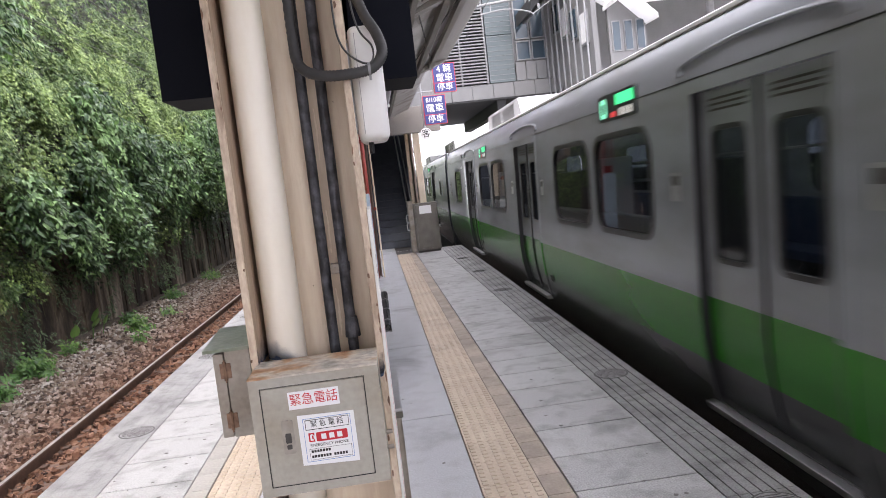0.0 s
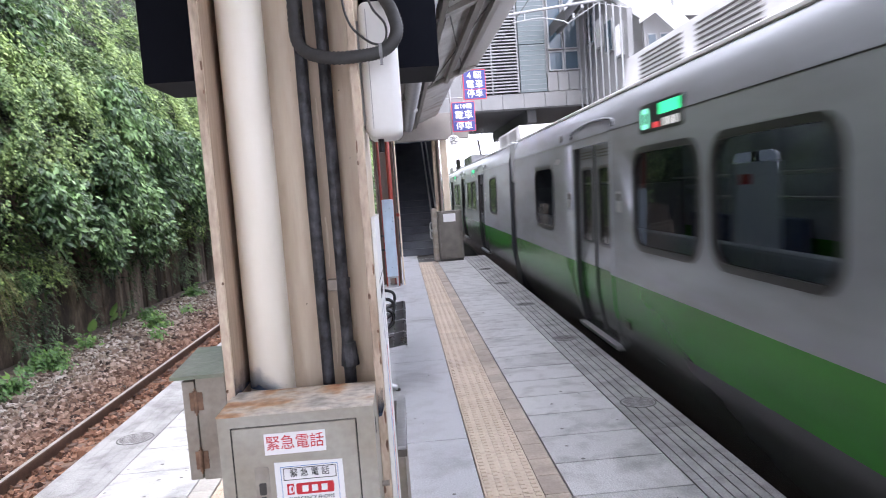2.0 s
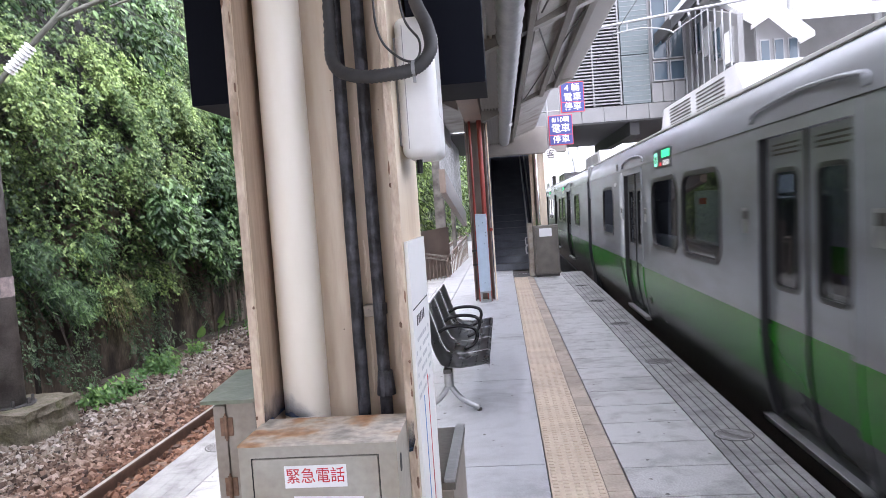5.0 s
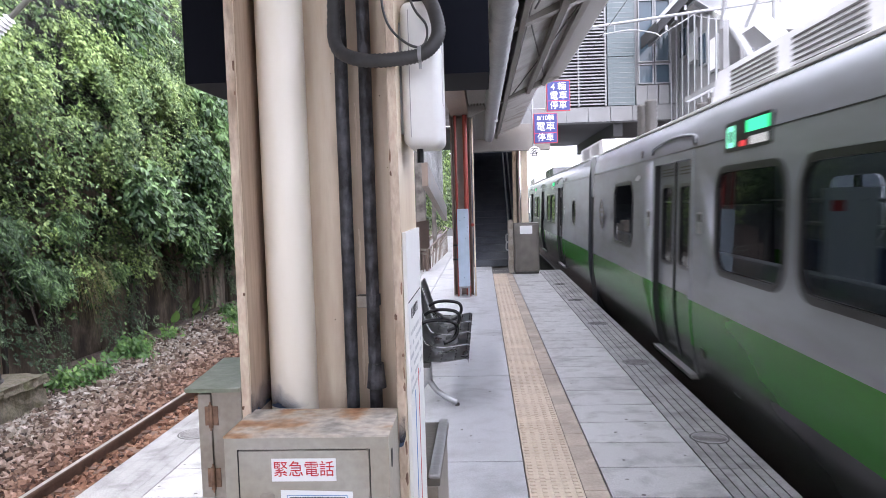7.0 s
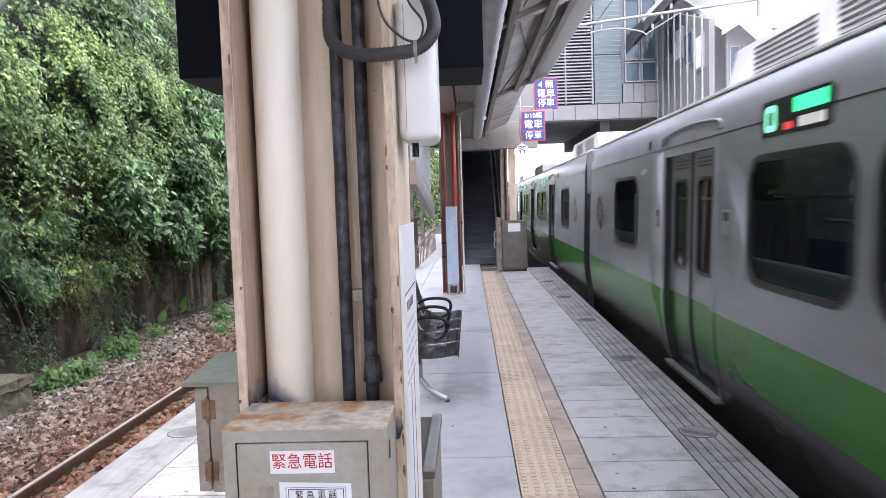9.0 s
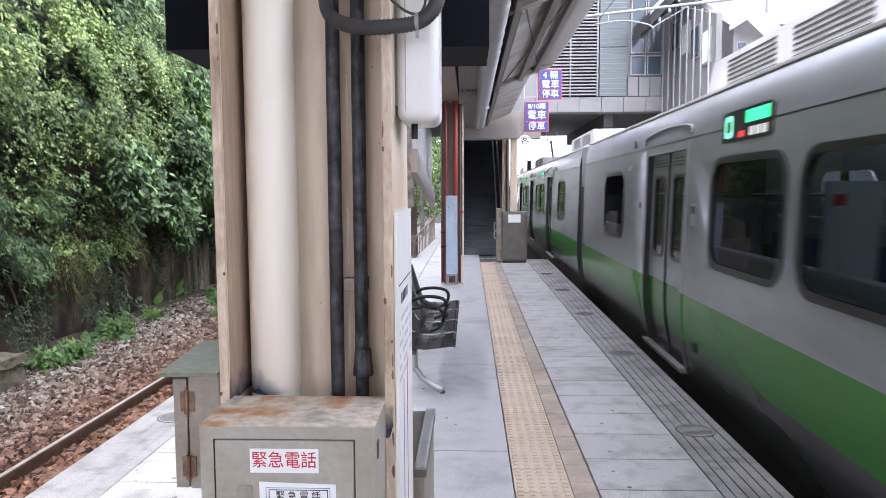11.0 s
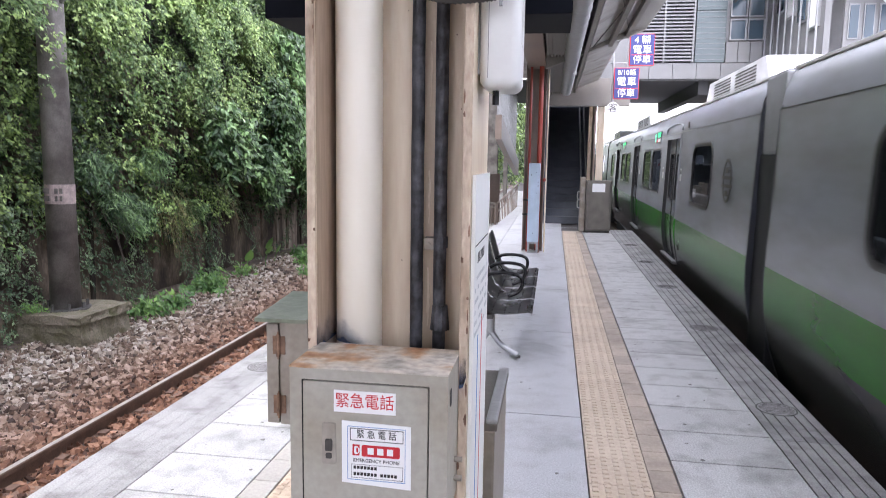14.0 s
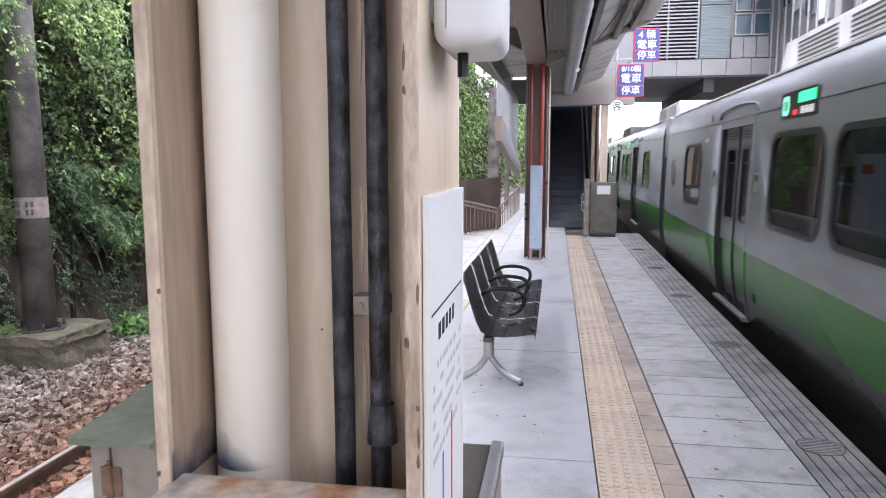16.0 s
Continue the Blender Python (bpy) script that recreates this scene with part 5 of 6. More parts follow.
def side_box():
    ob = thing("switch_box", "small steel switch box with a green sloping lid", "switch box")
    bm = B()
    bx(bm, -0.066, -0.002, 2.002, 2.2, 0.968, 1.196, 0.003)
    part("box_body", bm, DULL, ob)
    bm = B()
    bx(bm, -0.095, -0.0685, 2.002, 2.2, 0.970, 1.190, 0.002)
    part("box_door", bm, DULL, ob, "hinged steel door at the side")
    bm = B()
    prism(bm, [(1.985, 1.198), (1.985, 1.206), (2.21, 1.222), (2.21, 1.214)], lambda a, b, h: (h, a, b), -0.114, 0.0)
    part("box_lid", bm, GREEN_LID, ob, "sloping moss-green lid")
    for z in (1.145, 1.014):
        bm = B()
        tube(bm, (-0.067, 1.997, z - 0.024), (-0.067, 1.997, z + 0.024), 0.0045, 10)
        bx(bm, -0.08, -0.052, 1.999, 2.0015, z - 0.02, z + 0.02, 0.001)
        tube(bm, (-0.067, 1.997, z - 0.03), (-0.067, 1.997, z + 0.03), 0.002, 8)
        part("hinge", bm, CHIP, ob, "rusty steel hinge")


def alarm_box():
    ob = thing("alarm_light", "white rounded plastic lamp housing on the column's side", "lamp housing")
    bm = B()
    bx(bm, 0.345, 0.428, 2.06, 2.22, 1.690, 1.99)
    bmesh.ops.bevel(bm, geom=bm.edges[:], offset=0.02, segments=5, profile=0.5, affect="EDGES")
    part("housing", bm, WHITE, ob, smooth=True)
    bm = B()
    bx(bm, 0.362, 0.3635, 2.0592, 2.0605, 1.71, 1.97)
    part("seam", bm, GALV, ob)
    bm = B()
    bx(bm, 0.4275, 0.4290, 2.09, 2.17, 1.78, 1.96)
    part("lens_strip", bm, PORCELAIN, ob, "frosted strip")
    bm = B()
    bx(bm, 0.340, 0.346, 2.08, 2.20, 1.72, 1.95)
    part("back_plate", bm, GALV, ob)
    bm = B()
    tube(bm, (0.375, 2.12, 1.66), (0.375, 2.12, 1.692), 0.007, 8)
    part("cable_gland", bm, BLACK, ob)


def monitor():
    ob = thing("train_display", "black back of a hanging train information display", "display")
    bm = B()
    prism(bm, [(-0.19, 2.25), (-0.004, 2.25), (-0.004, 2.36), (0.352, 2.36), (0.352, 2.25), (0.531, 2.25), (0.531, 2.50), (-0.19, 2.50)], lambda a, b, h: (a, b, h), 1.872, 2.36)
    part("case", bm, SCREEN_BACK, ob)
    bm = B()
    bx(bm, -0.17, 0.511, 2.50, 2.503, 1.89, 2.34)
    part("screen", bm, plain("dark_screen", (0.01, 0.012, 0.02), 0.15), ob)
    for x in (-0.06, 0.42):
        bm = B()
        tube(bm, (x, 2.42, 2.36), (x, 2.42, 3.1), 0.018, 10)
        part("hanger", bm, CANOPY_STEEL, ob)


def hose():
    ob = thing("cable_hose", "grey corrugated cable hose looping from the conduit", "hose")
    pts = bend([(0.205, 2.12, 2.45), (0.203, 2.11, 2.2), (0.204, 2.09, 2.0), (0.215, 2.05, 1.90), (0.27, 2.01, 1.862), (0.345, 1.985, 1.855), (0.40, 1.985, 1.865), (0.428, 1.99, 1.90), (0.42, 2.02, 1.955), (0.395, 2.08, 2.02), (0.37, 2.14, 2.12)], 16)
    bm = B()
    sweep(bm, pts, 0.0145, 14, True)
    part("hose", bm, RUBBER, ob)
    bm = B()
    sweep(bm, bend([(0.39, 2.10, 2.03), (0.36, 2.14, 2.10), (0.34, 2.2, 2.3)], 6), 0.006, 8)
    sweep(bm, bend([(0.395, 2.11, 2.03), (0.37, 2.16, 2.10), (0.352, 2.2, 2.3)], 6), 0.006, 8)
    part("cable", bm, BLACK, ob)
    bm = B()
    sweep(bm, bend([(0.325, 1.995, 2.25), (0.318, 1.99, 2.02), (0.328, 1.985, 1.93), (0.365, 1.98, 1.885), (0.398, 1.982, 1.878), (0.405, 2.0, 1.92), (0.37, 2.02, 1.99), (0.35, 2.05, 2.2)], 10), 0.0026, 6)
    part("thin_wire", bm, RUBBER, ob, "thin grey wire")
    bm = B()
    ring(bm, [(0.0165 * math.cos(k), 0.0165 * math.sin(k)) for k in [math.tau * i / 16 for i in range(16)]], [(0.0142 * math.cos(k), 0.0142 * math.sin(k)) for k in [math.tau * i / 16 for i in range(16)]], lambda a, b, h: (0.388 + h, 1.985 + a, 1.862 + b), 0.0, 0.007)
    bx(bm, 0.389, 0.395, 1.98, 1.99, 1.835, 1.848)
    part("cable_tie", bm, GALV, ob, "pale cable tie")


def notice_board():
    ob = thing("notice_board", "white notice board with blue and red lines", "notice board")
    bm = B()
    bx(bm, 0.3415, 0.3475, 2.02, 2.325, 0.55, 1.512, 0.0015)
    part("panel", bm, BOARD, ob)
    part("edge_frame", ring(B(), [(2.018, 0.548), (2.327, 0.548), (2.327, 1.514), (2.018, 1.514)], [(2.026, 0.556), (2.319, 0.556), (2.319, 1.506), (2.026, 1.506)], lambda a, b, h: (h, a, b), 0.3412, 0.3488), BOARD, ob)
    bm = B()
    bx(bm, 0.3476, 0.3480, 2.04, 2.31, 1.365, 1.368)
    for y in (2.09, 2.12, 2.15, 2.18, 2.21):
        bx(bm, 0.3476, 0.3480, y, y + 0.018, 1.325, 1.347)
    part("print_bar", bm, INK, ob)
    bm = B()
    rb = random.Random(8)
    for k in range(6):
        z = 1.29 - 0.024 * k
        y = 2.05
        while y < 2.29:
            w = rb.uniform(0.012, 0.045)
            if rb.random() < 0.8:
                bx(bm, 0.3476, 0.3479, y, min(y + w, 2.30), z, z + 0.009)
            y += w + 0.008
    part("small_print_bar", bm, FAINT, ob)
    bm = B()
    bx(bm, 0.3476, 0.3480, 2.12, 2.13, 0.60, 1.16)
    part("blue_line", bm, BLUE_INK, ob)
    bm = B()
    bx(bm, 0.3476, 0.3480, 2.20, 2.21, 0.60, 1.19)
    part("red_line", bm, RED_INK, ob)


def steel_bin():
    ob = thing("litter_bin", "stainless steel bin with a rolled top edge", "bin", at=(0, 0, 0))
    bm = B()
    bx(bm, -0.10, 0.366, 2.47, 2.96, 0.02, 0.80, 0.006)
    part("bin_body", bm, STEEL, ob)
    bm = B()
    bx(bm, -0.105, 0.372, 2.465, 2.966, 0.80, 0.822, 0.004)
    part("bin_lid", bm, CABINET, ob, "darker recessed lid")
    bm = B()
    bx(bm, 0.340, 0.372, 2.465, 2.966, 0.821, 0.834, 0.005)
    part("rolled_edge", bm, CHROME, ob)
    bm = B()
    bx(bm, -0.08, 0.34, 2.49, 2.94, 0.0, 0.02)
    part("foot", bm, DARK_STEEL, ob)


# ---- bench ----
def bench():
    ob = thing("waiting_bench", "row of four black perforated steel seats on silver legs", "bench", at=(0, 0, 0))
    y0, w = 5.86, 0.58
    prof = [(0.375, 0.355), (0.372, 0.385), (0.35, 0.392), (0.27, 0.378), (0.16, 0.366), (0.06, 0.372), (0.005, 0.40), (-0.03, 0.47), (-0.065, 0.58), (-0.10, 0.70), (-0.125, 0.775), (-0.14, 0.785)]
    for k in range(4):
        bm = B()
        a = y0 + w * k + 0.012
        b = a + w - 0.03
        top = [[bm.verts.new((x, y, z)) for y in (a, (a + b) / 2, b)] for x, z in prof]
        for i, v in enumerate(top):
            v[1].co.z -= 0.006
        for p, q in zip(top, top[1:]):
            for j in range(2):
                bm.faces.new((p[j], p[j + 1], q[j + 1], q[j])).smooth = True
        bmesh.ops.solidify(bm, geom=bm.faces[:], thickness=0.012)
        seat = part("seat_shell", bm, BENCH, ob)
        bm = B()
        for i in range(1, 6):
            x, z = prof[i]
            for j in range(9):
                yy = a + 0.05 + (b - a - 0.1) * j / 8
                bx(bm, x - 0.006, x + 0.006, yy - 0.006, yy + 0.006, z + 0.0005 - 0.004, z + 0.0005)
        tagged(part("perforation", bm, INK, seat), kind="stuff")
    for k in range(5):
        y = y0 + w * k
        if k not in (0, 4):
            bm = B()
            sweep(bm, bend([(-0.05, y, 0.55), (0.02, y, 0.59), (0.14, y, 0.60), (0.25, y, 0.575), (0.275, y, 0.51), (0.24, y, 0.44), (0.16, y, 0.40)], 5), 0.016, 8)
            part("armrest", bm, BENCH, ob)
    for y in (y0 + 0.13, y0 + 4 * w - 0.13):
        bm = B()
        sweep(bm, bend([(0.05, y, 0.345), (0.05, y, 0.24), (0.05, y, 0.20)], 4), 0.038, 10)
        sweep(bm, bend([(0.05, y, 0.22), (0.12, y, 0.12), (0.20, y, 0.06), (0.275, y, 0.022)], 5), 0.023, 10)
        sweep(bm, bend([(0.05, y, 0.22), (-0.02, y, 0.12), (-0.10, y, 0.06), (-0.18, y, 0.022)], 5), 0.023, 10)
        leg = part("leg", bm, CHROME, ob, "silver cast leg", smooth=True)
        for x in (0.275, -0.18):
            bm = B()
            tube(bm, (x, y, 0.0), (x, y, 0.018), 0.02, 10)
            part("foot_pad", bm, DARK_STEEL, leg)
    bm = B()
    bx(bm, 0.02, 0.08, y0 + 0.02, y0 + 4 * w - 0.02, 0.325, 0.36, 0.004)
    part("seat_beam", bm, DARK_STEEL, ob)


# ---- further along the platform ----
def second_column():
    col = h_column(0.0, 12.6, 3.2, BROWN, label="brown steel H column with red fire pipes")
    bm = B()
    tube(bm, (0.255, 12.45 - 12.6, 0.0), (0.255, 12.45 - 12.6, 3.1), 0.04, 14)
    part("fire_pipe", bm, RED_PIPE, col, "red fire main")
    bm = B()
    tube(bm, (0.09, 12.5 - 12.6, 0.0), (0.09, 12.5 - 12.6, 3.1), 0.022, 10)
    part("fire_pipe", bm, RED_PIPE, col)
    bm = B()
    tube(bm, (0.375, 12.5 - 12.6, 0.0), (0.375, 12.5 - 12.6, 3.1), 0.014, 8)
    part("pale_pipe", bm, CREAM, col)
    bm = B()
    tube(bm, (0.35, 12.4 - 12.6, 1.22), (0.35, 12.33 - 12.6, 1.22), 0.03, 12)
    part("valve_wheel", bm, RED_PIPE, col, "red valve")
    bm = B()
    for z in (0.62, 0.86):
        bx(bm, 0.0, 0.1, -0.14, -0.10, z, z + 0.03)
    part("pipe_strap", bm, DARK_STEEL, col)
    ob = thing("blue_pipe_guard", "pale blue steel guard box on a short stand", "guard box")
    bm = B()
    bx(bm, 0.095, 0.285, 12.28, 12.42, 0.19, 1.49, 0.008)
    part("guard", bm, PALE_BLUE, ob)
    rng = random.Random(5)
    for _ in range(6):
        bm = B()
        z, x = rng.uniform(0.3, 1.4), rng.uniform(0.12, 0.26)
        bx(bm, x, x + 0.012, 12.277, 12.28, z, z + 0.012)
        part("bolt", bm, DARK_STEEL, ob)
    bm = B()
    ring(bm, [(0.10, 0.0), (0.28, 0.0), (0.28, 0.19), (0.10, 0.19)], [(0.135, 0.035), (0.245, 0.035), (0.245, 0.16), (0.135, 0.16)], lambda a, b, h: (a, h, b), 12.29, 12.41)
    part("stand", bm, GALV, ob)
    h_column(0.0, 2.0 - 10.6, 3.2, CREAM)


def control_cabinet():
    ob = thing("control_cabinet", "stainless control cabinet with a white notice and side handles", "cabinet")
    bm = B()
    bx(bm, 1.20, 1.745, 16.0, 16.35, 0.05, 1.12, 0.012)
    part("cabinet_body", bm, CABINET, ob)
    bm = B()
    bx(bm, 1.245, 1.715, 15.985, 16.0, 0.09, 1.085, 0.012)
    door = part("cabinet_door", bm, CABINET, ob)
    bm = B()
    bx(bm, 1.33, 1.60, 15.981, 15.985, 0.88, 1.06)
    part("white_notice", bm, SIGN_WHITE, door, "white paper notice")
    bm = B()
    bx(bm, 1.22, 1.73, 16.03, 16.32, 0.0, 0.05)
    part("plinth", bm, DARK_STEEL, ob)
    bm = B()
    bx(bm, 1.08, 1.195, 16.05, 16.5, 0.02, 1.19, 0.01)
    part("side_case", bm, DULL, ob, "darker case at the side")
    for z in (0.62, 0.80):
        bm = B()
        sweep(bm, bend([(1.08, 16.03, z - 0.08), (1.03, 16.03, z - 0.07), (1.03, 16.03, z + 0.07), (1.08, 16.03, z + 0.08)], 4), 0.014, 8)
        part("handle", bm, CHROME, ob, "chrome handle")


def stop_sign(x0, x1, z0, z1, y, lines, label):
    ob = thing("stop_position_sign", label, "sign", "stop position signs")
    bm = B()
    bx(bm, x0, x1, y, y + 0.08, z0, z1, 0.004)
    part("sign_case", bm, SIGN_RED, ob, "red rim")
    bm = B()
    bx(bm, x0 + 0.011, x1 - 0.011, y - 0.004, y, z0 + 0.011, z1 - 0.011)
    face = part("sign_face", bm, NAVY, ob)
    bm = B()
    bx(bm, x0 + 0.018, x1 - 0.018, y - 0.006, y - 0.004, z0 + 0.195, z0 + 0.205)
    part("sign_divider", bm, SIGN_RED, face)
    cx = (x0 + x1) / 2
    for text, z, s in lines:
        words("sign_lettering", text, s, SIGN_WHITE, face, pose(cx, y - 0.006, z) @ FRONT)
    bm = B()
    tube(bm, (x0 - 0.02, y + 0.04, z0 - 0.05), (x0 - 0.02, y + 0.04, 4.0), 0.02, 8)
    tube(bm, (x0 - 0.02, y + 0.04, 3.42), (1.44, y + 0.04, 3.42), 0.014, 8)
    part("sign_post", bm, GALV, ob)
    return ob


def round_sign(x, y, z):
    ob = thing("round_sign", "round white sign with one black character", "sign")
    bm = B()
    tube(bm, (x, y, z), (x, y + 0.03, z), 0.135, 28)
    disc = part("disc", bm, SIGN_WHITE, ob)
    words("sign_lettering", "客", 0.20, INK, disc, pose(x, y - 0.002, z) @ FRONT)
    bm = B()
    sweep(bm, bend([(x, y + 0.02, z + 0.1), (x, y + 0.02, z + 0.4), (x, y + 0.1, z + 0.48), (x, 16.74, z + 0.48)], 4), 0.012, 8)
    part("hanger", bm, GALV, ob)


def catenary_pole():
    x, y = -6.1, 9.2
    ob = thing("catenary_pole", "dark concrete catenary pole with a pale number band", "pole", at=(x, y, 0))
    bm = B()
    tube(bm, (0, 0, -0.58), (-0.02, 0, 7.5), 0.195, 28, 0.15)
    part("shaft", bm, POLE, ob, smooth=True)
    bm = B()
    tube(bm, (0, 0, 0.86), (0, 0, 1.12), 0.190, 28, 0.1885)
    band = part("number_band", bm, mat("pale_pink_band", (0.34, 0.27, 0.25), 0.7, var=0.25, scale=12, other=(0.18, 0.15, 0.14)), ob, "faded pinkish number band")
    for a in (-2.05, -1.75, -1.15, -0.85):
        for z in (0.90, 1.0):
            bm = B()
            bx(bm, 0.190 * math.cos(a) - 0.02, 0.190 * math.cos(a) + 0.02, 0.190 * math.sin(a) - 0.012, 0.190 * math.sin(a) + 0.004, z, z + 0.07)
            part("number_bar", bm, POLE, band)
    bm = B()
    for k in range(8):
        a = math.tau * k / 8
        tube(bm, (0.27 * math.cos(a), 0.27 * math.sin(a), -0.6), (0.27 * math.cos(a), 0.27 * math.sin(a), -0.49), 0.02, 6)
    tube(bm, (0, 0, -0.6), (0, 0, -0.57), 0.32, 20)
    part("base_flange", bm, DARK_STEEL, ob, "bolted base flange")
    pl = thing("pole_plinth", "mossy concrete plinth of the pole", "plinth")
    bm = B()
    bx(bm, -6.75, -5.54, 8.72, 9.75, -1.3, -0.66)
    bmesh.ops.subdivide_edges(bm, edges=bm.edges[:], cuts=11, use_grid_fill=True)
    for v in bm.verts:
        v.co += 0.05 * noise.noise_vector(v.co * 3.1) + 0.03 * noise.noise_vector(v.co * 9)
    part("block", bm, PLINTH, pl)
    bm = B()
    bx(bm, -6.78, -5.50, 8.69, 9.78, -0.70, -0.58)
    bmesh.ops.subdivide_edges(bm, edges=bm.edges[:], cuts=13, use_grid_fill=True)
    for v in bm.verts:
        v.co += 0.035 * noise.noise_vector(v.co * 4.3 + Vector((7, 0, 0))) + 0.025 * noise.noise_vector(v.co * 13)
        v.co.z = min(v.co.z, -0.575)
    part("cap", bm, PLINTH, pl, "crumbling mossy cap with broken edges")
    weed(-6.35, 8.85, -0.6, 0.2, 240, 71, FERN, 0.05)
    # cantilever arm with its insulator
    arm = ob
    bm = B()
    tube(bm, (0.15, 0, 3.5), (0.55, 0, 3.85), 0.035, 10)
    part("bracket", bm, ARM, arm)
    bm = B()
    a, b = Vector((0.45, 0, 3.75)), Vector((0.80, 0, 4.06))
    rows = []
    axis = (b - a).normalized()
    turn_ = axis.to_track_quat("Z", "Y")
    for k in range(19):
        r = 0.083 if k % 2 else 0.045
        rows.append([bm.verts.new(a.lerp(b, k / 18) + turn_ @ Vector((r * math.cos(math.tau * j / 16), r * math.sin(math.tau * j / 16), 0))) for j in range(16)])
    for p, q in zip(rows, rows[1:]):
        for j in range(16):
            bm.faces.new((p[j], p[(j + 1) % 16], q[(j + 1) % 16], q[j]))
    part("insulator", bm, PORCELAIN, arm, "white ribbed insulator")
    bm = B()
    tube(bm, b, (1.95, 0, 5.05), 0.035, 10)
    tube(bm, (1.15, 0, 4.36), (3.2, 0, 4.95), 0.03, 10)
    tube(bm, (1.9, 0, 4.45), (2.6, 0, 4.62), 0.015, 8)
    part("arm_tube", bm, ARM, arm)
    bm = B()
    for zx, zz in ((3.1, 4.75), (3.05, 5.6)):
        tube(bm, (zx - 0.4, -30, zz), (zx - 0.4, 60, zz), 0.008, 6)
    tube(bm, (0.7, -20, 4.7), (1.0, 60, 6.5), 0.008, 6)
    part("contact_wire", bm, DARK_STEEL, arm)


def right_catenary():
    ob = thing("catenary_gantry", "grey overhead line portal with cantilevers over the train", "catenary", at=(0, 0, 0))
    bm = B()
    tube(bm, (8.62, 20.5, -1.2), (8.62, 20.5, 9.6), 0.075, 16)
    tube(bm, (8.62, 20.5, 7.0), (8.62, 20.5, 9.6), 0.13, 16)
    part("mast", bm, GALV, ob)
    bm = B()
    tube(bm, (11.0, 20.8, -1.2), (11.0, 20.8, 9.6), 0.11, 16)
    part("mast", bm, GALV, ob)
    bm = B()
    tube(bm, (8.6, 20.5, 6.85), (3.5, 20.5, 6.33), 0.04, 10)
    tube(bm, (8.6, 20.5, 7.2), (5.75, 20.5, 7.45), 0.035, 10)
    tube(bm, (5.75, 20.5, 7.45), (5.2, 20.5, 7.62), 0.022, 8)
    part("arm_tube", bm, GALV, ob)
    bm = B()
    sweep(bm, bend([(3.9, 20.5, 6.12), (4.7, 20.5, 6.22), (5.35, 20.5, 6.12), (5.55, 20.5, 6.0)], 5), 0.022, 8)
    tube(bm, (5.5, 20.5, 6.02), (6.6, 20.5, 6.66), 0.014, 8)
    tube(bm, (4.3, 20.5, 6.18), (4.3, 20.5, 6.42), 0.02, 8)
    part("steady_arm", bm, GALV, ob)
    for z in (7.15, 6.85):
        bm = B()
        sweep(bm, [(8.75 + 0.055 * k, 20.5, z + 0.012 * k) for k in range(22)], 0.10, 12, True)
        part("insulator", bm, CLAY if z > 7 else PORCELAIN, ob, "ribbed insulator")
        bm = B()
        tube(bm, (9.9, 20.5, z + 0.26), (11.0, 20.8, z + 0.5), 0.02, 8)
        part("insulator_rod", bm, GALV, ob)
    bm = B()
    for x, z in ((3.9, 6.05), (3.9, 7.5)):
        tube(bm, (x, -20, z), (x, 110, z), 0.007, 6)
    part("contact_wire", bm, DARK_STEEL, ob)


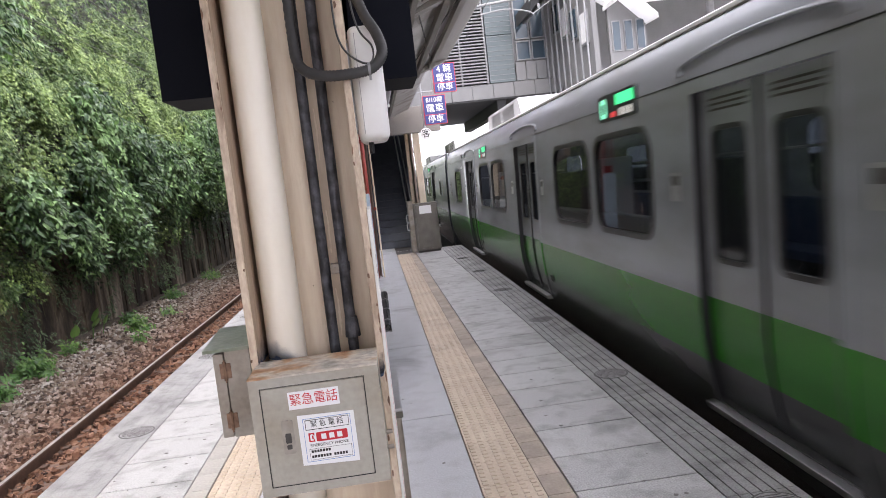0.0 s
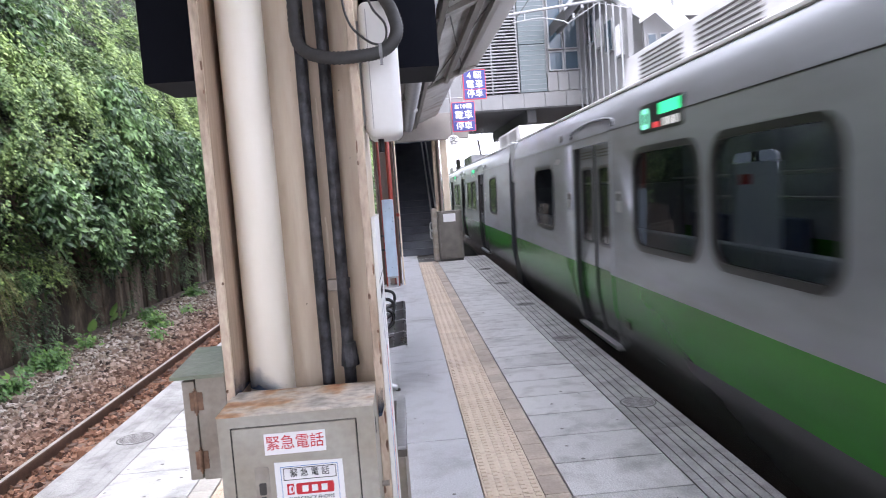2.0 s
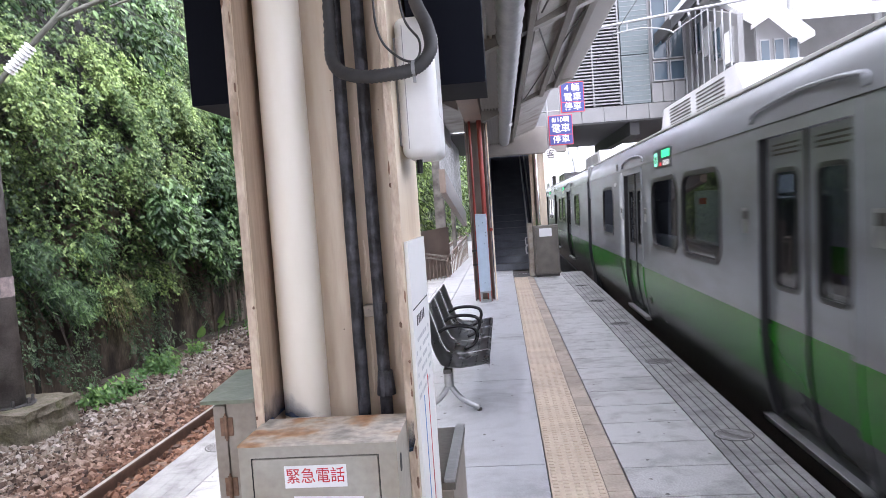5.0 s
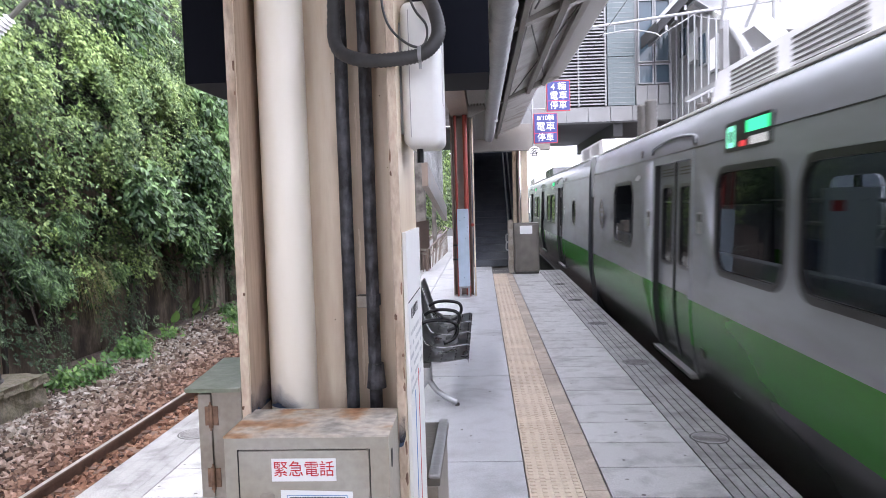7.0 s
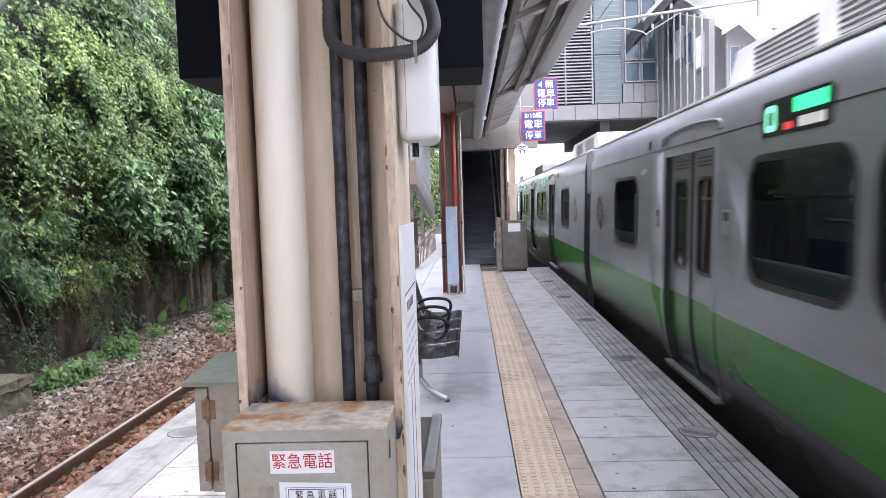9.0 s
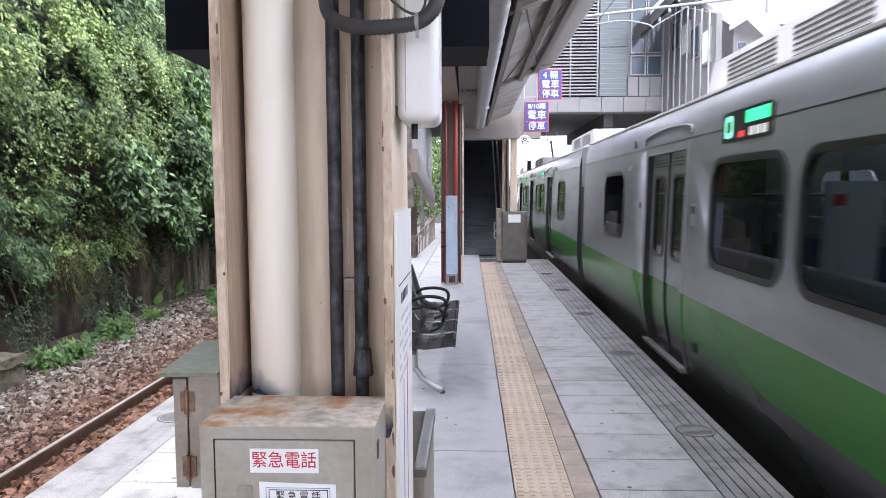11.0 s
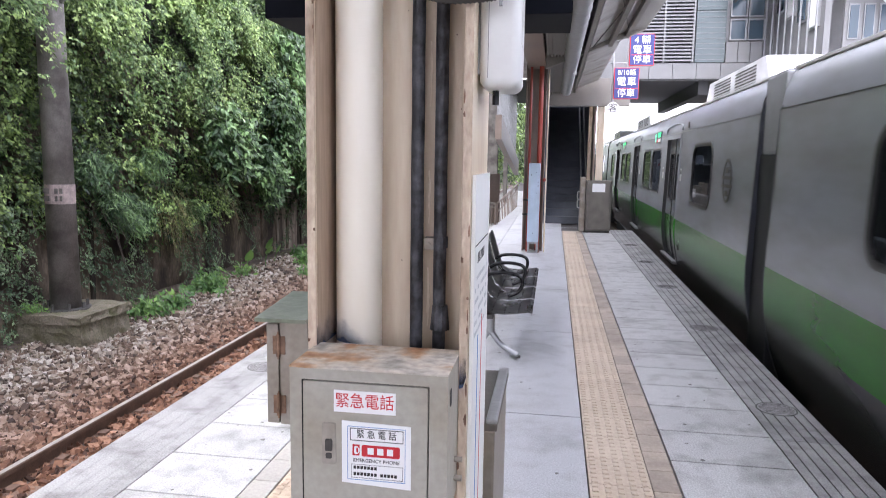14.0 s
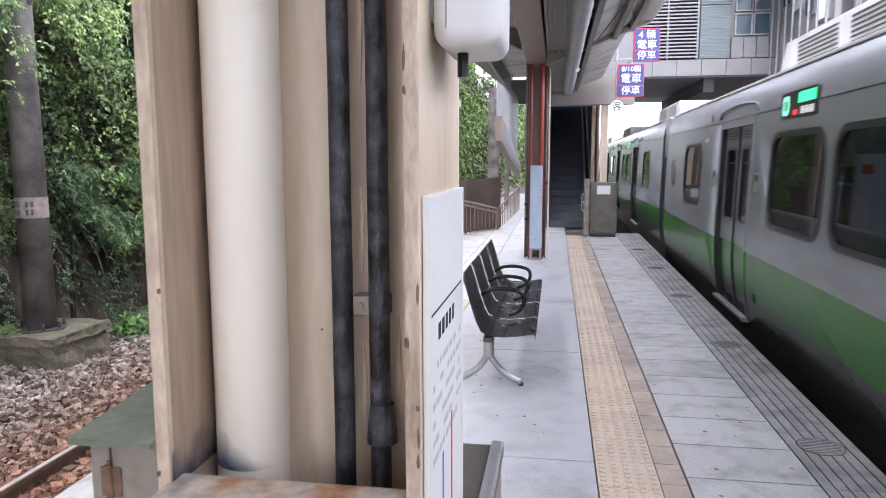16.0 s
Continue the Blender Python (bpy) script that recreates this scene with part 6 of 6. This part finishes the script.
def ramp_rails():
    """The left side beyond the second column: a ramp with railings and a stair flank."""
    ob = thing("ramp_railing", "grey-brown steel railing with a sheet screen", "railing")
    p, q = Vector((-1.60, 15.7, 0)), Vector((-0.84, 17.25, 0))
    for lift in (0.79, 0.70):
        bm = B()
        tube(bm, p + Vector((0, 0, lift)), q + Vector((0, 0, lift - 0.30)), 0.02, 8)
        part("handrail", bm, DULL, ob)
    for k in range(12):
        bm = B()
        c = p.lerp(q, k / 11)
        tube(bm, c + Vector((0, 0, -0.02)), c + Vector((0, 0, 0.76 - 0.30 * k / 11)), 0.011, 6)
        part("picket", bm, BROWN, ob)
    for c in (p, q):
        bm = B()
        tube(bm, c, c + Vector((0, 0, 0.80 if c is p else 0.52)), 0.032, 10)
        part("post", bm, BROWN, ob)
    bm = B()
    for u, w, h in ((Vector((-1.70, 16.2, 0)), Vector((-1.45, 16.5, 0)), 1.12), (Vector((-1.45, 16.5, 0)), Vector((-0.80, 17.9, 0)), 1.14)):
        vs = [bm.verts.new(v) for v in (u + Vector((0, 0, 0.0)), w, w + Vector((0, 0, h + 0.06)), u + Vector((0, 0, h)))]
        bm.faces.new(vs)
    bmesh.ops.solidify(bm, geom=bm.faces[:], thickness=0.02)
    part("sheet_screen", bm, BROWN, ob, "plain grey-brown sheet screen")
    for k in range(15):
        bm = B()
        y = 17.4 + 0.45 * k
        tube(bm, (-0.80 + 0.01 * k, y, 0.0), (-0.80 + 0.01 * k, y, 0.5 + 0.018 * k), 0.014, 6)
        part("picket", bm, BROWN, ob)
    for z0, z1 in ((0.5, 0.75), (0.30, 0.55)):
        bm = B()
        tube(bm, (-0.80, 17.4, z0), (-0.66, 23.7, z1), 0.02, 8)
        part("rail_bar", bm, BROWN, ob)
    st = thing("far_stair_flank", "grey stair flank with slatted side under the bridge", "stairs")
    bm = B()
    prism(bm, [(20, 2.1), (30, 0.9), (30, 1.5), (20, 2.75)], lambda a, b, h: (h, a, b), -1.12, -0.95)
    part("string", bm, BROWN, st, "dark brown stair string")
    for k in range(26):
        bm = B()
        y = 20.1 + 0.38 * k
        z = 2.7 - 0.122 * (y - 20)
        bx(bm, -1.10, -1.06, y, y + 0.07, z, z + 2.6)
        part("slat", bm, GALV, st)
    for x0, x1 in ((-1.88, -1.52), (-1.30, -1.16)):
        bm = B()
        bx(bm, x0, x1, 26.0, 26.3, -1.4, 4.1, 0.01)
        part("pier", bm, POLE, st, "grey concrete pier under the bridge")
    sg = thing("round_sign", "round white hanging sign with one black character", "sign")
    bm = B()
    tube(bm, (-1.66, 16.2, 2.78), (-1.66, 16.23, 2.78), 0.135, 24)
    d = part("disc", bm, SIGN_WHITE, sg)
    words("sign_lettering", "客", 0.20, INK, d, pose(-1.66, 16.198, 2.78) @ FRONT)
    bm = B()
    tube(bm, (-1.66, 16.22, 2.9), (-1.66, 16.22, 3.97), 0.012, 6)
    part("hanger", bm, GALV, sg)
    hs = thing("left_stop_sign", "navy hanging sign over the empty track's platform edge", "sign")
    bm = B()
    bx(bm, -1.22, -0.86, 9.0, 9.08, 2.55, 3.2, 0.004)
    case = part("sign_case", bm, NAVY, hs)
    words("sign_lettering", "電", 0.2, SIGN_WHITE, case, pose(-0.98, 8.995, 3.0) @ FRONT)
    words("sign_lettering", "停", 0.2, SIGN_WHITE, case, pose(-0.98, 8.995, 2.72) @ FRONT)
    bm = B()
    tube(bm, (-1.04, 9.04, 3.2), (-1.04, 9.04, 3.7), 0.015, 8)
    part("hanger", bm, GALV, hs)


# ---- the train ----
HOOD = mat("gangway_hood", (0.34, 0.355, 0.38), 0.4, 0.2, var=0.15, scale=4, other=(0.25, 0.26, 0.28))
DOORS = (5.2, 10.75, 16.3)
PAIRS = ((6.5, 7.8), (7.95, 9.25), (12.25, 13.55), (13.7, 15.0))
WIN_Z = (0.98, 1.79)


def side_at(a, b, h=0.0):
    return Vector((h, a, b))


def outward(ob):
    """Turns a pane's face to the platform."""
    if ob.data.polygons[0].normal.x > 0:
        ob.data.flip_normals()
    return ob


def tuck_in(car):
    """The lower body curves in below the green band; above it the side leans inwards."""
    for ob in [c for child in car.children for c in (child, *child.children)]:
        me = ob.data
        if min(v.co.x for v in me.vertices) > 0.2 or ob.name.startswith("gangway"):
            continue
        if min(v.co.z for v in me.vertices) < 0.6:
            bm = B()
            bm.from_mesh(me)
            for z in (0.75, 0.6, 0.45, 0.3, 0.15, 0.0, -0.2):
                bmesh.ops.bisect_plane(bm, geom=bm.verts[:] + bm.edges[:] + bm.faces[:], plane_co=(0, 0, z), plane_no=(0, 0, 1))
            if ob.name.startswith("car_side"):
                for k in range(1, 43):
                    bmesh.ops.bisect_plane(bm, geom=bm.verts[:] + bm.edges[:] + bm.faces[:], plane_co=(0, 0.5 * k, 0), plane_no=(0, 1, 0))
            if ob.name.startswith(("car_side", "door_leaf")):
                for f in bm.faces:
                    f.smooth = True
            bm.to_mesh(me)
            bm.free()
        for v in me.vertices:
            if v.co.x < 0.6:
                v.co.x += 0.24 * (0.6 - v.co.z) ** 2 if v.co.z < 0.6 else 0.03 * min(v.co.z - 0.6, 1.7)


def window_unit(car, a0, a1, z0, z1, r, inner_bits):
    out, inn = rounded(a0, a1, z0, z1, r), rounded(a0 + 0.045, a1 - 0.045, z0 + 0.045, z1 - 0.045, r - 0.03)
    w = part("window", ring(B(), out, inn, side_at, -0.006, 0.03), TRAIN_TRIM, car, "black rubber-edged window")
    bm = B()
    bm.faces.new([bm.verts.new(side_at(a, b, 0.012)) for a, b in inn])
    g = outward(part("pane", bm, TRAIN_GLASS, w))
    g.visible_shadow = False
    return w


def door_unit(car, c):
    for s in (-1, 1):
        a0, a1 = (c - 0.64, c - 0.006) if s < 0 else (c + 0.006, c + 0.64)
        w0, w1 = a0 + 0.12, a1 - 0.12
        hole = rounded(w0, w1, 0.92, 1.70, 0.08, 4)
        bm = B()
        shape(bm, [(a0, 0.06), (a1, 0.06), (a1, 1.90), (a0, 1.90)], [hole], lambda a, b: (0.05, a, b))
        leaf = part("door_leaf", bm, LIVERY, car, "sliding door leaf")
        inn = rounded(w0 + 0.028, w1 - 0.028, 0.948, 1.672, 0.055, 4)
        part("door_window_seal", ring(B(), hole, inn, side_at, 0.042, 0.07), TRAIN_TRIM, leaf)
        bm = B()
        bm.faces.new([bm.verts.new(side_at(a, b, 0.058)) for a, b in inn])
        g = outward(part("door_pane", bm, TRAIN_GLASS, leaf))
        g.visible_shadow = False
        bm = B()
        for z in (1.78, 1.81, 1.84):
            bx(bm, 0.044, 0.05, w0, w1, z, z + 0.012)
        part("door_grille", bm, DARK_STEEL, leaf)
    bm = B()
    bx(bm, 0.034, 0.052, c - 0.009, c + 0.009, 0.06, 1.90)
    part("door_seal", bm, TRAIN_TRIM, car)
    part("door_frame", ring(B(), [(c - 0.72, 0.02), (c + 0.72, 0.02), (c + 0.72, 1.97), (c - 0.72, 1.97)], [(c - 0.65, 0.06), (c + 0.65, 0.06), (c + 0.65, 1.90), (c - 0.65, 1.90)], side_at, -0.008, 0.06), LIVERY, car)
    for a in (c - 0.655, c + 0.635):
        bm = B()
        bx(bm, -0.004, 0.055, a, a + 0.02, 0.06, 1.90)
        part("door_gap", bm, TRAIN_TRIM, car)
    bm = B()
    bx(bm, -0.07, 0.05, c - 0.66, c + 0.66, 0.005, 0.05, 0.006)
    part("door_step", bm, CHROME, car, "bright door sill")
    # rain channel above the door
    bm = B()
    sweep(bm, bend([(-0.004, c - 0.78, 2.02), (0.0, c - 0.70, 2.09), (0.012, c, 2.13), (0.0, c + 0.70, 2.09), (-0.004, c + 0.78, 2.02)], 5), 0.012, 6)
    part("rain_channel", bm, LIVERY, car)


def end_mark(car, c):
    """The operator's round mark, as plain bars and arcs."""
    m = part("end_mark", ring(B(), [(c + 0.19 * math.cos(k), 1.36 + 0.23 * math.sin(k)) for k in [math.tau * i / 28 for i in range(28)]], [(c + 0.155 * math.cos(k), 1.36 + 0.195 * math.sin(k)) for k in [math.tau * i / 28 for i in range(28)]], side_at, -0.002, 0.002), DARK_STEEL, car, "dark round mark of bars and arcs")
    bm = B()
    for z0, z1, h in ((1.29, 1.325, 0.24), (1.375, 1.41, 0.24), (1.44, 1.5, 0.07), (1.2, 1.26, 0.07)):
        bx(bm, -0.0025, 0.001, c - h, c + h, z0, z1)
    part("mark_bar", bm, DARK_STEEL, m)


def display(car, a0, a1):
    bm = B()
    prism(bm, rounded(a0, a1, 1.88, 2.09, 0.03), lambda a, b, h: (h, a, b), -0.004, 0.02)
    s = part("destination_display", bm, BLACK, car, "lit destination display")
    bm = B()
    bx(bm, -0.0055, -0.004, a0 + 0.05, a0 + 0.42, 1.99, 2.07)
    part("display_line", bm, LED_GREEN, s)
    for k in range(3):
        bm = B()
        bx(bm, -0.0055, -0.004, a0 + 0.08 + 0.1 * k, a0 + 0.15 + 0.1 * k, 1.905, 1.96)
        part("display_line", bm, LED_WHITE, s)
    bm = B()
    bx(bm, -0.0055, -0.004, a0 + 0.44, a0 + 0.54, 1.905, 1.945)
    part("display_line", bm, LED_RED, s)
    part("display_symbol", ring(B(), rounded(a1 - 0.2, a1 - 0.05, 1.91, 2.06, 0.03), rounded(a1 - 0.165, a1 - 0.085, 1.945, 2.025, 0.02), side_at, -0.0055, -0.004), LED_CYAN, s)


def roof_unit(car, c, n):
    bm = B()
    prism(bm, [(c - 1.9, 2.40), (c - 1.6, 2.80), (c + 1.6, 2.80), (c + 1.9, 2.40)], lambda a, b, h: (h, a, b), 0.62, 2.15)
    u = part("roof_unit", bm, TRAIN_ROOF, car, "pale roof-mounted cooling unit")
    bm = B()
    for i in range(2):
        for k in range(6):
            a = c - 1.2 + 1.35 * i
            bx(bm, 0.612, 0.62, a, a + 1.05, 2.52 + 0.042 * k, 2.535 + 0.042 * k)
    part("louvre", bm, DARK_STEEL, u)


def pantograph(car, c):
    for x in (0.6, 1.45, 2.2):
        for y in (c + 1.5, c + 2.0):
            bm = B()
            sweep(bm, [(x, y, 2.40 + 0.03 * k) for k in range(19)], 0.09, 12, True)
            part("roof_insulator", bm, DARK_STEEL, car, "dark ribbed roof insulator")
    bm = B()
    for x in (0.9, 2.0):
        bx(bm, x - 0.03, x + 0.03, c - 0.8, c + 0.8, 2.80, 2.86)
    bx(bm, 0.9, 2.0, c - 0.03, c + 0.03, 2.80, 2.86)
    tube(bm, (1.45, c - 0.5, 2.74), (1.45, c + 0.7, 3.7), 0.045, 10)
    tube(bm, (1.3, c + 0.7, 3.7), (1.1, c - 0.45, 4.75), 0.025, 8)
    tube(bm, (1.6, c + 0.7, 3.7), (1.8, c - 0.45, 4.75), 0.025, 8)
    tube(bm, (0.75, c - 0.45, 4.75), (2.15, c - 0.45, 4.75), 0.03, 8)
    tube(bm, (0.75, c - 0.45, 4.75), (0.6, c - 0.45, 4.6), 0.025, 8)
    tube(bm, (2.15, c - 0.45, 4.75), (2.3, c - 0.45, 4.6), 0.025, 8)
    part("pantograph", bm, GALV, car, "raised grey pantograph")


def build_car(kind):
    car = thing("train_car", "grey commuter train car with a green band and tinted windows", "train car", "cars of the train")
    L = CAR
    e0, e1 = 0.30, L - 0.30
    near_round = kind == "round"
    wins = [(a, b, *WIN_Z, 0.19) for a, b in PAIRS]
    wins.append((2.15, 2.75, 1.08, 1.62, 0.22) if near_round else (2.15, 3.45, *WIN_Z, 0.19))
    wins.append((L - 3.45, L - 2.15, *WIN_Z, 0.19))
    holes = [rounded(a, b, z0, z1, r) for a, b, z0, z1, r in wins]
    holes += [[(c - 0.70, 0.03), (c + 0.70, 0.03), (c + 0.70, 1.96), (c - 0.70, 1.96)] for c in DOORS]
    bm = B()
    shape(bm, [(e0, -0.75), (e1, -0.75), (e1, 1.98), (e0, 1.98)], holes, lambda a, b: (0.0, a, b))
    part("car_side", bm, LIVERY, car)
    # upper side, cant rail and roof as one swept profile
    prof = [(0.004, 1.986), (0.012, 2.07), (0.028, 2.15), (0.052, 2.23), (0.082, 2.29)]
    roof = [(0.082, 2.29), (0.105, 2.33), (0.19, 2.37), (0.42, 2.41), (0.85, 2.44), (1.45, 2.46), (2.05, 2.44), (2.48, 2.41), (2.71, 2.37), (2.83, 2.29)]
    for name, pts, material in (("cant_panel", prof, LIVERY), ("car_roof", roof, TRAIN_ROOF)):
        bm = B()
        rows = [[bm.verts.new((x, y, z)) for x, z in pts] for y in (e0, L / 2, e1)]
        for a, b in zip(rows, rows[1:]):
            for k in range(len(pts) - 1):
                bm.faces.new((a[k], a[k + 1], b[k + 1], b[k])).smooth = True
        part(name, bm, material, car)
    bm = B()
    bx(bm, 0.07, 0.13, e0, e1, 2.295, 2.32, 0.004)
    part("gutter", bm, TRAIN_ROOF, car)
    bm = B()
    bx(bm, -0.002, 0.012, e0, e1, 1.979, 1.987)
    part("seam", bm, TRAIN_TRIM, car)
    bm = B()
    shape(bm, [(e0, -0.75), (e1, -0.75), (e1, 2.29), (e0, 2.29)], [rounded(a, b, z0, z1, r) for a, b, z0, z1, r in wins], lambda a, b: (2.9, a, b))
    part("car_side", bm, LIVERY, car)
    for y in (e0, e1):
        bm = B()
        prism(bm, [(0.0, -0.75), (2.9, -0.75), (2.9, 2.0), (2.83, 2.27), (2.48, 2.39), (0.42, 2.39), (0.085, 2.27), (0.0, 1.99)], lambda a, b, h, y=y: (a, y + h, b), -0.02, 0.02)
        part("car_end", bm, CAR_END, car, "dark navy end wall")
    bm = B()
    bx(bm, 0.06, 2.85, -0.28, 0.28, -0.6, 1.62)
    part("gangway", bm, TRAIN_DARK, car, "dark gangway between the cars")
    bm = B()
    bx(bm, 0.07, 2.8, -0.29, 0.29, 1.62, 2.30, 0.03)
    part("gangway_hood", bm, HOOD, car, "pale hood over the gangway")
    # inside
    bm = B()
    bx(bm, 0.1, 2.85, e0 + 0.05, e1 - 0.05, -0.02, 0.03)
    bx(bm, 0.1, 2.85, e0 + 0.05, e1 - 0.05, 2.15, 2.18)
    part("interior_floor", bm, TRAIN_IN, car)
    # unseen glowing strip under the ceiling, added to brighten the windows
    bm = B()
    bx(bm, 1.30, 1.50, e0 + 0.6, e1 - 0.6, 2.12, 2.15)
    part("ceiling_tube", bm, INTERIOR_GLOW, car, "added glowing strip that brightens the car's inside")
    for a0, a1 in ((6.1, 9.9), (11.6, 15.4), (1.2, 4.3), (17.2, 20.3)):
        bm = B()
        bx(bm, 2.3, 2.75, a0, a1, 0.35, 0.45, 0.02)
        bx(bm, 2.65, 2.78, a0, a1, 0.45, 0.95, 0.02)
        bx(bm, 0.12, 0.5, a0, a1, 0.35, 0.45, 0.02)
        part("bench_seat", bm, SEAT_BLUE, car)
        bm = B()
        bx(bm, 0.10, 0.20, a0, a1, 0.55, 1.12, 0.02)
        part("seat_back", bm, TRAIN_PANEL, car)
        for a in ((a0 + a1) / 2 + 0.02,):
            bm = B()
            bx(bm, 0.13, 0.42, a, a + 0.05, 0.3, 1.60, 0.01)
            panel = part("screen_panel", bm, TRAIN_PANEL, car, "pale draught screen")
            bm = B()
            bx(bm, 0.16, 0.23, a - 0.004, a, 1.47, 1.53)
            part("red_notice", bm, SIGN_RED, panel, "small red notice")
        for a in (a0, a1 - 0.04):
            bm = B()
            bx(bm, 0.15, 0.55, a, a + 0.04, 0.3, 1.5, 0.01)
            part("seat_end", bm, TRAIN_IN, car, "grey seat end")
        bm = B()
        for x, z in ((0.62, 1.52), (0.62, 1.36), (2.3, 1.5)):
            tube(bm, (x, a0 + 0.2, z), (x, a1 - 0.2, z), 0.014, 6)
        part("grab_bar", bm, CHROME, car)
    for a, b, z0, z1, r in wins:
        bm = B()
        bm.faces.new([bm.verts.new((2.895, p, q)) for p, q in rounded(a, b, z0, z1, r)])
        outward(part("rear_pane", bm, REAR_GLASS, car)).visible_shadow = False
        window_unit(car, a, b, z0, z1, r, True)
    for c in DOORS:
        door_unit(car, c)
    for c in DOORS:
        for s in (-1, 1):
            bm = B()
            a = c + s * 0.92
            prism(bm, rounded(a - 0.07, a + 0.07, 1.27, 1.45, 0.02), lambda p, q, h: (h, p, q), -0.003, 0.002)
            m = part("button_panel", bm, GALV, car, "grey square panel beside the door")
            bm = B()
            bx(bm, -0.005, -0.003, a - 0.05, a + 0.05, 1.37, 1.43)
            part("button_field", bm, DARK_STEEL, m)
    for a, z in [(c - 1.02, 0.31) for c in DOORS] + [(3.94, 2.06), (L - 3.94, 2.06)]:
        bm = B()
        bx(bm, -0.012, 0.0, a - 0.04, a + 0.04, z - 0.04, z + 0.04, 0.004)
        part("socket", bm, DARK_STEEL, car)
    display(car, 13.95, 14.8)
    display(car, 6.72, 7.57)
    roof_unit(car, 4.1, 0)
    roof_unit(car, L - 6.3, 1)
    if kind == "panto":
        pantograph(car, L - 3.4)
    bm = B()
    bx(bm, 0.25, 2.65, 3.0, L - 3.0, -1.1, -0.5)
    part("underframe", bm, TRAIN_DARK, car)
    for c in (3.2, L - 3.2):
        for a in (c - 1.05, c + 1.05):
            bm = B()
            for x in (0.92, 1.98):
                tube(bm, (x - 0.06, a, -0.62), (x + 0.06, a, -0.62), 0.43, 24)
            tube(bm, (0.7, a, -0.62), (2.2, a, -0.62), 0.07, 10)
            part("wheelset", bm, RAIL_SIDE, car)
    tuck_in(car)
    return car


KINDS = ["plain", "round", "panto", "plain", "panto", "round", "plain", "panto", "plain", "plain", "plain"]
CARS = []


def train():
    made = {}
    for k, kind in enumerate(KINDS):
        if kind in made:
            CARS.append(copy_thing(made[kind], Matrix.Identity(4)))
        else:
            made[kind] = build_car(kind)
            CARS.append(made[kind])
    for k in (0, 2, 4, 5, 8):
        end_mark(CARS[k], CAR - 1.25)
    for k in (1, 6, 8):
        end_mark(CARS[k], 1.25)


def motions():
    lean = -math.degrees(math.atan(DRIFT))
    for k, car in enumerate(CARS):
        rows = []
        for i, run in enumerate(TRAVEL):
            y = (k - 1) * CAR - run
            rows.append((0.5 * i, pose(SIDE + DRIFT * (y - 4.5), y, 0, 0, 0, lean)))
        walk(car, rows)


ground()
tracks()
hillside()
platform()
canopy()
stairs()
bridge()
near_column()
phone_box()
side_box()
alarm_box()
monitor()
hose()
notice_board()
steel_bin()
bench()
second_column()
control_cabinet()
stop_sign(1.59, 2.06, 2.74, 3.33, 14.8, [("8/10輛", 3.235, 0.125), ("電車", 3.06, 0.19), ("停車", 2.845, 0.17)], "navy stop sign for long trains, red rim, hung from the canopy")
stop_sign(1.86, 2.32, 3.37, 3.96, 14.8, [("4 輛", 3.84, 0.17), ("電車", 3.66, 0.18), ("停車", 3.475, 0.17)], "navy stop sign for short trains, red rim, hung from the canopy")
round_sign(1.70, 16.2, 2.66)
catenary_pole()
right_catenary()
ramp_rails()
train()
greenery()
stones()
paving()
motions()
